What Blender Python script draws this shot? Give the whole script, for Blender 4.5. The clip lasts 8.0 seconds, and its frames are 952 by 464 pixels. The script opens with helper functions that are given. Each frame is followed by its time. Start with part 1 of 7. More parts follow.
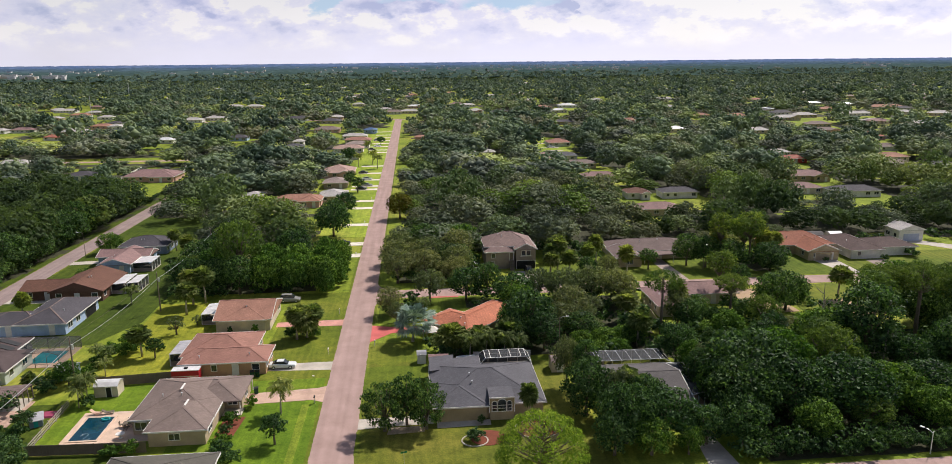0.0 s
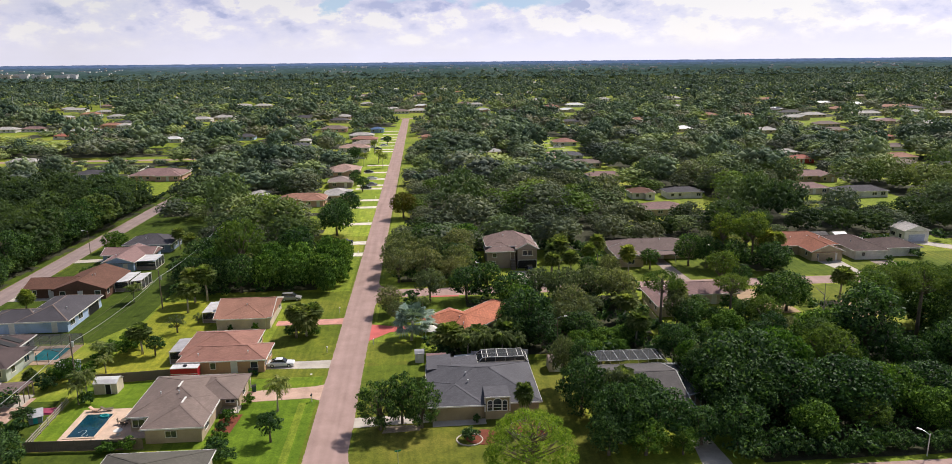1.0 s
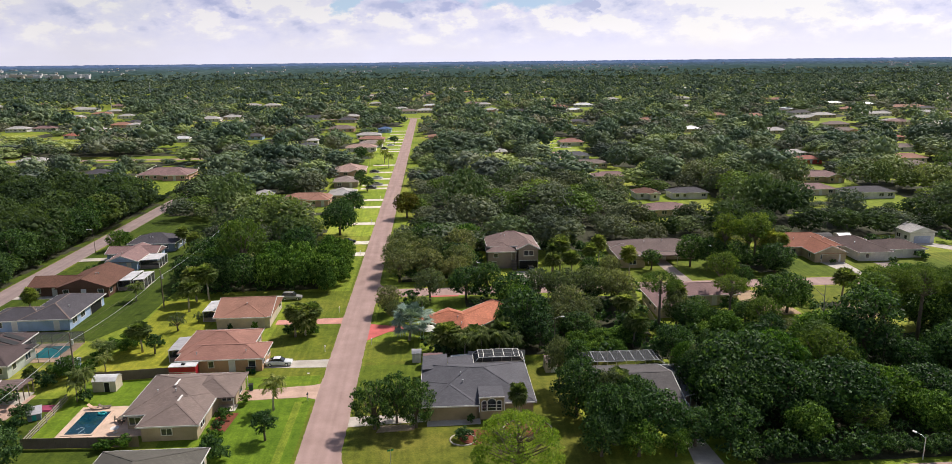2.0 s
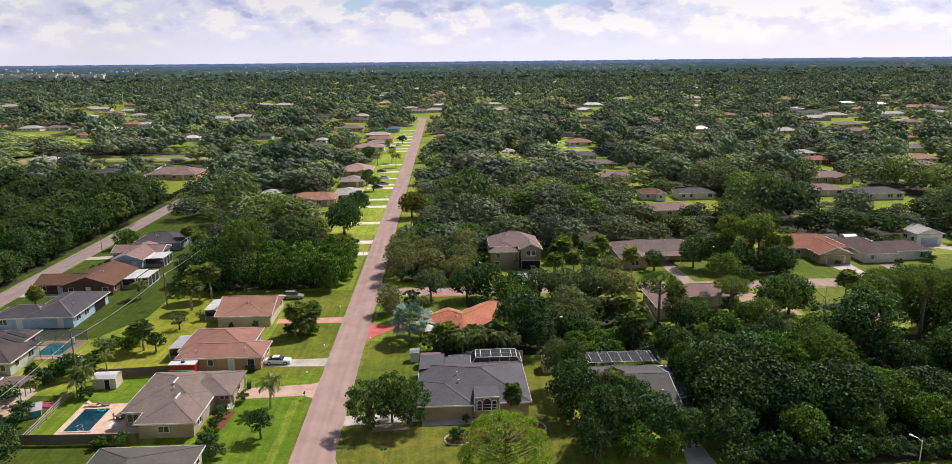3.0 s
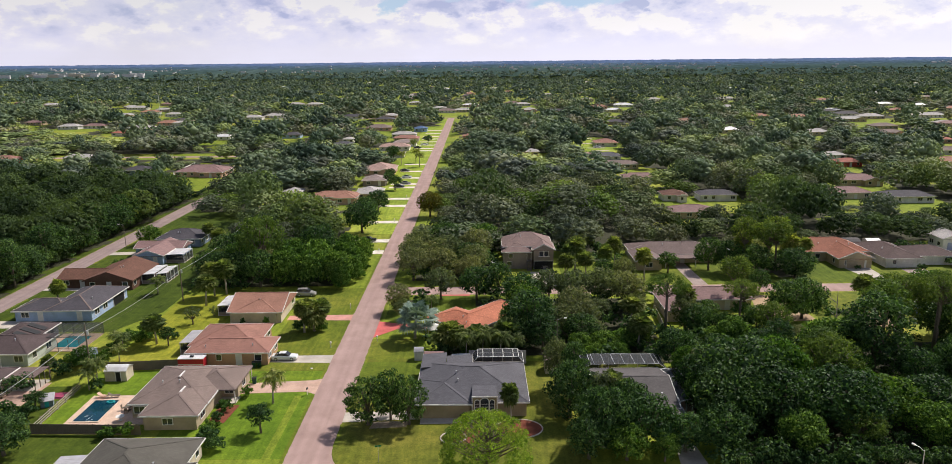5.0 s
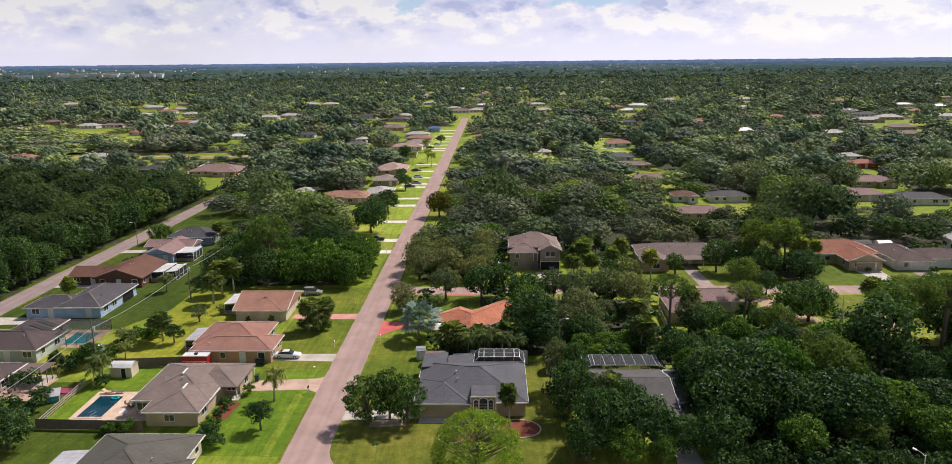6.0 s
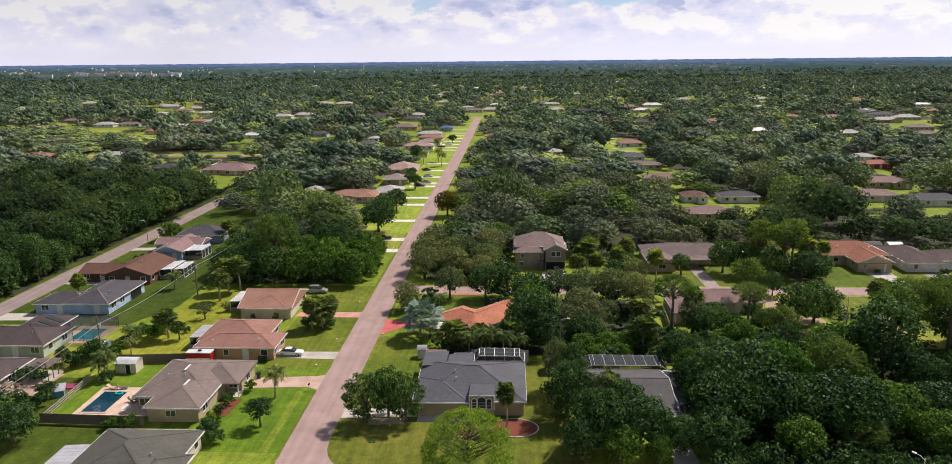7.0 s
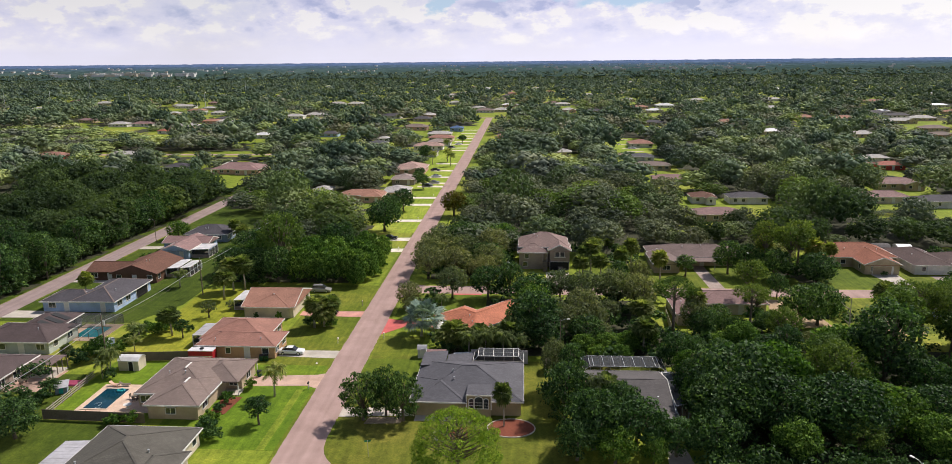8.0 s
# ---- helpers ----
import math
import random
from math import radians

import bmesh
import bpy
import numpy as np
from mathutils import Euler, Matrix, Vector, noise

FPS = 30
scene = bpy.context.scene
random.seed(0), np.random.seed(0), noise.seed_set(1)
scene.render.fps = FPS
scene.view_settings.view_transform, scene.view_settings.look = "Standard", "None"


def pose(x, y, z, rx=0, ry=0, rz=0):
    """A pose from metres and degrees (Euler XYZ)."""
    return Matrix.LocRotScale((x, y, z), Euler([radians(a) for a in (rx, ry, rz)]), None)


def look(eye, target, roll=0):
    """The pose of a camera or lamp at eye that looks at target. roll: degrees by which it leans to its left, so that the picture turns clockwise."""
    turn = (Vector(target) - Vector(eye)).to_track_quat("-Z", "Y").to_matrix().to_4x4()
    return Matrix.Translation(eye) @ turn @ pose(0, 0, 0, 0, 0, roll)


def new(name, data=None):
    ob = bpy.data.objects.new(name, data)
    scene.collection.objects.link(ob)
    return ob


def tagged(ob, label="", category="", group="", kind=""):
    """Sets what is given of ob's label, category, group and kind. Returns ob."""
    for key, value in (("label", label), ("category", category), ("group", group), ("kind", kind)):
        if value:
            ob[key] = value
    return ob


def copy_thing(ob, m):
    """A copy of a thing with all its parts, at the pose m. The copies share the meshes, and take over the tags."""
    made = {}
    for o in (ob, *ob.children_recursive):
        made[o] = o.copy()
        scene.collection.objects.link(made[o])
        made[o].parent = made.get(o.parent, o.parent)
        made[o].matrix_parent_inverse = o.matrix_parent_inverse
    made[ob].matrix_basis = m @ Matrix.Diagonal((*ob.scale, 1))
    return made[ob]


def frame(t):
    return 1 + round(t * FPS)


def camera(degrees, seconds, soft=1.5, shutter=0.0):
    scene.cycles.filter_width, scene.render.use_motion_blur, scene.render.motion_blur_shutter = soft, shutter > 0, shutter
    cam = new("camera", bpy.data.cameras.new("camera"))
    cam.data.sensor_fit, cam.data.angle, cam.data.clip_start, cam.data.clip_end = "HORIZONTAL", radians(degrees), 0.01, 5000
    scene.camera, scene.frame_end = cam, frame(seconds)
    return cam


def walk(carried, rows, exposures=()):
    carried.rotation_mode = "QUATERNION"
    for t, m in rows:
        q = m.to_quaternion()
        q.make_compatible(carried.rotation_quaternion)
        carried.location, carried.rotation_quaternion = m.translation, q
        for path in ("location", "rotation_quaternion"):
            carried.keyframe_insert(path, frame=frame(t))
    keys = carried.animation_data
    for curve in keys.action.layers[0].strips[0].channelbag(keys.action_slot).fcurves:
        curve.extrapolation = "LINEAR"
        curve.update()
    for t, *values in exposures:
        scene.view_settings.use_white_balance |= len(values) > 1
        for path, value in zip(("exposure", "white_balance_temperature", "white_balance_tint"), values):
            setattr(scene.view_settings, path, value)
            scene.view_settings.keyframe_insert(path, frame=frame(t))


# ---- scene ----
cam = camera(66.7, 8.0, soft=0.6)
PATH = [
    (0, (12.729, -1.972, 54.092), (12.896, -0.033, 53.629), -0.55),
    (0.5, (13.663, -2.119, 54.088), (13.818, -0.179, 53.625), -0.55),
    (1, (14.71, -2.275, 54.104), (14.852, -0.335, 53.64), -0.55),
    (1.5, (15.835, -2.412, 54.136), (15.964, -0.471, 53.672), -0.55),
    (3, (19.412, -2.817, 54.272), (19.495, -0.873, 53.807), -0.57),
    (3.5, (20.615, -2.96, 54.317), (20.681, -1.016, 53.852), -0.57),
    (4, (21.87, -3.146, 54.355), (21.914, -1.201, 53.891), -0.57),
    (4.5, (23.138, -3.306, 54.382), (23.157, -1.361, 53.917), -0.57),
    (6, (26.956, -3.558, 54.391), (26.906, -1.613, 53.927), -0.57),
    (6.5, (28.176, -3.637, 54.396), (28.106, -1.693, 53.931), -0.57),
    (7, (29.409, -3.705, 54.388), (29.318, -1.762, 53.923), -0.57),
    (7.5, (30.624, -3.733, 54.378), (30.515, -1.79, 53.913), -0.57),
    (8, (31.787, -3.773, 54.411), (31.66, -1.832, 53.947), -0.57),
]
walk(cam, [(t, look(eye, target, roll)) for t, eye, target, roll in PATH])

# ---------------------------------------------------------------- light
SUN_EL, SUN_AZ = radians(50), radians(46)          # azimuth measured from +y towards +x
sun_dir = Vector((math.sin(SUN_AZ) * math.cos(SUN_EL), math.cos(SUN_AZ) * math.cos(SUN_EL), math.sin(SUN_EL)))
sun = new("sun", bpy.data.lights.new("sun", "SUN"))
sun.data.energy, sun.data.angle, sun.data.color = 4.7, radians(0.55), (1.0, 0.93, 0.865)
sun.matrix_world = look(sun_dir * 300, (0, 0, 0))

world = bpy.data.worlds.new("sky")
scene.world = world
world.use_nodes = True
wn, wl = world.node_tree.nodes, world.node_tree.links
wn.clear()
w_out = wn.new("ShaderNodeOutputWorld")
w_sky = wn.new("ShaderNodeTexSky")
w_sky.sky_type, w_sky.sun_disc, w_sky.sun_elevation, w_sky.sun_rotation = "NISHITA", False, SUN_EL, SUN_AZ
w_bg = wn.new("ShaderNodeBackground")
w_bg.inputs["Strength"].default_value = 0.11
wl.new(w_sky.outputs[0], w_bg.inputs[0])
w_tc = wn.new("ShaderNodeTexCoord")
w_sep = wn.new("ShaderNodeSeparateXYZ")
wl.new(w_tc.outputs["Generated"], w_sep.inputs[0])


def wmath(op, a, b=0.0, c=None, clamp=False):
    n = wn.new("ShaderNodeMath")
    n.operation, n.use_clamp = op, clamp
    for i, v in enumerate((a, b, c)):
        if v is None:
            continue
        if isinstance(v, (int, float)):
            n.inputs[i].default_value = v
        else:
            wl.new(v, n.inputs[i])
    return n.outputs[0]


up = wmath("MAXIMUM", w_sep.outputs[2], 0.0)
w_map = wn.new("ShaderNodeMapping")
w_map.inputs["Scale"].default_value = (1.0, 1.0, 1.9)
wl.new(w_tc.outputs["Generated"], w_map.inputs[0])


def wnoise(scale, detail, rough=0.55, src=None):
    n = wn.new("ShaderNodeTexNoise")
    n.inputs["Scale"].default_value, n.inputs["Detail"].default_value, n.inputs["Roughness"].default_value = scale, detail, rough
    wl.new(src or w_map.outputs[0], n.inputs["Vector"])
    return n.outputs[0]


w_up = wn.new("ShaderNodeVectorMath")
w_up.operation = "ADD"
w_up.inputs[1].default_value = (0.004, 0.0, 0.024)
wl.new(w_map.outputs[0], w_up.inputs[0])


def puffs(src):
    return wmath("ADD", wmath("MULTIPLY", wnoise(17.0, 9, 0.58, src), 0.72), wmath("MULTIPLY", wnoise(4.5, 4, 0.5, src), 0.28))


# heaped cloud: white where it thins upwards, slate-lavender on the undersides, smooth in the low haze
puff = puffs(w_map.outputs[0])
lit = wmath("MULTIPLY", wmath("SUBTRACT", puff, puffs(w_up.outputs[0])), 2.1)
body = wmath("ADD", lit, wmath("MULTIPLY", wmath("SUBTRACT", puff, 0.5), 0.5))
fade = wmath("MULTIPLY", wmath("SUBTRACT", up, 0.012), 24.0, clamp=True)
ragged = wmath("SUBTRACT", puff, 0.5)
azimuth = wmath("ADD", wmath("ARCTAN2", w_sep.outputs[0], w_sep.outputs[1]), wmath("MULTIPLY", ragged, 0.2))
height = wmath("ADD", w_sep.outputs[2], wmath("MULTIPLY", wmath("SUBTRACT", puffs(w_up.outputs[0]), 0.5), 0.07))


def heap(az, el, w, h, gain):
    """One cloud, or one gap between clouds, with a ragged outline."""
    a = wmath("DIVIDE", wmath("SUBTRACT", azimuth, az), w)
    b = wmath("DIVIDE", wmath("SUBTRACT", height, el), h)
    d = wmath("ADD", wmath("MULTIPLY", a, a), wmath("MULTIPLY", b, b))
    return wmath("MULTIPLY", wmath("SUBTRACT", 1.35, d, clamp=True), gain)


def total(rows):
    t = 0.0
    for r in rows:
        t = wmath("ADD", t, heap(*r))
    return t


# grey undersides, white heads, and gaps of blue
heaps = total([(-0.273, 0.068, 0.044, 0.012, -0.3), (-0.36, 0.052, 0.036, 0.014, -0.17), (-0.038, 0.067, 0.072, 0.012, -0.32), (0.189, 0.063, 0.02, 0.016, -0.36), (0.09, 0.04, 0.022, 0.01, -0.1), (-0.448, 0.054, 0.036, 0.016, -0.16), (0.526, 0.049, 0.03, 0.01, -0.12),
               (-0.411, 0.045, 0.028, 0.016, 0.1), (-0.143, 0.034, 0.05, 0.01, 0.07), (-0.079, 0.05, 0.05, 0.009, 0.1), (-0.187, 0.07, 0.034, 0.01, 0.1), (0.4, 0.06, 0.2, 0.04, 0.08)])
gaps = total([(-0.11, 0.07, 0.02, 0.012, 0.9), (0.125, 0.074, 0.055, 0.01, 0.8), (0.0, 0.079, 0.05, 0.006, 0.6)])
shade = wmath("ADD", wmath("ADD", wmath("MULTIPLY", body, fade), heaps), 0.54)
w_shade = wn.new("ShaderNodeValToRGB")
el = w_shade.color_ramp.elements
el[0].position, el[0].color = 0.12, (0.58, 0.62, 0.92, 1)
el[1].position, el[1].color = 0.64, (1.12, 1.08, 1.12, 1)
mid_stop = el.new(0.4)
mid_stop.color = (0.88, 0.87, 1.1, 1)
haze_stop = el.new(0.54)
haze_stop.color = (0.96, 0.935, 1.11, 1)
wl.new(shade, w_shade.inputs[0])
w_gap = wn.new("ShaderNodeMix")
w_gap.data_type = "RGBA"
w_gap.inputs[7].default_value = (0.62, 0.8, 1.04, 1)
wl.new(wmath("MULTIPLY", gaps, 1.3, clamp=True), w_gap.inputs[0])
wl.new(w_shade.outputs[0], w_gap.inputs[6])
w_cloud = wn.new("ShaderNodeBackground")
wl.new(w_gap.outputs[2], w_cloud.inputs[0])
# bright low haze and cloud that thins out overhead, brightest towards the sun
glow = wmath("ADD", wmath("MULTIPLY", wmath("SUBTRACT", 1.0, wmath("MULTIPLY", up, 2.6, clamp=True)), 0.7), wmath("ADD", wmath("MULTIPLY", w_sep.outputs[0], 0.15), 0.215))
wl.new(glow, w_cloud.inputs[1])
cover = wmath("SUBTRACT", 1.35, wmath("ADD", wmath("MULTIPLY", up, 0.9), wmath("MULTIPLY", wnoise(4.0, 6), 0.75)), clamp=True)
w_mix = wn.new("ShaderNodeMixShader")
wl.new(cover, w_mix.inputs[0])
wl.new(w_bg.outputs[0], w_mix.inputs[1])
wl.new(w_cloud.outputs[0], w_mix.inputs[2])
wl.new(w_mix.outputs[0], w_out.inputs[0])


# ---------------------------------------------------------------- materials
def material(name, rough=0.8, metal=0.0, spec=0.3):
    m = bpy.data.materials.new(name)
    m.use_nodes = True
    b = m.node_tree.nodes["Principled BSDF"]
    b.inputs["Roughness"].default_value, b.inputs["Metallic"].default_value = rough, metal
    b.inputs["Specular IOR Level"].default_value = spec
    return m, m.node_tree.nodes, m.node_tree.links, b


def noise_node(n, l, scale, detail=4, rough=0.6, coord="Object", stretch=None):
    tc = n.new("ShaderNodeTexCoord")
    no = n.new("ShaderNodeTexNoise")
    no.inputs["Scale"].default_value, no.inputs["Detail"].default_value, no.inputs["Roughness"].default_value = scale, detail, rough
    src = tc.outputs[coord]
    if stretch:
        mp = n.new("ShaderNodeMapping")
        mp.inputs["Scale"].default_value = stretch
        l.new(src, mp.inputs[0])
        src = mp.outputs[0]
    l.new(src, no.inputs["Vector"])
    return no.outputs[0]


def ramp(n, l, fac, stops):
    r = n.new("ShaderNodeValToRGB")
    el = r.color_ramp.elements
    while len(el) < len(stops):
        el.new(0.5)
    for e, (p, c) in zip(el, stops):
        e.position, e.color = p, (*c, 1)
    l.new(fac, r.inputs[0])
    return r.outputs[0]


def mix(n, l, kind, fac, a, b):
    m = n.new("ShaderNodeMix")
    m.data_type, m.blend_type = "RGBA", kind
    for sock, v in ((m.inputs[0], fac), (m.inputs[6], a), (m.inputs[7], b)):
        if isinstance(v, (int, float)):
            sock.default_value = v
        elif isinstance(v, tuple):
            sock.default_value = (*v, 1)
        else:
            l.new(v, sock)
    return m.outputs[2]


def bump(n, l, b, height, strength, dist=0.05):
    bp = n.new("ShaderNodeBump")
    bp.inputs["Strength"].default_value, bp.inputs["Distance"].default_value = strength, dist
    l.new(height, bp.inputs["Height"])
    l.new(bp.outputs[0], b.inputs["Normal"])


def scaled(c, k):
    return tuple(min(1.0, v * k) for v in c)


def plain(name, col, rough=0.7, metal=0.0, fine=14.0, spread=0.18, bumpy=0.15, spec=0.3):
    """A surface of one colour with grain and broad stains."""
    m, n, l, b = material(name, rough, metal, spec)
    f = ramp(n, l, noise_node(n, l, fine, 5), [(0.3, scaled(col, 1 - spread)), (0.7, scaled(col, 1 + spread))])
    s = ramp(n, l, noise_node(n, l, 0.45, 4), [(0.32, (0.74, 0.72, 0.69)), (0.62, (1.08, 1.07, 1.05))])
    l.new(mix(n, l, "MULTIPLY", 0.8, f, s), b.inputs["Base Color"])
    if bumpy:
        bump(n, l, b, noise_node(n, l, fine * 2, 3), bumpy, 0.02)
    return m


def shingle(name, col, course=0.17):
    """Roof shingles: courses, tabs of uneven tone, streaks of weather."""
    m, n, l, b = material(name, 0.85, 0, 0.25)
    tc = n.new("ShaderNodeTexCoord")
    br = n.new("ShaderNodeTexBrick")
    br.inputs["Scale"].default_value = 1.0
    br.inputs["Brick Width"].default_value, br.inputs["Row Height"].default_value = 0.34, course
    br.inputs["Mortar Size"].default_value, br.inputs["Bias"].default_value = 0.03, 0.0
    br.inputs["Color1"].default_value, br.inputs["Color2"].default_value = (*scaled(col, 0.84), 1), (*scaled(col, 1.18), 1)
    br.inputs["Mortar"].default_value = (*scaled(col, 0.74), 1)
    l.new(tc.outputs["Object"], br.inputs["Vector"])
    s = ramp(n, l, noise_node(n, l, 0.3, 6, 0.65), [(0.3, (0.78, 0.77, 0.76)), (0.7, (1.14, 1.12, 1.1))])
    g = ramp(n, l, noise_node(n, l, 9, 4), [(0.3, (0.86, 0.86, 0.86)), (0.7, (1.12, 1.12, 1.12))])
    l.new(mix(n, l, "MULTIPLY", 1.0, mix(n, l, "MULTIPLY", 0.9, br.outputs[0], s), g), b.inputs["Base Color"])
    bump(n, l, b, br.outputs["Fac"], -0.4, 0.03)
    return m


def foliage(name, dark, light, tip, through_light=0.34, gloss=0.12, by_tree=False):
    """Leaves: tone that varies from leaf to leaf and from tree to tree, with some light passing through."""
    m, n, l, b = material(name, 0.7 if gloss < 0.14 else 0.55, 0, gloss)
    geo = n.new("ShaderNodeNewGeometry")
    info = n.new("ShaderNodeObjectInfo")
    tone = geo.outputs["Random Per Island"]
    if by_tree:                                       # far woods: every tree has its own tone
        at = n.new("ShaderNodeAttribute")
        at.attribute_name = "tone"
        mx = n.new("ShaderNodeMix")
        mx.inputs[0].default_value = 0.22
        l.new(at.outputs["Fac"], mx.inputs[2])
        l.new(tone, mx.inputs[3])
        tone = mx.outputs[0]
    a = ramp(n, l, tone, [(0.0, dark), (0.6, light), (1.0, tip)])
    pn = n.new("ShaderNodeTexNoise")
    pn.inputs["Scale"].default_value, pn.inputs["Detail"].default_value = 0.09, 3
    l.new(geo.outputs["Position"], pn.inputs["Vector"])
    t = ramp(n, l, pn.outputs[0], [(0.3, (0.55, 0.66, 0.62)), (0.5, (0.95, 0.98, 0.9)), (0.72, (1.3, 1.3, 1.0))])
    c = mix(n, l, "MULTIPLY", 0.85, a, t)
    bn = n.new("ShaderNodeTexNoise")                  # stands of lighter and darker trees
    bn.inputs["Scale"].default_value, bn.inputs["Detail"].default_value = 0.016, 3
    l.new(geo.outputs["Position"], bn.inputs["Vector"])
    c = mix(n, l, "MULTIPLY", 0.8, c, ramp(n, l, bn.outputs[0], [(0.34, (0.58, 0.68, 0.66)), (0.52, (1.0, 1.0, 0.96)), (0.66, (1.42, 1.3, 0.95))]))
    o = ramp(n, l, info.outputs["Random"], [(0.0, (0.7, 0.8, 0.75)), (1.0, (1.25, 1.15, 1.0))])
    c = mix(n, l, "MULTIPLY", 0.8, c, o)
    l.new(c, b.inputs["Base Color"])
    tr = n.new("ShaderNodeBsdfTranslucent")
    l.new(mix(n, l, "MULTIPLY", 1.0, c, (1.5, 1.6, 0.7)), tr.inputs[0])
    ms = n.new("ShaderNodeMixShader")
    ms.inputs[0].default_value = through_light
    l.new(b.outputs[0], ms.inputs[1])
    l.new(tr.outputs[0], ms.inputs[2])
    l.new(ms.outputs[0], n["Material Output"].inputs[0])
    return m


LEAF = foliage("leaf_oak", (0.015, 0.038, 0.016), (0.05, 0.102, 0.038), (0.153, 0.243, 0.1), gloss=0.15)
LEAF_LIGHT = foliage("leaf_bright", (0.026, 0.063, 0.013), (0.09, 0.172, 0.034), (0.23, 0.335, 0.085))
LEAF_PINE = foliage("leaf_pine", (0.055, 0.09, 0.026), (0.11, 0.165, 0.045), (0.19, 0.245, 0.08), 0.36)
LEAF_GREY = foliage("leaf_olive", (0.085, 0.1, 0.062), (0.16, 0.18, 0.108), (0.27, 0.285, 0.175))
LEAF_PALM = foliage("leaf_palm", (0.08, 0.105, 0.035), (0.17, 0.205, 0.075), (0.34, 0.345, 0.175), 0.48)
LEAF_SILVER = foliage("leaf_silver", (0.17, 0.215, 0.21), (0.31, 0.375, 0.365), (0.5, 0.55, 0.53), 0.12)
# far leaves paled and blued: the haze of distance put into their colour
LEAF_FAR_HAZED = foliage("leaf_far_woods_hazed", (0.0808, 0.115, 0.0684), (0.157, 0.204, 0.115), (0.272, 0.315, 0.161), 0.16, by_tree=True)
LEAF_FAR_GREY_HAZED = foliage("leaf_far_olive_hazed", (0.102, 0.115, 0.088), (0.174, 0.187, 0.141), (0.264, 0.272, 0.196), 0.16, by_tree=True)
LEAF_FAR_LIGHT_HAZED = foliage("leaf_far_light_hazed", (0.0935, 0.145, 0.0343), (0.162, 0.238, 0.0586), (0.264, 0.323, 0.088), 0.18, by_tree=True)
LEAF_FAR_PINE_HAZED = foliage("leaf_far_pine_hazed", (0.0892, 0.123, 0.0537), (0.153, 0.2, 0.0831), (0.23, 0.272, 0.122), 0.18, by_tree=True)
LEAF_WEST = foliage("leaf_western_woods", (0.0275, 0.0479, 0.0271), (0.0609, 0.0957, 0.0479), (0.116, 0.167, 0.0734), by_tree=True)
# painted haze again, for the woods from 300 metres to the horizon
LEAF_DIST_HAZED = foliage("leaf_distant_woods_hazed", (0.085, 0.118, 0.096), (0.19, 0.235, 0.178), (0.34, 0.385, 0.264), 0.14, by_tree=True)
LEAF_DIST_GREY_HAZED = foliage("leaf_distant_grey_hazed", (0.1, 0.115, 0.114), (0.2, 0.215, 0.198), (0.32, 0.335, 0.282), 0.14, by_tree=True)
LEAF_DIST_LIGHT_HAZED = foliage("leaf_distant_light_hazed", (0.18, 0.235, 0.12), (0.29, 0.355, 0.174), (0.43, 0.49, 0.252), 0.14, by_tree=True)
LEAF_HORIZON_HAZED = foliage("leaf_horizon_woods_hazed", (0.07, 0.1, 0.106), (0.12, 0.157, 0.152), (0.18, 0.218, 0.193), 0.2, by_tree=True)
LEAF_PINE_NEAR = foliage("leaf_pine_near", (0.055, 0.105, 0.022), (0.14, 0.225, 0.048), (0.27, 0.35, 0.085), 0.36)
LEAF_VINE = foliage("leaf_vine", (0.03, 0.067, 0.015), (0.105, 0.192, 0.042), (0.285, 0.41, 0.12))
LEAF_RUST = foliage("leaf_rust", (0.07, 0.07, 0.012), (0.13, 0.12, 0.02), (0.2, 0.15, 0.03))
BARK = plain("bark", (0.16, 0.13, 0.1), 0.9, fine=9, spread=0.4, bumpy=0.6)
BARK_PALE = plain("bark_pale", (0.42, 0.38, 0.33), 0.9, fine=9, spread=0.3, bumpy=0.5)


def grass_material(name, lo, mid_, hi):
    m, n, l, b = material(name, 0.9, 0, 0.15)
    g1 = ramp(n, l, noise_node(n, l, 0.03, 5, coord="Object"), [(0.3, lo), (0.5, mid_), (0.68, hi)])
    g2 = ramp(n, l, noise_node(n, l, 0.5, 7, 0.75), [(0.3, (0.56, 0.62, 0.5)), (0.52, (1.0, 1.0, 0.95)), (0.72, (1.4, 1.3, 1.2))])
    g3 = ramp(n, l, noise_node(n, l, 3.5, 4, 0.75), [(0.3, (0.66, 0.7, 0.62)), (0.7, (1.28, 1.26, 1.2))])
    st = ramp(n, l, noise_node(n, l, 0.35, 2, 0.4, stretch=(3.5, 0.22, 1)), [(0.38, (0.86, 0.88, 0.85)), (0.6, (1.1, 1.08, 1.04))])
    c = mix(n, l, "MULTIPLY", 1.0, mix(n, l, "MULTIPLY", 1.0, g1, g2), g3)
    l.new(mix(n, l, "MULTIPLY", 1.0, c, st), b.inputs["Base Color"])
    bump(n, l, b, noise_node(n, l, 9, 4), 0.5, 0.05)
    return m


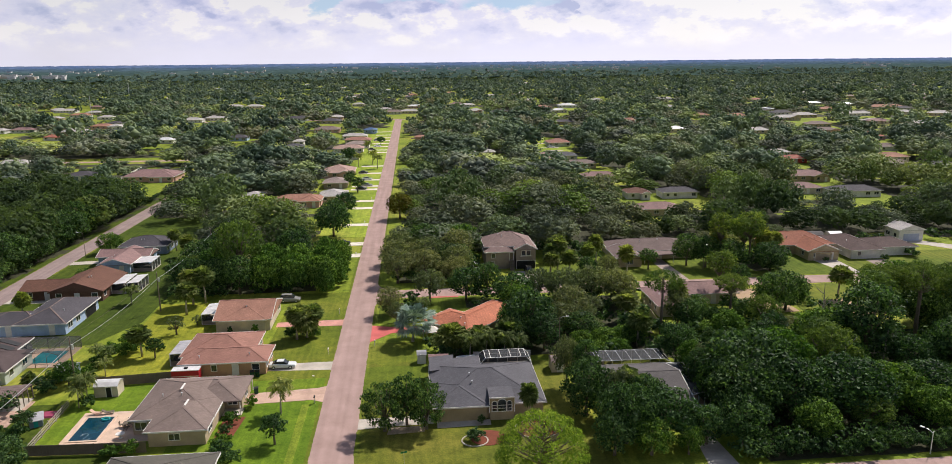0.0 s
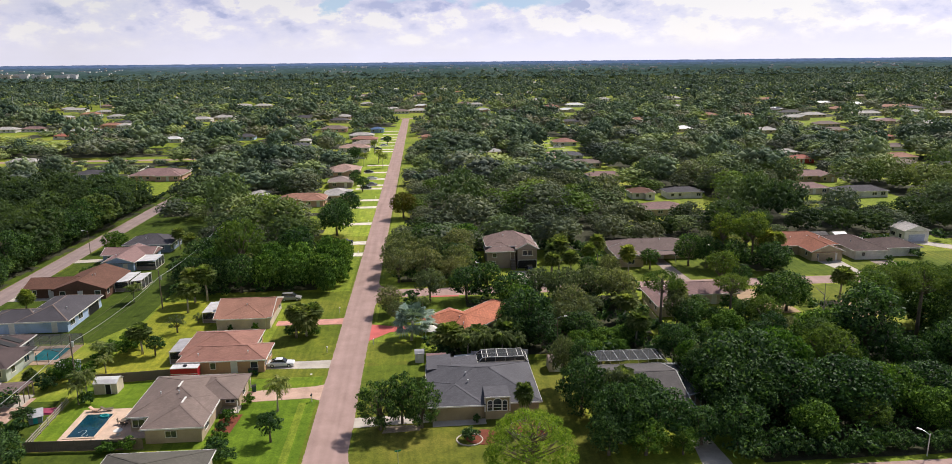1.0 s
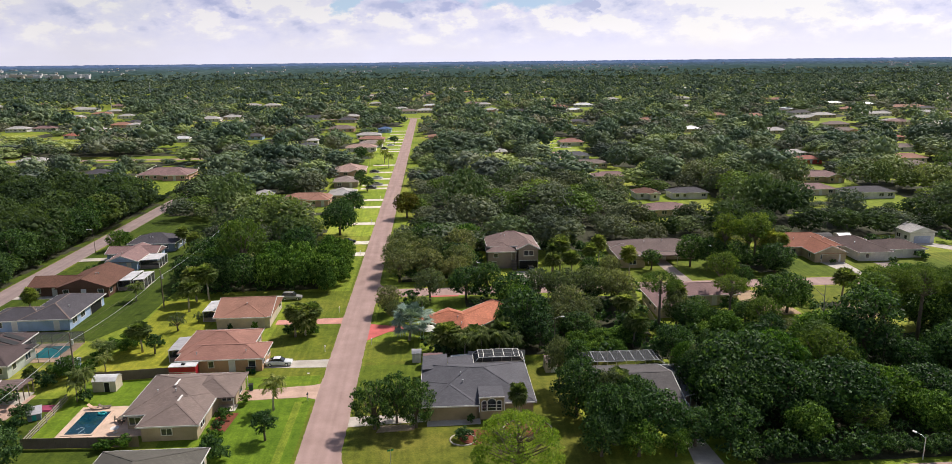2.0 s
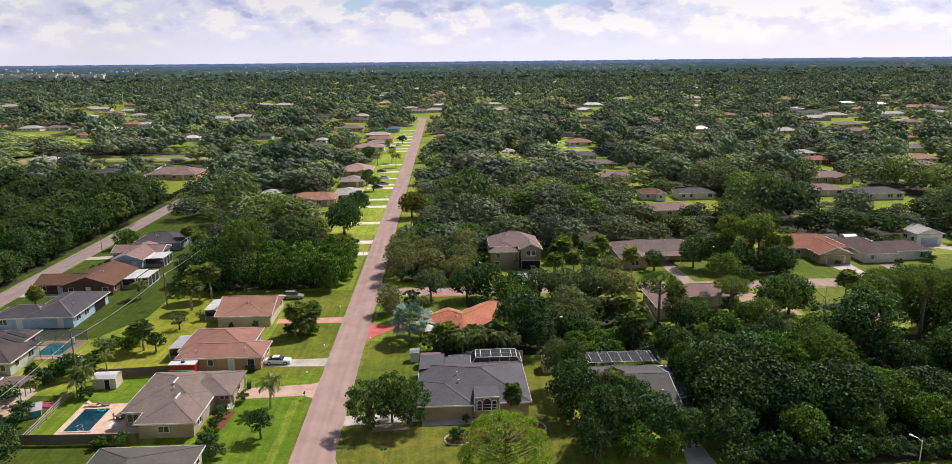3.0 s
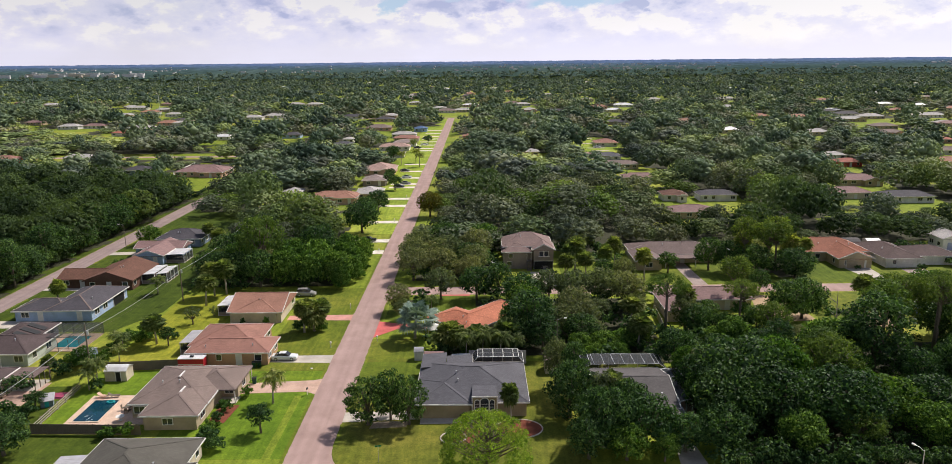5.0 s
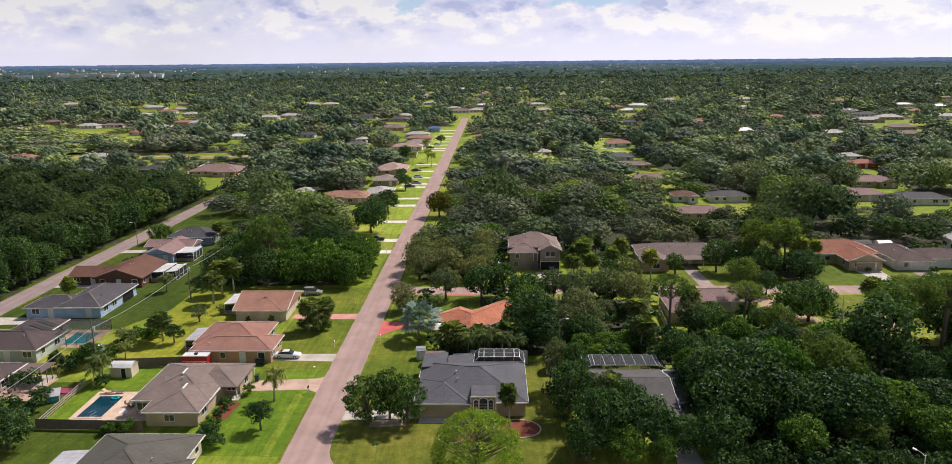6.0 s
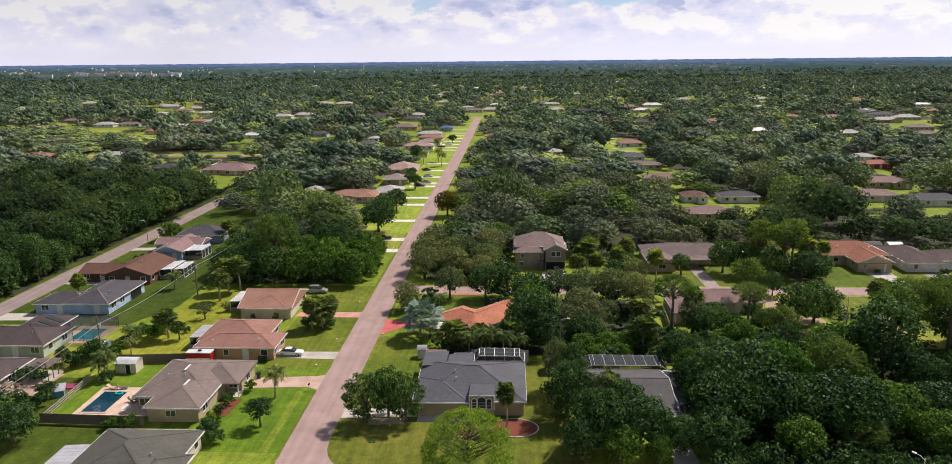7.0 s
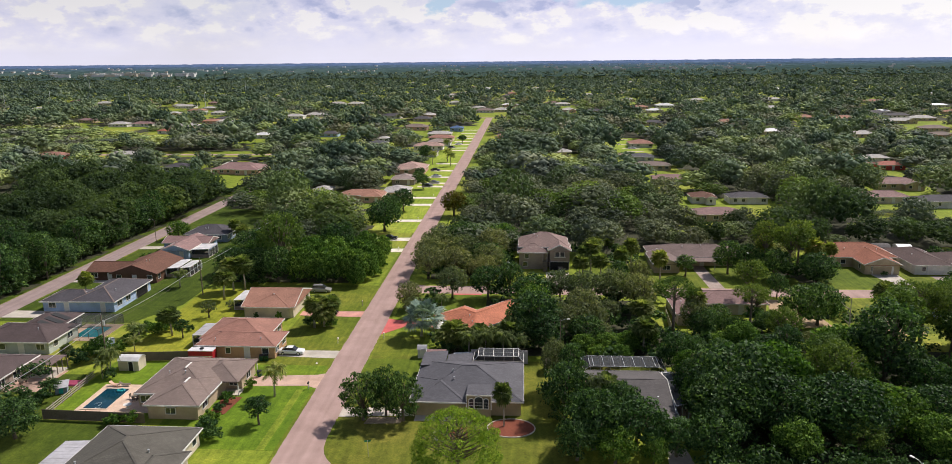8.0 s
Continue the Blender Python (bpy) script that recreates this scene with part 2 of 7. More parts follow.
def road_material(name, col):
    m, n, l, b = material(name, 0.88, 0, 0.25)
    a = ramp(n, l, noise_node(n, l, 22, 4, 0.7), [(0.3, scaled(col, 0.85)), (0.7, scaled(col, 1.15))])
    s = ramp(n, l, noise_node(n, l, 0.25, 5), [(0.3, (0.84, 0.83, 0.82)), (0.7, (1.1, 1.1, 1.1))])
    w = ramp(n, l, noise_node(n, l, 0.9, 2, 0.4, stretch=(1, 0.03, 1)), [(0.35, (0.9, 0.9, 0.9)), (0.65, (1.06, 1.06, 1.06))])
    l.new(mix(n, l, "MULTIPLY", 1.0, mix(n, l, "MULTIPLY", 1.0, a, s), w), b.inputs["Base Color"])
    bump(n, l, b, noise_node(n, l, 40, 2), 0.2, 0.01)
    return m


GRASS = grass_material("grass", (0.135, 0.195, 0.02), (0.215, 0.265, 0.032), (0.32, 0.31, 0.06))
# olive grass whose colour also carries the shade of a cloud
GRASS_OLIVE_SHADE = grass_material("grass_olive_shade", (0.08, 0.108, 0.014), (0.135, 0.15, 0.021), (0.225, 0.2, 0.042))
GRASS_LUSH = grass_material("grass_lush", (0.085, 0.158, 0.012), (0.134, 0.21, 0.017), (0.2, 0.25, 0.028))
GRASS_YELLOW = grass_material("grass_yellowed", (0.185, 0.21, 0.02), (0.275, 0.28, 0.031), (0.37, 0.325, 0.063))
# darkened green: shade on the lawns put into the colour
GRASS_DARK = grass_material("grass_dark_shaded", (0.043, 0.07, 0.009), (0.063, 0.094, 0.011), (0.09, 0.115, 0.016))
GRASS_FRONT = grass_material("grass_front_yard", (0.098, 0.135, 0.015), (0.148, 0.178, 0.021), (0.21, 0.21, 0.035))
# brighter copy of the grass: full sun put into the colour
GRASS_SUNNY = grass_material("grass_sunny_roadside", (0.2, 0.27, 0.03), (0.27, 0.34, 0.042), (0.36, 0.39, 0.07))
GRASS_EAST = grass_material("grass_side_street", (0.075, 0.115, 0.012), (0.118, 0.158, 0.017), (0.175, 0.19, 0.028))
ROAD = road_material("road_asphalt", (0.4, 0.274, 0.243))
ROAD_WEST = road_material("road_asphalt_dark", (0.31, 0.235, 0.225))
CONCRETE = plain("concrete", (0.52, 0.47, 0.41), 0.85, fine=10, spread=0.1)
# brighter copy of the concrete: sunlight on far driveways put into the colour
CONCRETE_SUNLIT = plain("concrete_sunlit", (0.74, 0.68, 0.6), 0.85, fine=10, spread=0.08)
CONCRETE_PINK = plain("concrete_pink", (0.56, 0.38, 0.3), 0.85, fine=8, spread=0.12)
PAINT_RED = plain("painted_red_concrete", (0.58, 0.13, 0.12), 0.75, fine=8, spread=0.1)
PAINT_PINK = plain("painted_pink_concrete", (0.6, 0.3, 0.25), 0.8, fine=8, spread=0.1)
GRAVEL = plain("gravel_drive", (0.37, 0.295, 0.265), 0.95, fine=6, spread=0.25, bumpy=0.4)
DIRT = plain("bare_dirt", (0.42, 0.3, 0.19), 0.95, fine=3, spread=0.25, bumpy=0.4)
# leaf litter, its colour darkened for the shade between the trees
LITTER_SHADE = plain("woodland_litter_shade", (0.05, 0.052, 0.026), 0.95, fine=1.5, spread=0.4, bumpy=0.5)
MULCH = plain("red_mulch", (0.2, 0.06, 0.035), 0.95, fine=12, spread=0.4, bumpy=0.6)
DECK = plain("pool_deck", (0.68, 0.5, 0.38), 0.8, fine=5, spread=0.08)
WHITE = plain("white_paint", (0.78, 0.76, 0.73), 0.55, fine=5, spread=0.05, bumpy=0.05)
METAL_WHITE = plain("white_metal_roof", (0.7, 0.69, 0.7), 0.45, 0.0, fine=3, spread=0.06, bumpy=0.05)
METAL_GREY = plain("grey_metal_roof", (0.46, 0.45, 0.48), 0.5, 0.0, fine=3, spread=0.1, bumpy=0.05)
ALU = plain("aluminium", (0.7, 0.72, 0.74), 0.4, 0.6, fine=6, spread=0.05, bumpy=0.0)
WOOD_GREY = plain("weathered_wood", (0.17, 0.14, 0.11), 0.9, fine=9, spread=0.3, bumpy=0.4)
BRONZE = plain("bronze_aluminium", (0.07, 0.065, 0.06), 0.5, 0.3, fine=6, spread=0.1, bumpy=0.0)
WOOD_PALE = plain("silvered_wood", (0.36, 0.32, 0.28), 0.9, fine=9, spread=0.2, bumpy=0.3)
WOOD_POLE = plain("pole_wood", (0.2, 0.16, 0.12), 0.9, fine=9, spread=0.3, bumpy=0.4)
# near-black for dark parts, and for shade painted onto openings
DARK = plain("dark_parts_and_shade", (0.02, 0.02, 0.022), 0.6, fine=4, spread=0.3, bumpy=0.0)
RUBBER = plain("tyre_rubber", (0.02, 0.02, 0.02), 0.8, fine=20, spread=0.2)
SOLAR = plain("solar_panel", (0.008, 0.008, 0.009), 0.6, fine=2, spread=0.2, bumpy=0.0, spec=0.6)
PLASTIC_TEAL = plain("teal_plastic", (0.03, 0.4, 0.42), 0.5, fine=6, spread=0.05, bumpy=0.0)
RED_METAL = plain("red_metal", (0.42, 0.02, 0.03), 0.4, fine=3, spread=0.06, bumpy=0.0)
MAGENTA = plain("faded_magenta", (0.35, 0.06, 0.12), 0.7, fine=3, spread=0.1)


GARAGE_BLUE = plain("pale_blue_door", (0.42, 0.47, 0.62), 0.5, fine=4, spread=0.05, bumpy=0.0)


def glass_material():
    m, n, l, b = material("window_glass", 0.08, 0, 0.8)
    l.new(ramp(n, l, noise_node(n, l, 1.3, 2), [(0.35, (0.018, 0.022, 0.026)), (0.65, (0.06, 0.068, 0.075))]), b.inputs["Base Color"])
    return m


def water_material(name, deep_, light_):
    m, n, l, b = material(name, 0.06, 0, 0.5)
    l.new(ramp(n, l, noise_node(n, l, 0.5, 3), [(0.35, deep_), (0.65, light_)]), b.inputs["Base Color"])
    bump(n, l, b, noise_node(n, l, 2.5, 3), 0.06, 0.03)
    return m


def screen_material(name, dense):
    """Fine dark insect screen: part of the light goes through."""
    m, n, l, b = material(name, 0.7)
    b.inputs["Base Color"].default_value = (0.05, 0.055, 0.06, 1)
    tr = n.new("ShaderNodeBsdfTransparent")
    ms = n.new("ShaderNodeMixShader")
    ms.inputs[0].default_value = dense
    l.new(tr.outputs[0], ms.inputs[1])
    l.new(b.outputs[0], ms.inputs[2])
    l.new(ms.outputs[0], n["Material Output"].inputs[0])
    return m


GLASS, WATER, SCREEN, SCREEN_THIN = glass_material(), water_material("pool_water", (0.004, 0.035, 0.06), (0.007, 0.055, 0.085)), screen_material("insect_screen", 0.66), screen_material("insect_screen_thin", 0.42)
SCREEN_DENSE = screen_material("insect_screen_dense", 0.9)
WATER_TEAL = water_material("pool_water_teal", (0.01, 0.17, 0.2), (0.02, 0.24, 0.26))


def gloss_paint(name, col):
    m, n, l, b = material(name, 0.25, 0.0, 0.6)
    b.inputs["Base Color"].default_value = (*col, 1)
    b.inputs["Coat Weight"].default_value = 0.6
    return m


ROOFS = {
    "taupe": shingle("shingle_taupe", (0.245, 0.187, 0.165)),
    "brown_red": shingle("shingle_brown_red", (0.37, 0.19, 0.148)),
    "tan_red": shingle("shingle_tan_red", (0.4, 0.208, 0.15)),
    "slate": shingle("shingle_slate", (0.125, 0.123, 0.139)),
    "moss": shingle("shingle_moss_grey", (0.125, 0.117, 0.1)),
    "rosy": shingle("shingle_rosy_brown", (0.285, 0.2, 0.18)),
    "ash": shingle("shingle_ash_grey", (0.125, 0.115, 0.115)),
    "umber": shingle("shingle_umber", (0.105, 0.078, 0.077)),
    "grey": shingle("shingle_grey", (0.095, 0.088, 0.1)),
    "brown": shingle("shingle_brown", (0.17, 0.085, 0.06)),
    "mauve": shingle("shingle_mauve", (0.3, 0.19, 0.18)),
    "terracotta": shingle("tile_terracotta", (0.53, 0.195, 0.115), 0.3),
    "orange": shingle("tile_orange_brown", (0.34, 0.135, 0.085)),
    "dark_brown": shingle("shingle_dark_brown", (0.205, 0.15, 0.138)),
    "ranch": shingle("shingle_ranch_brown", (0.115, 0.078, 0.072)),
    "blush": shingle("shingle_blush", (0.46, 0.31, 0.265)),
    "fawn": shingle("shingle_fawn", (0.36, 0.285, 0.26)),
    "light": shingle("shingle_light_grey", (0.5, 0.47, 0.45)),
    "white": METAL_WHITE,
    "red": shingle("tile_red", (0.42, 0.155, 0.115)),
    "blue": shingle("shingle_blue", (0.1, 0.17, 0.32)),
}
WALLS = {
    "tan": plain("stucco_tan", (0.5, 0.4, 0.28), 0.9, fine=16, spread=0.08),
    "cream": plain("stucco_cream", (0.62, 0.54, 0.42), 0.9, fine=16, spread=0.07),
    "peach": plain("stucco_peach", (0.52, 0.32, 0.19), 0.9, fine=16, spread=0.08),
    "blue": plain("stucco_pale_blue", (0.4, 0.52, 0.72), 0.9, fine=16, spread=0.05),
    "white": plain("stucco_white", (0.72, 0.7, 0.68), 0.9, fine=16, spread=0.05),
    "brown": plain("wood_siding_brown", (0.14, 0.075, 0.05), 0.85, fine=8, spread=0.2),
    "bluegrey": plain("stucco_blue_grey", (0.2, 0.25, 0.32), 0.9, fine=16, spread=0.06),
    "khaki": plain("stucco_khaki", (0.36, 0.29, 0.17), 0.9, fine=16, spread=0.08),
    "taupe": plain("siding_taupe", (0.33, 0.27, 0.235), 0.9, fine=10, spread=0.1),
    "red": plain("wall_red", (0.45, 0.07, 0.06), 0.85, fine=10, spread=0.1),
    "sage": plain("stucco_sage", (0.46, 0.5, 0.46), 0.9, fine=16, spread=0.06),
    "pink": plain("stucco_pink", (0.6, 0.38, 0.32), 0.9, fine=10, spread=0.08),
}


# ---------------------------------------------------------------- mesh tools
def mesh_of(name, V, F, mat, smooth=False):
    """A mesh from points and faces; F is a list of faces or a list of equal-sided index arrays."""
    me = bpy.data.meshes.new(name)
    if isinstance(F, list) and F and isinstance(F[0], np.ndarray):
        V = np.asarray(V, dtype=np.float32)
        idx = np.concatenate([f.ravel() for f in F]).astype(np.int32)
        tot = np.concatenate([np.full(len(f), f.shape[1]) for f in F]).astype(np.int32)
        start = np.concatenate([[0], np.cumsum(tot)[:-1]]).astype(np.int32)
        me.vertices.add(len(V))
        me.vertices.foreach_set("co", V.ravel())
        me.loops.add(len(idx))
        me.loops.foreach_set("vertex_index", idx)
        me.polygons.add(len(tot))
        me.polygons.foreach_set("loop_start", start)
        me.polygons.foreach_set("loop_total", tot)
        me.update(calc_edges=True)
    else:
        me.from_pydata([tuple(map(float, v)) for v in V], [], [tuple(map(int, f)) for f in F])
    if smooth:
        me.polygons.foreach_set("use_smooth", [True] * len(me.polygons))
    me.materials.append(mat)
    me.update()
    return me


class Soup:
    """Collects simple solids into one mesh."""

    def __init__(self):
        self.v, self.f = [], []

    def add(self, v, f):
        o = len(self.v)
        self.v += [tuple(p) for p in v]
        self.f += [tuple(o + i for i in q) for q in f]
        return self

    def box(self, x0, x1, y0, y1, z0, z1):
        v = [(x, y, z) for z in (z0, z1) for y in (y0, y1) for x in (x0, x1)]
        return self.add(v, [(0, 2, 3, 1), (4, 5, 7, 6), (0, 1, 5, 4), (2, 6, 7, 3), (0, 4, 6, 2), (1, 3, 7, 5)])

    def beam(self, a, b, w, h=None):
        """A square bar from a to b."""
        a, b = Vector(a), Vector(b)
        h = w if h is None else h
        d = (b - a).normalized()
        s = d.cross(Vector((0, 0, 1)))
        s = Vector((1, 0, 0)) if s.length < 1e-4 else s.normalized()
        u = s.cross(d).normalized()
        v = [p + s * i * w / 2 + u * j * h / 2 for p in (a, b) for j in (-1, 1) for i in (-1, 1)]
        return self.add(v, [(0, 2, 3, 1), (4, 5, 7, 6), (0, 1, 5, 4), (2, 6, 7, 3), (0, 4, 6, 2), (1, 3, 7, 5)])

    def tube(self, path, radii, sides=7):
        path = [Vector(p) for p in path]
        o = len(self.v)
        for i, p in enumerate(path):
            d = (path[min(i + 1, len(path) - 1)] - path[max(i - 1, 0)]).normalized()
            s = d.orthogonal().normalized()
            u = d.cross(s)
            for k in range(sides):
                a = 2 * math.pi * k / sides
                self.v.append(tuple(p + (s * math.cos(a) + u * math.sin(a)) * radii[i]))
        for i in range(len(path) - 1):
            for k in range(sides):
                k2 = (k + 1) % sides
                self.f.append((o + i * sides + k, o + i * sides + k2, o + (i + 1) * sides + k2, o + (i + 1) * sides + k))
        self.f.append(tuple(o + (len(path) - 1) * sides + k for k in range(sides)))
        self.f.append(tuple(o + k for k in reversed(range(sides))))
        return self

    def disc(self, x, y, z0, z1, r, sides=16, squash=1.0):
        v = [(x + r * math.cos(2 * math.pi * k / sides), y + squash * r * math.sin(2 * math.pi * k / sides), z) for z in (z0, z1) for k in range(sides)]
        f = [(k, (k + 1) % sides, sides + (k + 1) % sides, sides + k) for k in range(sides)]
        return self.add(v, f + [tuple(range(sides, 2 * sides)), tuple(reversed(range(sides)))])

    def mesh(self, name, mat, smooth=False):
        return mesh_of(name, self.v, self.f, mat, smooth)


def part(name, soup, mat, parent, label="", smooth=False):
    me = soup if isinstance(soup, bpy.types.Mesh) else soup.mesh(name, mat, smooth)
    ob = new(name, me)
    ob.parent = parent
    if label:
        ob["label"] = label
    return ob


def thing(name, x, y, z=0.0, rot=0.0, label="", category="", group=""):
    e = new(name)
    e.empty_display_size = 0.5
    e.matrix_basis = pose(x, y, z, 0, 0, rot)
    return tagged(e, label, category, group)


def slab(name, pts, z0, z1, mat, label, category="", kind="structure"):
    """A flat piece of ground cover with vertical edges, from its outline."""
    n = len(pts)
    v = [(x, y, z) for z in (z0, z1) for x, y in pts]
    f = [tuple(range(n, 2 * n)), tuple(reversed(range(n)))] + [(k, (k + 1) % n, n + (k + 1) % n, n + k) for k in range(n)]
    return tagged(new(name, mesh_of(name, v, f, mat)), label, category, "", kind)


# ---------------------------------------------------------------- ground, roads
def far_rise(d):
    """The land beyond two kilometres stands for the far country up to the horizon."""
    return 0.0 if d < 1900 else 35.5 * min(1.0, (d - 1900) / 2900) ** 0.55


def build_ground():
    ys = np.concatenate([np.linspace(-300, 400, 36), np.linspace(440, 1900, 40), np.linspace(1960, 4850, 60)])
    V, F = [], []
    nx = 81
    for y in ys:
        half = 700 + 0.85 * max(y, 0)
        for i in range(nx):
            x = (i / (nx - 1) * 2 - 1) * half
            V.append((x, y, far_rise(y) if y > 1900 else 0.0))
    for j in range(len(ys) - 1):
        for i in range(nx - 1):
            a = j * nx + i
            F.append((a, a + 1, a + nx + 1, a + nx))
    tagged(new("ground", mesh_of("ground", V, F, GRASS)), "mown green grass, yellowed in patches", "ground", "", "structure")


build_ground()
RW = 3.15


def ribbon(name, p0, p1, half, label, mat=ROAD, z=0.03):
    a, b = Vector((*p0, 0)), Vector((*p1, 0))
    d = (b - a).normalized()
    s = Vector((-d.y, d.x, 0)) * half
    pts = [(p.x, p.y) for p in (a - s, b - s, b + s, a + s)]
    return slab(name, pts, -0.2, z, mat, label, "road")


def fillet(cx, cy, sx, sy, r):
    """The curved corner where two streets meet."""
    pts = [(cx, cy)] + [(cx + sx * r * (1 - math.sin(a)), cy + sy * r * (1 - math.cos(a))) for a in np.linspace(0, math.pi / 2, 9)]
    if sx * sy < 0:
        pts.reverse()
    slab("road_corner", pts, -0.2, 0.026, ROAD, "worn pinkish-grey asphalt street corner", "road")


ribbon("road_main", (0, -120), (0, 690), RW, "long straight pinkish-grey asphalt residential road")
ribbon("road_west", (-86, -60), (-86, 560), RW, "darker pinkish-grey asphalt road beside dense woods", ROAD_WEST)
for y0, x1 in ((79.3, 320), (163.3, 400)):
    ribbon("road_cross", (RW, y0), (x1, y0), 3.0, "narrow pinkish-grey asphalt side street")
    fillet(RW, y0 + 3.0, 1, 1, 8.5 if y0 < 100 else 5.5)
    fillet(RW, y0 - 3.0, 1, -1, 5.5)
ribbon("road_far_cross", (-460, 421), (-RW, 421), 3.0, "pale asphalt side street between lawns")
ribbon("road_far_tee", (-260, 694), (300, 694), 3.2, "pale asphalt street across the end of the road")
ribbon("road_east", (90, 395), (98, 690), 3.0, "short pale asphalt street between lawns")
ribbon("road_far_north", (4, 990), (14, 1500), 4.0, "pale straight road far off in the woods")

LAWNS = [
    ([(3.15, 83.5), (40, 83.5), (38, 121), (12, 121), (12, 132.5), (3.15, 132.5)], GRASS_OLIVE_SHADE, "thin olive lawn with bare patches"),
    ([(-24, 88), (-3.15, 88), (-3.15, 117.6), (-24, 117.6)], GRASS_LUSH, "lush bright green front lawn"),
    ([(-44, 117.8), (-30, 119.3), (-30, 162), (-46, 162)], GRASS_YELLOW, "yellowed green back lawn"),
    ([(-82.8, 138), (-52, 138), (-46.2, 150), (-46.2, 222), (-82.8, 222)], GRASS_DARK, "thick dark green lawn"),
    ([(-43.4, 95.8), (-40.2, 95.8), (-40.3, 108.4), (-30.5, 108.4), (-30.5, 118.2), (-44, 118.2)], GRASS_LUSH, "bright green garden lawn beside the pool"),
]
# the palm's lawn and the side lawn carry shade in their darker green
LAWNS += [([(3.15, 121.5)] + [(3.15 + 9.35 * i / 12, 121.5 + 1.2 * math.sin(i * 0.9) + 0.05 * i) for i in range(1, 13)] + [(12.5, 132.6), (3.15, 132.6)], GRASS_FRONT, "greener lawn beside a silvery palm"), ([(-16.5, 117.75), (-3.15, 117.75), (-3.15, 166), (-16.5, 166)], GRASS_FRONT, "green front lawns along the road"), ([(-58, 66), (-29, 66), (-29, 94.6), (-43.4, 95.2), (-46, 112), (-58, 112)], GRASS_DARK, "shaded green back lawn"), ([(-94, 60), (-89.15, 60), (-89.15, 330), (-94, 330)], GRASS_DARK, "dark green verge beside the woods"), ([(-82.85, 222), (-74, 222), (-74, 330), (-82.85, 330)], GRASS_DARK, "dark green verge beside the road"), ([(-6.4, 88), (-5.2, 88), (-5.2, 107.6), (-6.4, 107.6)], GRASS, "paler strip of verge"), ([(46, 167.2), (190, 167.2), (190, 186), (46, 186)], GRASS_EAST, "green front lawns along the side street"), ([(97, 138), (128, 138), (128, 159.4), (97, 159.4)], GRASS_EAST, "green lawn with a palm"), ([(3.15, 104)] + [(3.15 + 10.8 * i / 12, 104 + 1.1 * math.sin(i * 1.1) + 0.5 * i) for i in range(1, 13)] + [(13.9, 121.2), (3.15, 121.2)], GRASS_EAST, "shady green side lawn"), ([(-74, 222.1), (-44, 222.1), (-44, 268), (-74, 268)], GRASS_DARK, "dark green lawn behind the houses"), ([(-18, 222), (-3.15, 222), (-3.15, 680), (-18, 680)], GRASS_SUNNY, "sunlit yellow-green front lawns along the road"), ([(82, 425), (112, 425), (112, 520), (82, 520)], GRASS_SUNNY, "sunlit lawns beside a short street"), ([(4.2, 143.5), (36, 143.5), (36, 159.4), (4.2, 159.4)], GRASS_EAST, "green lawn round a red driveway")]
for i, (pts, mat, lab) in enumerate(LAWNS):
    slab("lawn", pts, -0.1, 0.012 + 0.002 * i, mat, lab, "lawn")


def verge(name, x, side, y0, y1, gaps, seed):
    """Ragged grass creeping over the edge of the asphalt, open at the driveways."""
    rnd = random.Random(seed)
    V, F = [], []
    n = int((y1 - y0) / 0.45)
    for i in range(n + 1):
        y = y0 + (y1 - y0) * i / n
        w = 0.06 + 0.09 * noise.noise(Vector((y * 0.6, seed, 0))) + rnd.uniform(-0.05, 0.06)
        V += [(x + side * 0.5, y, 0.022), (x - side * max(0.0, w), y, 0.036)]
    for i in range(n):
        y = y0 + (y1 - y0) * (i + 0.5) / n
        if not any(a < y < c for a, c in gaps):
            F.append((2 * i, 2 * i + 1, 2 * i + 3, 2 * i + 2) if side > 0 else (2 * i + 1, 2 * i, 2 * i + 2, 2 * i + 3))
    tagged(new(name, mesh_of(name, V, F, GRASS_FRONT)), "ragged grass edge creeping over the asphalt", "verge", "", "structure")


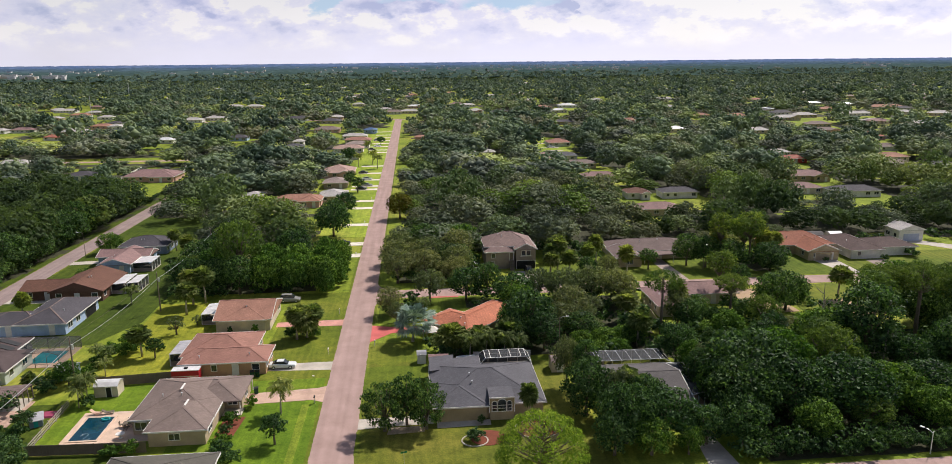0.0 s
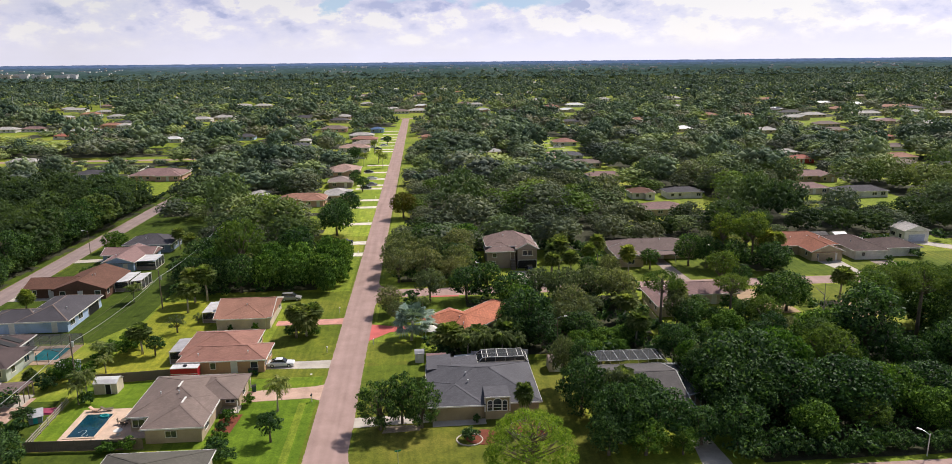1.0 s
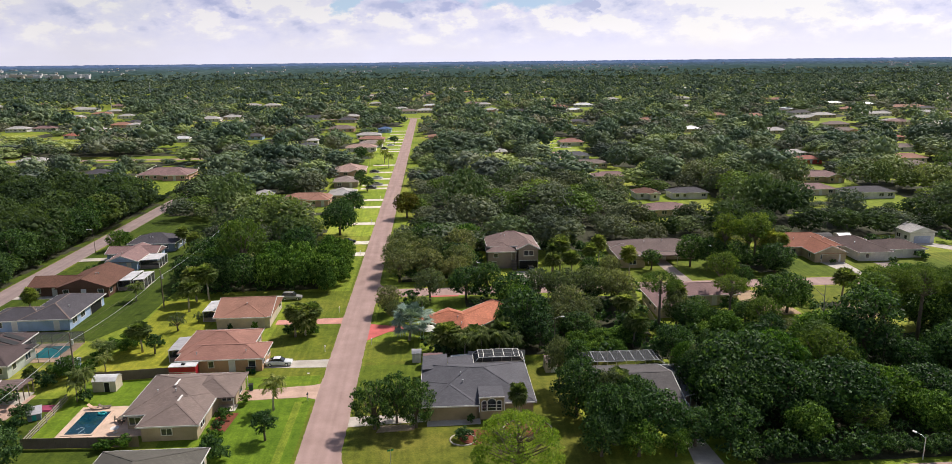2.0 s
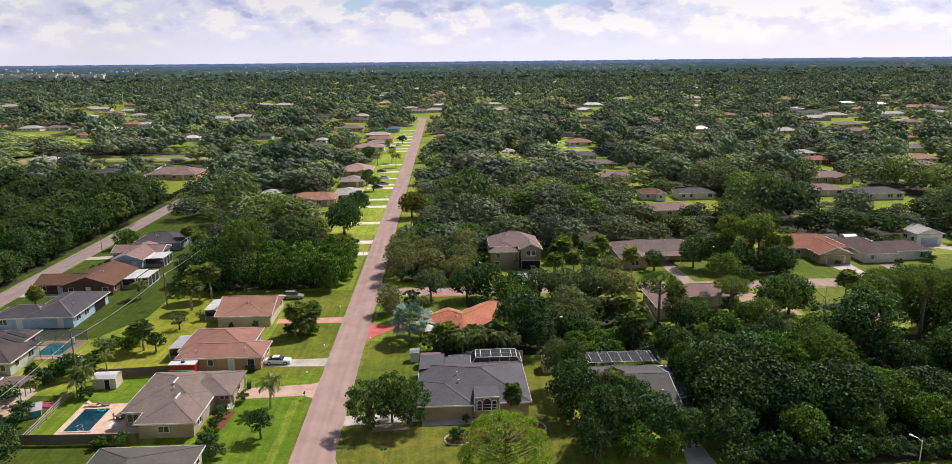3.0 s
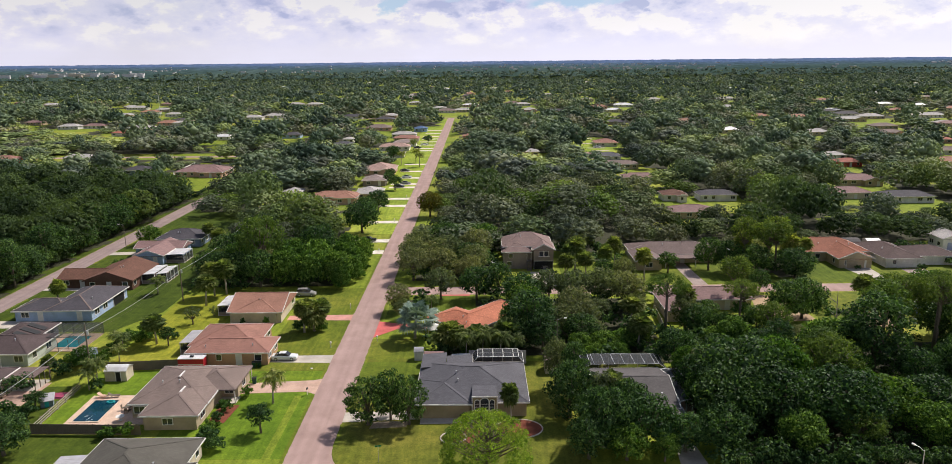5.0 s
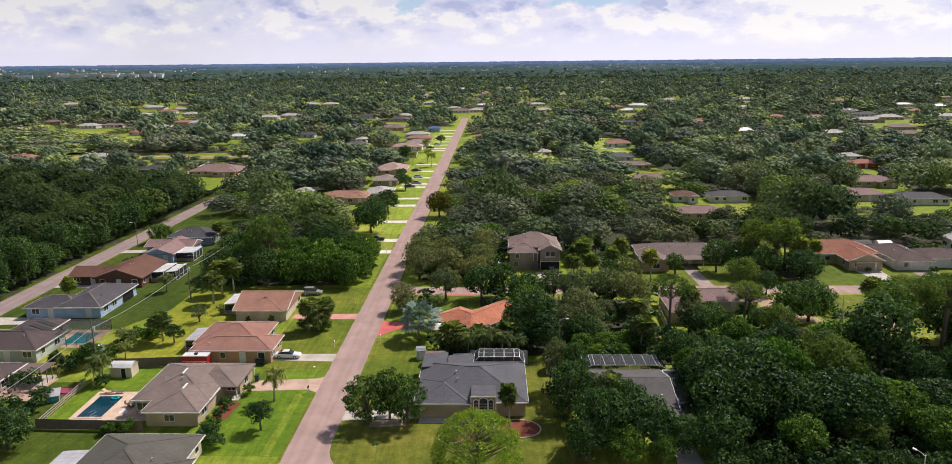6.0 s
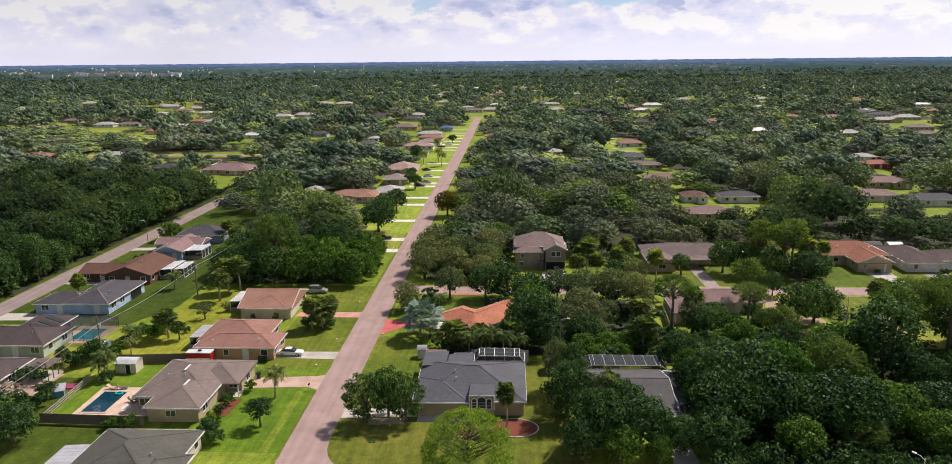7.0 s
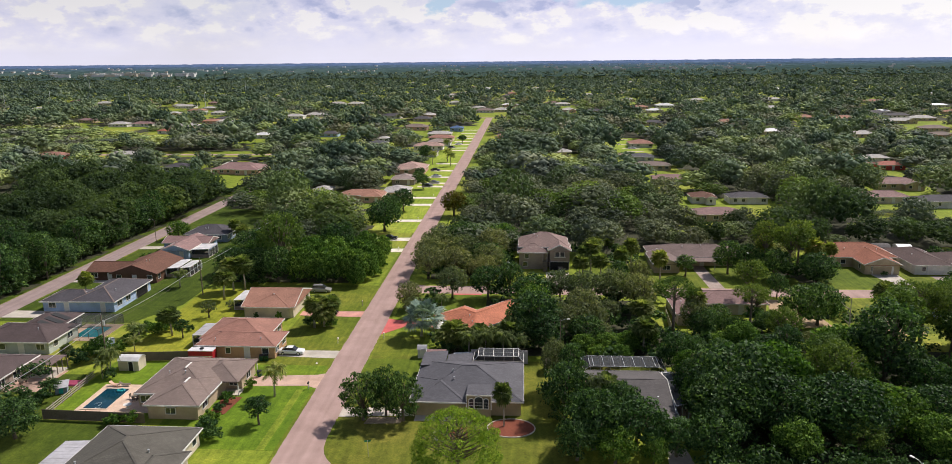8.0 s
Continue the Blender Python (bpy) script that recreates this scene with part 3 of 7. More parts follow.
verge("verge", -RW, -1, 60, 420, [(107.6, 114.8), (120.4, 125.2), (142.8, 147.6)] + [(y - 2, y + 2) for y in range(215, 420, 17)], 2)
verge("verge", RW, 1, 91, 420, [(97.8, 102.2), (132.6, 143.4), (155, 172)], 5)
verge("verge", -86 - RW, -1, 60, 420, [], 7)
verge("verge", -86 + RW, 1, 60, 420, [(140, 152), (160, 168), (184, 190), (204, 210)], 9)
DRIVES = [
    ([(-3.15, 108.2), (-3.15, 114.2), (-4.5, 113.6), (-15.9, 112.6), (-15.9, 108.6), (-5, 109.2)], CONCRETE_PINK, "pale pinkish concrete driveway with flared apron"),
    ([(-3.15, 121.0), (-3.15, 124.6), (-15.4, 124.5), (-15.4, 121.6)], CONCRETE, "pale concrete driveway"),
    ([(-3.15, 143.4), (-3.15, 147.0), (-17.0, 146.6), (-17.0, 143.9)], PAINT_PINK, "pink painted concrete driveway"),
    ([(3.15, 98.4), (3.15, 101.6), (15, 102.0), (15, 99.2), (8.5, 98.9)], CONCRETE, "white concrete driveway"),
    ([(15.2, 97.6), (23.4, 97.9), (23.4, 99.6), (15.2, 99.6)], CONCRETE, "pale concrete walk along the house front"),
    ([(3.15, 133.4), (3.15, 142.6), (7.5, 141.2), (15, 140.6), (15, 137.9), (7.3, 137.9)], PAINT_RED, "red painted concrete driveway"),
    ([(15.6, 160.3), (22.4, 160.3), (21.6, 154.5), (23.5, 147.5), (18.0, 146.0), (15.0, 152.5)], PAINT_RED, "red painted concrete driveway"),
    ([(77.2, 166.3), (80.8, 166.3), (80.4, 176), (80.2, 186), (76.8, 186), (77.0, 176)], GRAVEL, "grey concrete driveway curving to the carport"),
    ([(122.6, 166.3), (126.6, 166.3), (127.2, 179.6), (120.6, 179.6)], CONCRETE, "pale concrete driveway"),
    ([(134.5, 166.3), (139.0, 166.3), (141, 178.2), (134.8, 178.2)], GRAVEL, "stained grey concrete driveway"),
    ([(157.5, 196.6), (164, 196.6), (176, 184), (178, 166.3), (172, 166.3), (170.0, 182)], CONCRETE, "pale concrete driveway to the garage"),
    ([(118, 160.3), (122, 160.3), (128, 154), (124, 153.5)], CONCRETE, "white concrete parking pad"),
    ([(38, 178.6), (44, 178.6), (44, 166.3), (38, 166.3)], CONCRETE, "grey concrete driveway"),
    ([(51.6, 82.3), (56.0, 82.3), (55.4, 91), (52.6, 91)], CONCRETE, "grey concrete driveway below trees"),
    ([(-82.85, 166.2), (-82.85, 171.2), (-73, 169.6), (-72.4, 165.8)], CONCRETE, "pale concrete driveway"),
    ([(-82.85, 140.2), (-82.85, 144.8), (-68, 144.6), (-68, 140.6)], CONCRETE, "pale concrete driveway"),
    ([(-82.85, 199.2), (-82.85, 202.4), (-74, 203.2), (-74, 199.8)], CONCRETE, "pale concrete driveway"),
    ([(84, 140), (96, 141), (95, 157), (88, 158.5)], DIRT, "bare sandy yard"),
    ([(104, 136), (113, 138), (110, 148), (104, 147)], DIRT, "bare sandy path"),
]
for pts, mat, lab in DRIVES:
    if sum(pts[i][0] * pts[(i + 1) % len(pts)][1] - pts[(i + 1) % len(pts)][0] * pts[i][1] for i in range(len(pts))) < 0:
        pts = pts[::-1]
    slab("driveway", pts, -0.1, 0.045, mat, lab, "driveway")
for y in (200, 213.5, 240, 268.5, 283, 309.5, 318, 335.5, 356, 381, 440, 452, 470, 489, 507, 525, 545, 570):
    slab("driveway", [(-14.5, y - 1.6), (-3.15, y - 2.0), (-3.15, y + 2.0), (-14.5, y + 1.6)], -0.1, 0.045, CONCRETE_SUNLIT, "concrete driveway across the front lawn, brightened as in sun", "driveway")
for y in (432, 446, 470, 500):
    slab("driveway", [(93, y - 1.6), (104, y - 1.6), (104, y + 1.6), (93, y + 1.6)], -0.1, 0.045, CONCRETE, "pale concrete driveway", "driveway")


# ---------------------------------------------------------------- houses
def roof_block(top, caps, x0, x1, y0, y1, z, kind, pitch, th=0.2):
    """One roof over a rectangle: hip, gable along x (gx) or y (gy), or flat. Adds the solid and its ridge caps."""
    w, d = x1 - x0, y1 - y0
    base = [(x0, y0), (x1, y0), (x1, y1), (x0, y1)]
    if kind == "flat":
        top.box(x0, x1, y0, y1, z - th, z)
        return
    if kind == "shed":                                # falls towards -x
        top.add([(x0, y0, z - 0.3), (x1, y0, z), (x1, y1, z), (x0, y1, z - 0.3), (x0, y0, z - 0.4), (x1, y0, z - 0.1), (x1, y1, z - 0.1), (x0, y1, z - 0.4)],
                [(0, 1, 2, 3), (7, 6, 5, 4), (0, 4, 5, 1), (1, 5, 6, 2), (2, 6, 7, 3), (3, 7, 4, 0)])
        return
    h = min(w, d) / 2 * pitch if kind == "hip" else (d if kind == "gx" else w) / 2 * pitch
    r = min(w, d) / 2
    if kind == "hip":
        if w >= d:
            ridge = [(x0 + r, (y0 + y1) / 2), (x1 - r, (y0 + y1) / 2)]
            faces = [(0, 1, 5, 4), (1, 2, 5), (2, 3, 4, 5), (3, 0, 4)]
            lines = [(0, 4), (3, 4), (1, 5), (2, 5), (4, 5)]
        else:
            ridge = [((x0 + x1) / 2, y0 + r), ((x0 + x1) / 2, y1 - r)]
            faces = [(0, 1, 4), (1, 2, 5, 4), (2, 3, 5), (3, 0, 4, 5)]
            lines = [(0, 4), (1, 4), (2, 5), (3, 5), (4, 5)]
    elif kind == "gx":
        ridge = [(x0, (y0 + y1) / 2), (x1, (y0 + y1) / 2)]
        faces = [(0, 1, 5, 4), (1, 2, 5), (2, 3, 4, 5), (3, 0, 4)]
        lines = [(4, 5)]
    else:
        ridge = [((x0 + x1) / 2, y0), ((x0 + x1) / 2, y1)]
        faces = [(0, 1, 4), (1, 2, 5, 4), (2, 3, 5), (3, 0, 4, 5)]
        lines = [(4, 5)]
    up_ = [(x, y, z) for x, y in base] + [(x, y, z + h) for x, y in ridge]
    lo = [(x, y, z - th) for x, y in base]
    f = list(faces) + [(9, 8, 7, 6)]
    for i in range(4):
        f.append((i, 6 + i, 6 + (i + 1) % 4, (i + 1) % 4))
    top.add(up_ + lo, f)
    for a, b in lines:
        if (Vector(up_[a]) - Vector(up_[b])).length > 0.3:
            caps.append(Soup().beam(up_[a], up_[b], 0.3, 0.035))


class Boards:
    """Collects boards that each stay a part of their own."""

    def __init__(self):
        self.boards = []

    def box(self, *a):
        self.boards.append(Soup().box(*a))
        return self

    def beam(self, *a):
        self.boards.append(Soup().beam(*a))
        return self


def ring(s, w, h, t, y0, y1):
    """A rectangular frame in the wall's plane, one closed piece."""
    o = [(-w / 2 - t, -h / 2 - t), (w / 2 + t, -h / 2 - t), (w / 2 + t, h / 2 + t), (-w / 2 - t, h / 2 + t)]
    i = [(-w / 2, -h / 2), (w / 2, -h / 2), (w / 2, h / 2), (-w / 2, h / 2)]
    v = [(x, y, z) for y in (y0, y1) for q in (o, i) for x, z in q]
    f = []
    for k in range(4):
        k2 = (k + 1) % 4
        f += [(k, k2, 4 + k2, 4 + k), (8 + k2, 8 + k, 12 + k, 12 + k2), (k2, k, 8 + k, 8 + k2), (4 + k, 4 + k2, 12 + k2, 12 + k)]
    return s.add(v, f)


def window_at(parent, x, y, z, w, h, face, cross=True):
    """A framed window on a wall that faces s, e or w; its panes are parts of it."""
    rot = {"s": 0, "e": 90, "w": -90, "n": 180}[face]
    fr = Soup()
    ring(fr, w, h, 0.1, -0.07, 0.02)
    n = 2 if w > 1.3 else 1
    o = new("window", fr.mesh("window_frame", WHITE))
    o.parent = parent
    o.matrix_basis = pose(x, y, z, 0, 0, rot)
    for i in range(n):
        part("pane", Soup().box(-w / 2 + w * i / n + 0.03, -w / 2 + w * (i + 1) / n - 0.03, -0.03, 0.015, -h / 2, h / 2), GLASS, o)
    if n > 1 and cross:
        part("mullion", Soup().box(-0.04, 0.04, -0.06, 0.02, -h / 2, h / 2), WHITE, o)
    return o


def door_at(parent, x, y, w, h, face, mat, name="door"):
    rot = {"s": 0, "e": 90, "w": -90, "n": 180}[face]
    o = part(name, Soup().box(-w / 2, w / 2, -0.05, 0.02, 0.02, h), mat, parent)
    o.matrix_basis = pose(x, y, 0, 0, 0, rot)
    if name == "garage_door":
        for j in range(4):
            part("door_panel", Soup().box(-w / 2 + 0.05, w / 2 - 0.05, -0.09, -0.05, h * j / 4 + 0.06, h * (j + 1) / 4 - 0.02), mat, o)
    f = ring(Soup(), w, h, 0.12, -0.06, 0.03)
    f.v = [(p, q, r + h / 2) for p, q, r in f.v]
    part("door_frame", f, WHITE, o)
    return o


HOUSE_OB = {}
HOUSES = []                                            # footprints kept free of trees


def house(label, blocks, roof, wall, cx=None, cy=None, rot=0.0, eave=2.6, pitch=0.35, trim=True, name="house", faces="se", open_sides=(), vents=2, seed=1, hang=0.5, detail=True, cap=None):
    """A house: blocks are (x0, x1, y0, y1, kind[, eave]); walls stand half a metre inside the roof's edge."""
    rnd = random.Random(seed)
    if cx is None:
        cx = sum(b[0] + b[1] for b in blocks) / 2 / len(blocks)
        cy = sum(b[2] + b[3] for b in blocks) / 2 / len(blocks)
        blocks = [(b[0] - cx, b[1] - cx, b[2] - cy, b[3] - cy, *b[4:]) for b in blocks]
    hs = thing(name, cx, cy, 0, rot, label, "house")
    HOUSE_OB[label] = hs
    caps, fas, tops, walls = [], Boards(), [], []
    inner = []
    for i, b in enumerate(blocks):
        x0, x1, y0, y1, kind = b[:5]
        z = (b[5] if len(b) > 5 else eave) + 0.004 * i
        e = 0.003 * i
        top, wl_ = Soup(), Soup()
        tops.append(top)
        roof_block(top, caps, x0 + e, x1 - e, y0 + e, y1 - e, z, kind, pitch)
        if not rot:
            HOUSES.append((cx + x0, cx + x1, cy + y0, cy + y1))
        if i in open_sides:
            for px in (x0 + 0.3, x1 - 0.3):
                for py in (y0 + 0.3, y1 - 0.3):
                    fas.box(px - 0.07, px + 0.07, py - 0.07, py + 0.07, 0, z - 0.15)
            continue
        hx0, hx1, hy0, hy1 = x0 + hang, x1 - hang, y0 + hang, y1 - hang
        inner.append((hx0, hx1, hy0, hy1, z))
        walls.append(wl_)
        wl_.box(hx0 + e, hx1 - e, hy0 + e, hy1 - e, 0.0, z - (0.45 if kind == "shed" else 0.12))
        if kind in ("gx", "gy"):                        # gable ends
            hgt = ((y1 - y0) if kind == "gx" else (x1 - x0)) / 2 * pitch
            if kind == "gy":
                m_ = (hx0 + hx1) / 2
                k = hgt * (hx1 - hx0) / (x1 - x0)
                wl_.add([(hx0, hy0, z - 0.1), (hx1, hy0, z - 0.1), (m_, hy0, z + k - 0.08), (hx0, hy1, z - 0.1), (hx1, hy1, z - 0.1), (m_, hy1, z + k - 0.08)],
                        [(0, 1, 2), (5, 4, 3), (0, 2, 5, 3), (1, 4, 5, 2), (0, 3, 4, 1)])
                wl_.add([(x0 + 0.25, y0 - 0.008, z - 0.1), (x1 - 0.25, y0 - 0.008, z - 0.1), (m_, y0 - 0.008, z + hgt - 0.16), (x0 + 0.25, y0 + 0.1, z - 0.1), (x1 - 0.25, y0 + 0.1, z - 0.1), (m_, y0 + 0.1, z + hgt - 0.16)],
                        [(0, 1, 2), (5, 4, 3), (0, 2, 5, 3), (1, 4, 5, 2), (0, 3, 4, 1)])
            else:
                m_ = (hy0 + hy1) / 2
                k = hgt * (hy1 - hy0) / (y1 - y0)
                wl_.add([(hx0, hy0, z - 0.1), (hx0, hy1, z - 0.1), (hx0, m_, z + k - 0.08), (hx1, hy0, z - 0.1), (hx1, hy1, z - 0.1), (hx1, m_, z + k - 0.08)],
                        [(2, 1, 0), (3, 4, 5), (3, 5, 2, 0), (1, 2, 5, 4), (0, 1, 4, 3)])
        if trim and kind not in ("flat", "shed"):
            t = 0.04
            zz0, zz1 = z - 0.22, z + 0.012
            sides = {"hip": "snew", "gx": "sn", "gy": "ew"}[kind]
            if "s" in sides:
                fas.box(x0 - t, x1 + t, y0 - t, y0 + 0.02, zz0, zz1)
            if "n" in sides:
                fas.box(x0 - t, x1 + t, y1 - 0.02, y1 + t, zz0, zz1)
            if "e" in sides:
                fas.box(x1 - 0.02, x1 + t, y0, y1, zz0, zz1)
            if "w" in sides:
                fas.box(x0 - t, x0 + 0.02, y0, y1, zz0, zz1)
            if kind == "gy":
                m_, hh = (x0 + x1) / 2, (x1 - x0) / 2 * pitch
                for yy in (y0, y1):
                    fas.beam((x0, yy, z - 0.08), (m_, yy, z + hh - 0.08), 0.08, 0.24).beam((x1, yy, z - 0.08), (m_, yy, z + hh - 0.08), 0.08, 0.24)
            if kind == "gx":
                m_, hh = (y0 + y1) / 2, (y1 - y0) / 2 * pitch
                for xx in (x0, x1):
                    fas.beam((xx, y0, z - 0.08), (xx, m_, z + hh - 0.08), 0.08, 0.24).beam((xx, y1, z - 0.08), (xx, m_, z + hh - 0.08), 0.08, 0.24)
    for w_ in walls:
        part("wall", w_, WALLS[wall], hs)
    for r_ in tops:
        part("roof", r_, ROOFS[roof], hs)
    if detail:
        for c in caps:
            part("ridge_cap", c, ROOFS[cap or roof], hs)
    for b_ in fas.boards:
        part("fascia", b_, WHITE, hs)

    def inside(x, y, me_):
        return any(i != me_ and a - 0.05 < x < b + 0.05 and c - 0.05 < y < d + 0.05 for i, (a, b, c, d, _) in enumerate(inner))

    for i, (a, b, c, d, z) in enumerate(inner):
        for face in faces:
            run = (a, b) if face in "sn" else (c, d)
            length = run[1] - run[0]
            count = max(1, int(length / 3.4))
            for k in range(count):
                p = run[0] + length * (k + 0.5) / count + rnd.uniform(-0.3, 0.3)
                x, y = {"s": (p, c), "n": (p, d), "e": (b, p), "w": (a, p)}[face]
                w = rnd.choice((0.9, 1.2, 1.6, 1.8))
                if any(inside(x + dx, y + dy, i) for dx in (-1, 0, 1) for dy in (-1, 0, 1)):
                    continue
                if z < 2.2:
                    continue
                if k == count // 2 and face == "s" and length > 7 and detail:
                    door_at(hs, x, y, 0.95, 2.05, face, WHITE)
                else:
                    window_at(hs, x, y, min(1.5, z - 1.0), w, 1.1, face)
                if z > 4.5:
                    window_at(hs, x, y, z - 1.35, w, 1.2, face)
    for k in range(vents if detail else 0):
        b = blocks[0]
        px, py = rnd.uniform(b[0] + 2, b[1] - 2), b[2] + (b[3] - b[2]) * rnd.uniform(0.2, 0.42)
        dz = min(px - b[0], b[1] - px, py - b[2]) * pitch
        zz = (b[5] if len(b) > 5 else eave) + dz
        part("roof_vent", Soup().tube([(px, py, zz - 0.25), (px, py, zz + 0.3), (px, py, zz + 0.42)], [0.08, 0.08, 0.16], 8), ALU, hs)
    return hs


def lanai(label, x0, x1, y0, y1, z, roof_mat, wall_mat=None, solid=True, name="patio_roof", post=None):
    """A flat-roofed porch beside a house, screened between thin posts."""
    e = thing(name, (x0 + x1) / 2, (y0 + y1) / 2, 0, 0, label, "porch")
    w, d = (x1 - x0) / 2, (y1 - y0) / 2
    HOUSES.append((x0, x1, y0, y1))
    s = Soup()
    s.add([(-w, -d, z - 0.12), (w, -d, z + 0.1), (w, d, z + 0.1), (-w, d, z - 0.12), (-w, -d, z - 0.22), (w, -d, z), (w, d, z), (-w, d, z - 0.22)],
          [(0, 1, 2, 3), (7, 6, 5, 4), (0, 4, 5, 1), (1, 5, 6, 2), (2, 6, 7, 3), (3, 7, 4, 0)])
    n = max(3, int(2 * d / 0.9))
    for i in range(1, n):                              # pan seams
        yy = -d + 2 * d * i / n
        s.beam((-w, yy, z - 0.115), (w, yy, z + 0.105), 0.07, 0.025)
    part("roof_sheet", s, roof_mat, e)
    for i in range(4):
        for sx in (-w + 0.1, w - 0.1):
            yy = -d + 0.1 + (2 * d - 0.2) * i / 3
            part("post", Soup().box(sx - 0.06, sx + 0.06, yy - 0.06, yy + 0.06, 0, z - 0.1 + (0.1 if sx > 0 else -0.1)), post or WHITE, e)
    part("floor_slab", Soup().box(-w, w, -d, d, -0.05, 0.08), CONCRETE, e)
    if solid:
        part("screen_wall", Soup().box(-w + 0.15, w - 0.15, -d + 0.15, -d + 0.2, 0.09, 0.9).box(-w + 0.15, -w + 0.2, -d + 0.2, d, 0.09, 0.9), wall_mat or WALLS["taupe"], e)
        part("screen", Soup().box(-w + 0.16, w - 0.16, -d + 0.17, -d + 0.18, 0.91, z - 0.3).box(w - 0.18, w - 0.17, -d + 0.2, d, 0.1, z - 0.25), SCREEN, e)
    return e


def cage(label, x0, x1, y0, y1, z, zr, bays, frame_mat=ALU, screen=None, t=0.09):
    """A pool cage: aluminium frame with a mansard top and dark screens."""
    e = thing("pool_cage", (x0 + x1) / 2, (y0 + y1) / 2, 0, 0, label, "pool cage")
    w, d = (x1 - x0) / 2, (y1 - y0) / 2
    HOUSES.append((x0, x1, y0, y1))
    ins = min(1.4, d * 0.4)
    for i in range(bays + 1):
        xx = -w + 2 * w * i / bays
        xi = max(-w + ins, min(w - ins, xx))
        r = Soup()
        r.beam((xx, d, 0), (xx, d, z), t).beam((xx, d, z), (xi, d - ins, zr), t).beam((xi, d - ins, zr), (xi, -d, zr), t).beam((xx, -d, 0), (xx, -d, z), t)
        part("frame_rib", r, frame_mat, e)
    b = Soup()
    b.beam((-w, d, z), (w, d, z), t).beam((-w + ins, d - ins, zr), (w - ins, d - ins, zr), t).beam((-w + ins, -d, zr), (w - ins, -d, zr), t)
    b.beam((-w, -d, z), (-w, d, z), t).beam((w, -d, z), (w, d, z), t).beam((-w, d, 1.0), (w, d, 1.0), t * 0.7).beam((w, -d, z), (w - ins, -d, zr), t).beam((-w, -d, z), (-w + ins, -d, zr), t)
    part("frame_rail", b, frame_mat, e)
    sc = Soup()
    sc.add([(-w, d, 0), (w, d, 0), (w, d, z), (-w, d, z)], [(0, 1, 2, 3)])
    sc.add([(-w, d, z), (w, d, z), (w - ins, d - ins, zr), (-w + ins, d - ins, zr)], [(0, 1, 2, 3)])
    sc.add([(-w + ins, d - ins, zr), (w - ins, d - ins, zr), (w - ins, -d, zr), (-w + ins, -d, zr)], [(0, 1, 2, 3)])
    for s in (-1, 1):
        sc.add([(s * w, -d, 0), (s * w, d, 0), (s * w, d, z), (s * w, -d, z)], [(0, 1, 2, 3)])
        sc.add([(s * w, -d, z), (s * w, d, z), (s * (w - ins), d - ins, zr), (s * (w - ins), -d, zr)], [(0, 1, 2, 3)])
    part("screen", sc, screen or SCREEN, e)
    part("deck", Soup().box(-w, w, -d, d, -0.05, 0.07), DECK, e)
    return e


def pool(label, x0, x1, y0, y1, water=None):
    e = thing("swimming_pool", (x0 + x1) / 2, (y0 + y1) / 2, 0, 0, label, "pool")
    w, d = (x1 - x0) / 2, (y1 - y0) / 2
    z = 0.09
    t = 0.35
    c = [Soup().box(*q, 0, z + 0.07) for q in ((-w - t, w + t, -d - t, -d), (-w - t, w + t, d, d + t), (-w - t, -w, -d, d), (w, w + t, -d, d))]
    for s_ in c:
        part("coping", s_, DECK, e)
    part("water", Soup().box(-w, w, -d, d, 0.0, z), water or WATER, e)
    return e


def fence(label, pts, h, mat=WOOD_GREY, rails=False):
    """Posts and boarded panels along a line; an open rail fence where rails is set."""
    e = thing("fence", *pts[0], 0, 0, label, "fence")
    ox, oy = pts[0]
    for (ax, ay), (bx, by) in zip(pts, pts[1:]):
        L = math.hypot(bx - ax, by - ay)
        n = max(1, round(L / 2.4))
        ang = math.degrees(math.atan2(by - ay, bx - ax))
        step = L / n
        if rails:
            pm = Soup()
            for zz in (0.35, 0.75, 1.15):
                pm.box(0, step, -0.03, 0.03, zz - 0.08, zz + 0.08)
        else:
            k = max(2, int(step / 0.2))
            line = []
            for i in range(k):
                oy_ = 0.02 * (i % 2)
                line += [(step * i / k, oy_), (step * (i + 1) / k, oy_)]
            v = [(x, y + t, z) for z in (0.04, h) for t in (-0.02, 0.02) for x, y in line]
            q = len(line)
            f = []
            for i in range(q - 1):
                f += [(i, i + 1, 2 * q + i + 1, 2 * q + i), (q + i + 1, q + i, 3 * q + i, 3 * q + i + 1), (2 * q + i, 2 * q + i + 1, 3 * q + i + 1, 3 * q + i)]
            pm = Soup().add(v, f)
        me = pm.mesh("panel", mat)
        post = Soup().box(-0.06, 0.06, -0.06, 0.06, 0, h + 0.08).mesh("post", mat)
        for i in range(n):
            for m_, nm in ((me, "panel"), (post, "post")):
                o = new(nm, m_)
                o.parent = e
                o.matrix_basis = pose(ax - ox + (bx - ax) * i / n, ay - oy + (by - ay) * i / n, 0, 0, 0, ang)
    return e


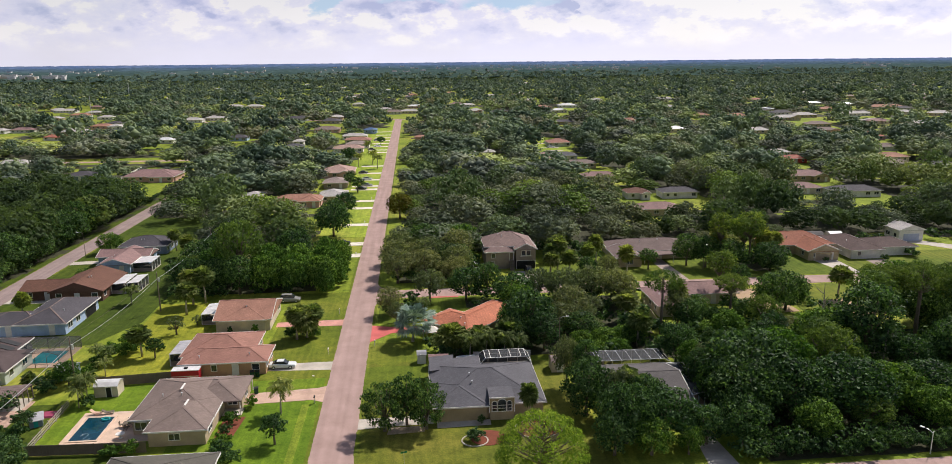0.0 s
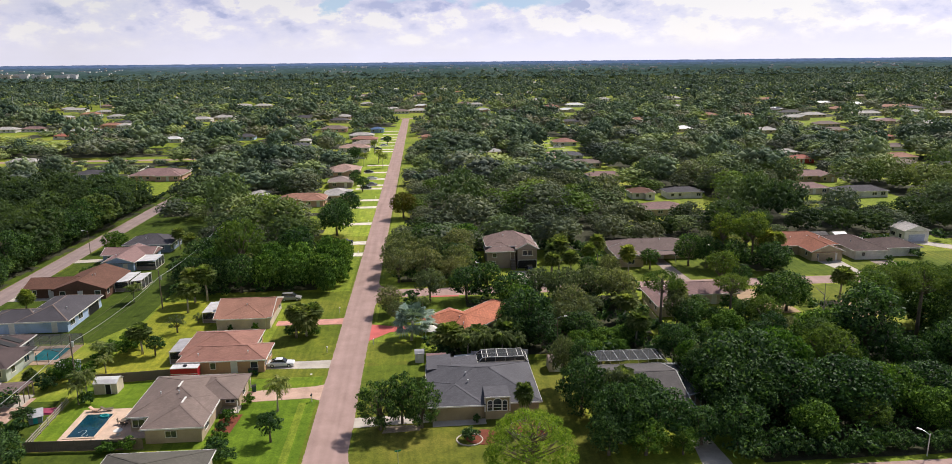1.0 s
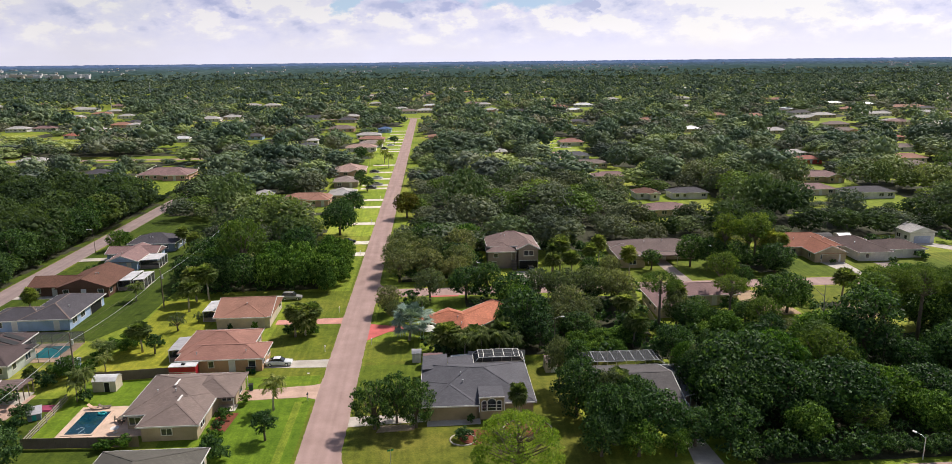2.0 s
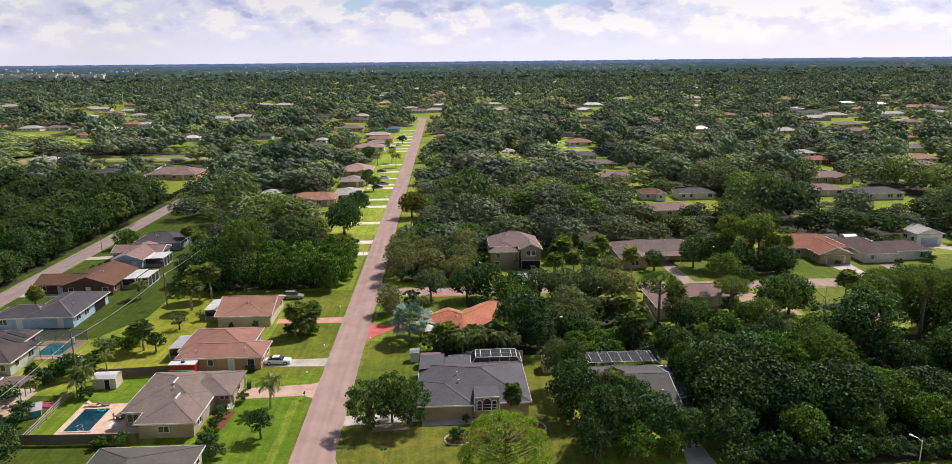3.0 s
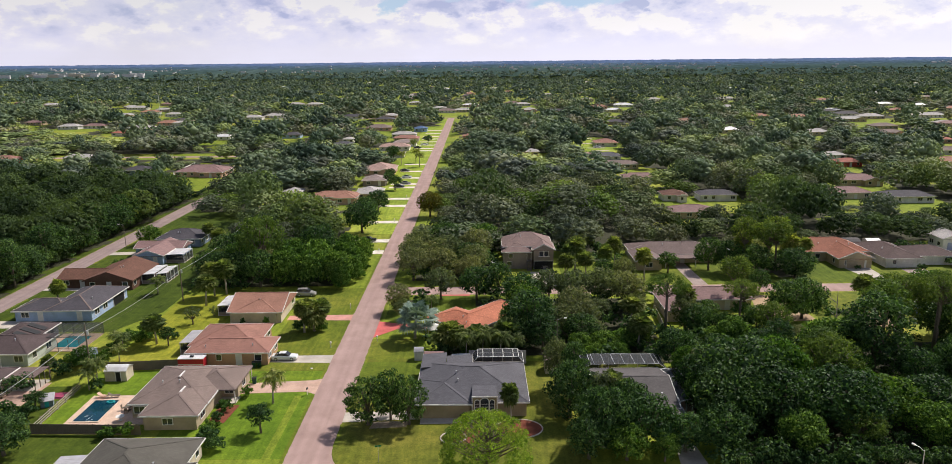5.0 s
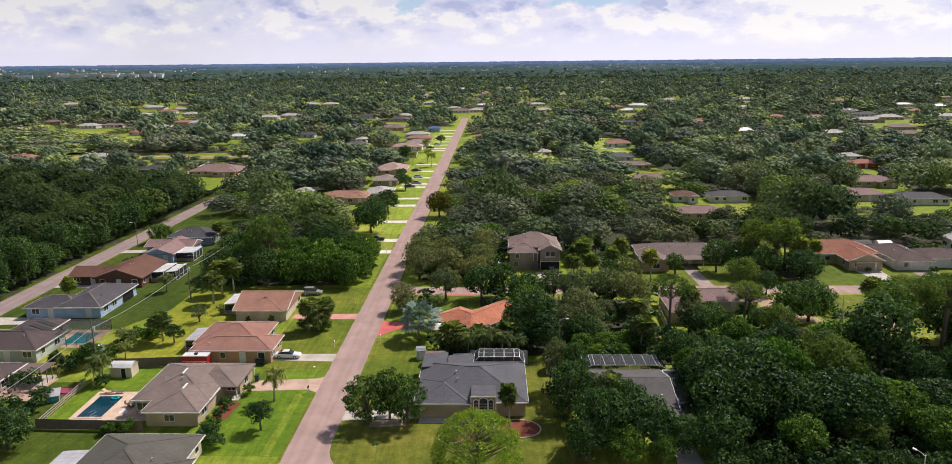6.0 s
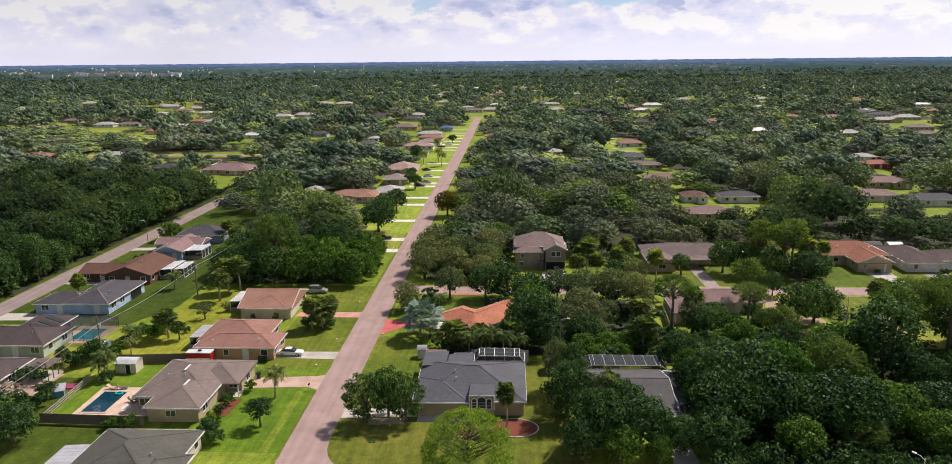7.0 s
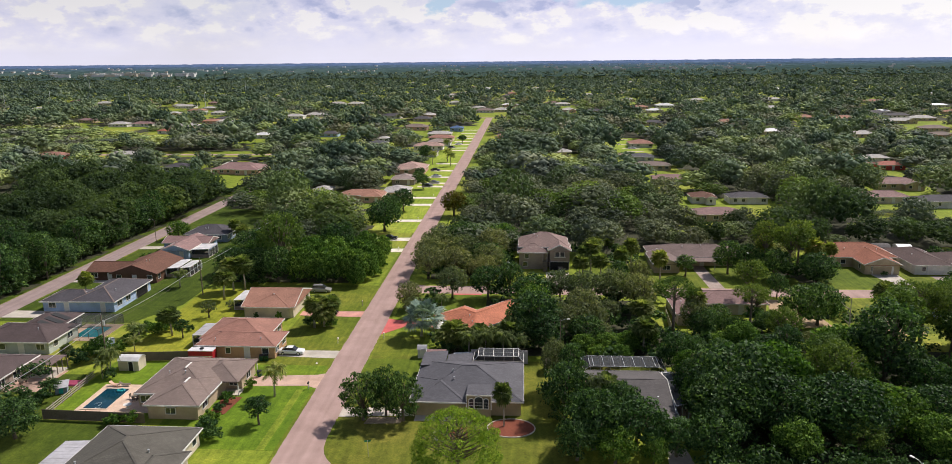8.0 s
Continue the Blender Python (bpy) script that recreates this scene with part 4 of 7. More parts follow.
def shed(label, x, y, w, d, wall, roof_mat, rot=0, h=2.0, door=None):
    e = thing("garden_shed", x, y, 0, rot, label, "shed")
    HOUSES.append((x - w / 2, x + w / 2, y - d / 2, y + d / 2))
    b = Soup().box(-w / 2, w / 2, -d / 2, d / 2, 0, h)
    r = Soup()
    prof = [(-d / 2 - 0.12, h - 0.05), (-d / 2 * 0.5, h + 0.42), (0, h + 0.6), (d / 2 * 0.5, h + 0.42), (d / 2 + 0.12, h - 0.05)]
    v = [(s * (w / 2 + 0.1), p, z) for s in (-1, 1) for p, z in prof] + [(s * (w / 2 + 0.1), p, z - 0.08) for s in (-1, 1) for p, z in prof]
    f = []
    for i in range(4):
        f += [(i, 5 + i, 6 + i, 1 + i), (10 + i, 11 + i, 16 + i, 15 + i)]
    f += [(0, 10, 15, 5), (4, 9, 19, 14)] + [(i + 1, i + 11, i + 10, i) for i in range(4)] + [(5 + i, 15 + i, 16 + i, 6 + i) for i in range(4)]
    r.add(v, f)
    for s in (-1, 1):
        b.add([(s * w / 2, p, z - 0.06) for p, z in prof] , [(0, 1, 2, 3, 4) if s < 0 else (4, 3, 2, 1, 0)])
    part("wall", b, WALLS[wall], e)
    part("roof", r, roof_mat, e)
    door_at(e, 0.12 * w, -d / 2, 0.8, 1.75, "s", door or WHITE)
    return e


# the pool house and its garden
house("taupe shingled hip-roofed house with tan stucco walls", [(-30.6, -18, 99.9, 114.4, "hip"), (-27.1, -18.05, 96.0, 107, "hip"), (-24, -15.2, 104.8, 114.35, "hip")], "taupe", "tan", seed=3, pitch=0.33, open_sides=(2,), faces="e")
porch = HOUSE_OB["taupe shingled hip-roofed house with tan stucco walls"]
px_, py_ = porch.location.x, porch.location.y
part("wall", Soup().box(-23.4 - px_, -15.75 - px_, 107.4 - py_, 113.8 - py_, 0, 2.45), WALLS["tan"], porch)
window_at(porch, -17.2 - px_, 107.38 - py_, 1.4, 1.4, 1.2, "s")
door_at(porch, -19.2 - px_, 107.38 - py_, 0.95, 2.05, "s", WOOD_GREY)
window_at(porch, -22.9 - px_, 96.47 - py_, 1.45, 1.5, 0.95, "s")
window_at(porch, -28.9 - px_, 100.37 - py_, 1.4, 1.7, 1.15, "s")
part("porch_floor", Soup().box(-18.4 - px_, -15.4 - px_, 105.0 - py_, 107.35 - py_, -0.05, 0.12), CONCRETE, porch)
window_at(porch, -15.73 - px_, 110.4 - py_, 1.4, 1.6, 1.1, "e")
pool("dark blue rectangular swimming pool with pale coping", -39.1, -35.1, 99.2, 106.4)
slab("pool_deck", [(-40.1, 98.3), (-27.2, 98.3), (-27.2, 100.0), (-30.2, 100.5), (-30.2, 108.3), (-40.3, 108.3)], -0.1, 0.06, DECK, "sandy pink paved pool deck", "deck")
shed("beige wooden garden shed with a white rounded roof", -39.3, 115.2, 3.8, 2.6, "cream", METAL_WHITE, door=DARK)
fence("dark weathered wooden board fence behind the pool", [(-43.2, 95.6), (-26.4, 95.0)], 1.7)
fence("dark weathered wooden board fence between the gardens", [(-42.5, 118.0), (-30.0, 119.2)], 1.8)
fence("weathered wooden rail fence beside the lawn", [(-43.3, 96), (-44.0, 111.0)], 1.4, WOOD_PALE, rails=True)
# neighbours along the road
house("brown-red shingled hip-roofed house with peach walls", [(-29.6, -14.0, 120.0, 128.0, "hip"), (-30.3, -17.2, 123.5, 135.2, "hip")], "brown_red", "peach", seed=5, pitch=0.33)
lanai("grey metal flat-roofed porch beside the brown-roofed house", -32.7, -28.6, 125.6, 132.2, 2.5, METAL_GREY)
house("tan-red shingled house with cream walls and white trim", [(-29.2, -17.3, 142.0, 155.5, "gx"), (-28.0, -18.2, 141.7, 151.0, "hip")], "tan_red", "cream", seed=8, pitch=0.33)
lanai("white metal flat-roofed porch on a cream house", -32.9, -28.6, 147.0, 154.0, 2.5, METAL_WHITE)
house("grey shingled hip-roofed house at the garden's end", [(-28.8, -14.5, 74.0, 89.5, "hip"), (-20, -13.2, 72, 83, "hip")], "moss", "cream", seed=9)
lanai("long white ribbed metal porch roof", -32.6, -28.4, 72.0, 85.2, 2.5, METAL_GREY)
# along the western road
house("pale blue stucco house with a grey shingled hip roof", [(-69.4, -58.8, 144.0, 161.2, "hip"), (-76.4, -64, 144.03, 152.8, "hip", 2.5)], "grey", "blue", cap="taupe", seed=12, pitch=0.36)
house("dark brown wooden house with a rusty brown gable roof", [(-72.6, -60.1, 165.7, 181.0, "gy"), (-80.0, -68, 167.5, 176.5, "gx", 2.45)], "brown", "brown", seed=13, trim=False)
lanai("white metal flat porch roof on a brown house", -60.6, -57.2, 171.2, 179.4, 2.6, METAL_WHITE)
lanai("greyish metal flat porch roof beside another", -57.1, -54.4, 172.0, 179.0, 2.5, METAL_WHITE)
house("pale blue house with mauve-brown gable roofs", [(-70.9, -62.2, 188.5, 204.0, "gy"), (-74.5, -60.2, 197.0, 204.6, "gx", 2.55)], "mauve", "blue", seed=14)
lanai("white metal flat-roofed porch on a pale blue house", -62.6, -57.4, 190.5, 197.0, 2.5, METAL_WHITE)
house("blue-grey house with a slate-grey hip roof", [(-73.0, -59.0, 208.0, 219.5, "hip")], "grey", "bluegrey", seed=15)
house("grey-green house with a dark shingled roof and solar panels", [(-74.0, -58.3, 120.2, 130.6, "hip"), (-70, -61.5, 124, 137, "hip")], "umber", "sage", seed=16)
cage("dark screened pool cage with white frame", -61.3, -53.0, 127.6, 137.0, 2.4, 2.9, 4, BRONZE, SCREEN_THIN, 0.07)
pool("turquoise swimming pool under a screened cage", -59.6, -54.6, 129.4, 135.4, WATER_TEAL)
house("taupe shingled house beside a paved patio", [(-72.0, -56.2, 99.0, 114.6, "hip")], "umber", "taupe", seed=17)
lanai("brown flat patio roof on timber posts", -56.4, -51.2, 110.2, 114.8, 2.5, ROOFS["dark_brown"], solid=False, post=WOOD_GREY)
slab("patio", [(-57, 104.5), (-50.5, 104.8), (-50.4, 113.5), (-57, 113.5)], -0.1, 0.06, CONCRETE_PINK, "pale pink paved patio", "patio")
# east of the road
house("slate-grey shingled house with khaki walls and white trim", [(14.3, 32.2, 99.5, 115.0, "hip"), (14.32, 23.3, 99.0, 108.2, "hip"), (14.4, 18.7, 111.5, 117.4, "shed", 3.45), (18.74, 23.2, 112.6, 116.9, "shed", 3.3)], "slate", "khaki", seed=20, pitch=0.345, faces="w", hang=0.45)
cage("white-framed screened pool cage behind the slate-roofed house", 23.3, 32.2, 114.4, 118.8, 2.7, 3.8, 5, WHITE, None, 0.09)
shed("small grey-brown wooden shed on the lawn", 37.3, 117.0, 2.4, 3.0, "cream", ROOFS["taupe"], 0, 2.0)
shed("small wooden shed with a mauve-brown roof", 16.2, 120.1, 3.4, 2.2, "taupe", ROOFS["mauve"], 0, 1.9)
lanai("white metal porch roof behind the slate-roofed house", 19.4, 22.8, 117.6, 119.6, 2.3, METAL_WHITE)
fence("pale blue-grey board fence behind the pool cage", [(22.6, 120.2), (33, 120.0)], 2.6, METAL_GREY)
shed("pale grey metal shed beside a palm", 13.2, 122.6, 1.6, 1.6, "white", METAL_GREY, 0, 1.8)
house("terracotta tiled hip-roofed house with cream walls", [(-8.2, 4.2, -4.4, 4.4, "hip"), (-4.3, 4.3, -4.3, 14.5, "hip")], "terracotta", "cream", cx=22.5, cy=135.6, rot=-43, seed=21, pitch=0.36, faces="sw")
house("two-storey taupe house with a brown hip roof", [(30.8, 44.4, 183.2, 194.5, "hip", 5.7), (38.6, 44.8, 180.6, 188, "gy", 5.4), (30.6, 38.7, 181.2, 188, "hip", 4.7)], "rosy", "taupe", seed=22, pitch=0.5, faces="e")
house("long brown shingled house with a white carport", [(66.0, 90.0, 185.5, 197.5, "hip"), (65.5, 73.0, 178.5, 190, "gy", 2.6), (74, 82.5, 181.5, 187, "flat", 2.5)], "dark_brown", "tan", seed=23, open_sides=(2,))
house("orange-brown tiled house with a beige garage", [(110.6, 130.5, 185.8, 198.5, "hip", 2.8), (118.6, 128.2, 178.9, 190, "gy", 2.7)], "orange", "tan", seed=24, pitch=0.4, faces="sw")
house("dark brown shingled ranch house with a white garage door", [(131.0, 141.2, 179.0, 196.4, "hip"), (139, 152.0, 181.2, 191.5, "hip")], "ranch", "white", seed=25, faces="s")
shed("grey garden shed with a weathered dark roof", 132.2, 200.2, 4.6, 4.0, "taupe", ROOFS["ash"], 0, 2.4)
shed("white garden shed with a pale metal roof", 138.0, 199.2, 3.8, 3.2, "white", METAL_WHITE, 0, 2.5)
house("white metal garage with a roll-up door", [(156.6, 165.2, 196.2, 204.0, "gy", 3.4)], "light", "white", seed=26, faces="w", name="garage", vents=0)
house("mauve shingled house half hidden by trees", [(63.8, 71, 140.4, 153.8, "hip"), (70, 85.0, 147.5, 156.6, "hip")], "mauve", "cream", seed=27, faces="sw")
house("grey shingled house half hidden behind trees", [(42.4, 55.0, 97.0, 112.0, "gx"), (51.4, 55.3, 94.8, 99.0, "gy", 2.45)], "ash", "tan", seed=28, faces="sw", pitch=0.26)
cage("dark screened pool cage behind the grey-roofed house", 42.4, 56.4, 112.0, 117.6, 2.6, 3.3, 8, ALU, SCREEN, 0.055)
cage("narrow side porch with dark screens and white frame", 55.5, 58.4, 99.4, 111.8, 2.5, 2.9, 3, WHITE, SCREEN_DENSE, 0.14)
house("small pale blue outbuilding with a grey roof", [(118.5, 126, 143.0, 149, "hip", 2.6)], "grey", "blue", seed=29, faces="w")

FAR = [  # x0, x1, y, depth, roof, wall, clear ground in front
    (-105, -84, 690, 12, "grey", "white", 60), (-67, -59, 486, 9, "light", "white", 20), (-68, -55, 457, 9, "slate", "bluegrey", 26), (-25, -14, 560, 10, "blue", "blue", 12),
    (-36, -17, 441, 11, "blush", "white", 14), (-30, -14.5, 462, 11, "fawn", "white", 8), (-33, -15, 490, 10, "brown_red", "cream", 8), (-37, -19, 516, 10, "light", "white", 8), (-27, -17, 408, 10, "grey", "white", 8), (-31, -15.5, 343, 18, "blush", "pink", 10),
    (-27, -16, 313, 12, "fawn", "taupe", 12), (-25, -14, 281, 13, "light", "tan", 14), (-41, -22.5, 274, 10, "tan_red", "pink", 13), (-55, -47, 286, 8, "light", "white", 16), (1, 21, 767, 12, "light", "cream", 40),
    (14, 21.5, 500, 9, "tan_red", "pink", 20), (48, 60, 410, 9, "light", "tan", 8), (98, 113, 451, 13, "brown_red", "white", 18), (90, 103, 389, 9, "slate", "white", 8), (86, 105.5, 356, 9, "taupe", "tan", 30),
    (89, 105.5, 315, 9, "mauve", "white", 10), (96, 105.8, 272, 9, "brown", "white", 28), (110, 125, 271, 9, "grey", "white", 22), (91, 107, 240, 10, "mauve", "tan", 5), (184, 204, 365, 11, "tan_red", "pink", 5),
    (210, 223, 383, 9, "light", "white", 12), (205, 218, 357, 9, "red", "red", 16), (180, 198, 303, 11, "mauve", "tan", 16), (161, 178, 273, 10, "mauve", "cream", 9), (177, 197, 264, 10, "grey", "white", 20),
    (309, 325, 454, 14, "red", "pink", 24), (281, 298, 398, 10, "taupe", "white", 16), (252, 273, 355, 11, "tan_red", "cream", 18), (253, 275, 323, 10, "grey", "white", 20), (-210, -193, 403, 9, "light", "white", 12),
    (-151, -138, 351, 10, "grey", "bluegrey", 18), (-123, -98, 344, 15, "mauve", "pink", 36), (-164, -151, 512, 9, "white", "white", 30), (-258, -241, 638, 11, "tan_red", "pink", 30), (-243, -229, 634, 10, "light", "white", 20),
    (-117, -103, 520, 10, "grey", "blue", 26), (-179, -163, 710, 10, "light", "white", 30), (-254, -240, 548, 10, "red", "white", 26), (-252, -234, 398, 10, "brown_red", "red", 16), (193, 207, 610, 10, "tan_red", "pink", 36),
    (330, 352, 610, 12, "light", "tan", 40), (300, 318, 640, 11, "tan_red", "white", 40), (350, 372, 700, 12, "grey", "white", 40), (384, 402, 560, 11, "mauve", "cream", 30), (-330, -312, 610, 11, "light", "white", 40), (-296, -280, 745, 11, "light", "white", 40),
    (-60, -44, 905, 11, "light", "white", 60), (70, 88, 860, 11, "light", "white", 50), (150, 168, 800, 11, "tan_red", "pink", 50), (-210, -190, 900, 12, "light", "white", 60), (240, 260, 930, 12, "light", "white", 60), (-390, -365, 860, 12, "light", "white", 60), (430, 455, 880, 12, "tan_red", "white", 60),
    (412, 440, 642, 12, "light", "white", 40), (470, 486, 650, 11, "light", "cream", 36), (492, 528, 724, 12, "tan_red", "cream", 40), (384, 400, 566, 10, "light", "white", 26), (247, 259, 334, 9, "taupe", "white", 10), (-256, -242, 666, 10, "grey", "white", 14), (330, 355, 934, 12, "light", "white", 60),
]
far_rnd = random.Random(77)
for k in range(135):
    y = far_rnd.uniform(480, 1750)
    x = far_rnd.uniform(-0.76, 0.8) * y
    if -60 < x < 120 and y < 720:
        continue
    w = far_rnd.uniform(14, 22)
    FAR.append((x, x + w, y, far_rnd.uniform(9, 13), far_rnd.choice(("light", "white", "tan_red", "grey", "mauve", "white", "taupe", "light", "light")), far_rnd.choice(("white", "cream", "pink", "tan")), 22 + 0.045 * y))
for i, (x0, x1, y, d, roof, wall, front) in enumerate(FAR):
    half = (x0 + x1) / 2
    blocks = [(x0, x1, y, y + d, "hip")]
    if i % 3 == 0:
        blocks.append((half, x1 - 0.4, y - 2.5, y + d * 0.6, "gy" if i % 2 else "hip"))
    near = y < 460
    word = {"grey": "grey", "light": "pale grey", "slate": "dark grey", "blue": "blue", "brown_red": "brown-red", "tan_red": "tan-red", "taupe": "taupe", "red": "red", "mauve": "mauve-brown", "brown": "brown", "white": "white", "blush": "pinkish", "fawn": "fawn"}[roof]
    house("distant " + word + " roofed single-storey house among trees", blocks, roof, wall, seed=40 + i, faces="s", vents=0, detail=near, trim=near, pitch=0.34)


# ---------------------------------------------------------------- trees
def cards(rng, centres, radii, count, size, low=-0.35, shell=(0.86, 1.1), spread=0.8, flat=0.75, wide=0.55):
    """Leaf sprays: small bent quads scattered over the outside of clumps."""
    w = radii ** 2
    pick = rng.choice(len(radii), size=count * 2, p=w / w.sum())
    d = rng.normal(size=(count * 2, 3))
    d /= np.linalg.norm(d, axis=1)[:, None]
    d[:, 2] = np.where(d[:, 2] < low, -d[:, 2], d[:, 2])
    p = centres[pick] + d * np.array([1, 1, flat]) * (radii[pick] * rng.uniform(*shell, count * 2))[:, None]
    rel = (p[:, None, :] - centres[None]) / np.array([1, 1, flat])
    deep = (np.linalg.norm(rel, axis=2) / radii[None]).min(axis=1)
    keep = np.where(deep > shell[0] * 0.93)[0][:count]
    p, d = p[keep], d[keep]
    n = d + rng.normal(size=d.shape) * spread
    n /= np.linalg.norm(n, axis=1)[:, None]
    a = np.cross(n, rng.normal(size=n.shape))
    a /= np.linalg.norm(a, axis=1)[:, None] + 1e-9
    b = np.cross(n, a)
    s = size * rng.uniform(0.6, 1.35, len(p))[:, None]
    V = np.stack([p - a * s, p - b * s * wide + n * s * 0.12, p + a * s, p + b * s * wide + n * s * 0.12], axis=1).reshape(-1, 3)
    F = np.arange(len(p) * 4).reshape(-1, 4)
    return V, F


def clumps(rng, R, H0, H1, n, shape="round", rr0=0.24, rr1=0.4, low=1.75):
    """Centres and radii of the clumps of a crown from height H0 to H1."""
    C, Rr = [], []
    hz = (H1 - H0) / 2
    for i in range(n):
        a = 2.4 * i + rng.uniform(-0.4, 0.4)
        u = (i + 0.5) / n
        z = 1 - low * u
        rr = math.sqrt(max(0.0, 1 - z * z)) if shape == "round" else (0.35 + 0.65 * u)
        r = R * rng.uniform(rr0, rr1)
        C.append((math.cos(a) * rr * (R - r * 0.8), math.sin(a) * rr * (R - r * 0.8), (H0 + H1) / 2 + z * max(0.3, hz - r * 0.6)))
        Rr.append(r)
    C.append((0, 0, (H0 + H1) / 2))
    Rr.append(min(R * 0.62, hz * 0.95))
    return np.array(C), np.array(Rr)


def inner_sprays(rng, C, R, per, k, flat=0.75):
    """Leaf sprays and twigs inside each clump, which close the crown; two triangles a spray."""
    n = len(R) * per
    c, r = np.repeat(C, per, axis=0), np.repeat(R, per)
    d = rng.normal(size=(n, 3))
    d /= np.linalg.norm(d, axis=1)[:, None]
    p = c + d * np.array([1, 1, flat]) * (r * rng.uniform(0.1, 0.72, n))[:, None]
    a = rng.normal(size=(n, 3))
    a /= np.linalg.norm(a, axis=1)[:, None]
    b = np.cross(a, d)
    b /= np.linalg.norm(b, axis=1)[:, None] + 1e-9
    s = (k * r * rng.uniform(0.7, 1.2, n))[:, None]
    V = np.stack([p - a * s, p - b * s * 0.7, p + a * s, p + b * s * 0.7], axis=1).reshape(-1, 3)
    q = np.arange(n)[:, None] * 4
    return V, np.concatenate([q + np.array([[0, 1, 2]]), q + np.array([[0, 2, 3]])], axis=1).reshape(-1, 3)


def crown_mesh(name, seed, R, H0, H1, n, count, size, mat, shape="round", spread=0.8, rr=(0.24, 0.4), wide=0.55, low=1.75):
    rng = np.random.default_rng(seed)
    C, Rr = clumps(rng, R, H0, H1, n, shape, *rr, low)
    if rr[1] < 0.3:                                   # open crowns have no middle mass
        C, Rr = C[:-1], Rr[:-1]
    V1, F1 = inner_sprays(rng, C, Rr, 15 if len(Rr) < 60 else 5, 0.27 if len(Rr) < 60 else 0.3)
    V2, F2 = cards(rng, C, Rr, count, size, spread=spread, shell=(0.72, 1.1), wide=wide)
    return mesh_of(name, np.concatenate([V1, V2]), [F1, F2 + len(V1)], mat), C


def trunk_mesh(C, H0, r, mat, rnd, limbs=5):
    s = Soup()
    s.tube([(0, 0, -0.15), (rnd.uniform(-.1, .1), rnd.uniform(-.1, .1), H0 * 0.5), (0, 0, H0), (0, 0, H0 + 1.5)], [r * 1.35, r, r * 0.85, r * 0.45], 8)
    top = max(c[2] for c in C)
    for c in list(C)[: limbs]:
        fork = Vector((0, 0, min(top - 1.2, max(H0 * 0.6, c[2] - 0.45 * math.hypot(c[0], c[1]) - 0.6)))) if limbs > 20 else Vector((0, 0, H0 * 0.75))
        m_ = (Vector(c) + fork) * 0.5 + Vector((0, 0, -0.1 if limbs > 20 else 0.0))
        s.tube([fork, m_, Vector(c)], [r * 0.24 if limbs > 20 else r * 0.6, r * 0.16 if limbs > 20 else r * 0.4, r * 0.08], 6)
    if limbs > 20:                                     # a leader that runs through the crown
        s.tube([(0, 0, H0), (0.1, 0.05, (H0 + top) / 2), (0, 0, top - 0.4)], [r * 0.8, r * 0.5, r * 0.12], 7)
    return s.mesh("trunk", mat, True)


PROTO = {}


def proto_tree(key, name, label, seed, R, H, trunk_h, n, count, size, mat, shape="round", spread=0.55, bark=BARK, limbs=5, category="tree", two=True, rr=(0.24, 0.4), wide=0.55, low=1.75):
    """A tree to be copied: with fine leaves for the near ground, and with coarser ones for the rest."""
    rnd = random.Random(seed)
    for suffix, k, z in (("", 1.3, 0.7), ("_b", 0.75, 0.8)) if two else (("", 1.3, 0.7),):
        e = new(name)
        me, C = crown_mesh("crown", seed, R, trunk_h, H, n, int(count * k), size * z, mat, shape, spread, rr, wide, low)
        part("crown", me, mat, e)
        if trunk_h > 0.2:
            part("trunk", trunk_mesh(C, trunk_h + (H - trunk_h) * 0.25, 0.05 * R + 0.05, bark, rnd, limbs), bark, e)
        tagged(e, label, category)
        PROTO[key + suffix] = e
        e["used"] = 0


def feather(v, f, rnd, base, az, elev, length, droop, leaflets=13, lw=0.06, ll=0.65):
    """A feather palm leaf: a rib with drooping leaflets on both sides."""
    d = Vector((math.cos(az), math.sin(az), 0))
    side = Vector((-math.sin(az), math.cos(az), 0))
    p, el = Vector(base), elev
    for i in range(leaflets):
        t = i / leaflets
        step = (d * math.cos(el) + Vector((0, 0, math.sin(el)))) * (length / leaflets)
        L = ll * (0.45 + math.sin(math.pi * min(1, 0.15 + t * 0.85)) * 0.7)
        for s in (-1, 1):
            tip = p + side * s * L * 0.8 + step * 1.6 - Vector((0, 0, L * rnd.uniform(0.25, 0.7)))
            o = len(v)
            v += [tuple(p - step * 0.5), tuple(p + step * 0.6), tuple(tip + step * 0.25), tuple(tip - step * 0.2)]
            f.append((o, o + 1, o + 2, o + 3))
        p = p + step
        el -= droop / leaflets


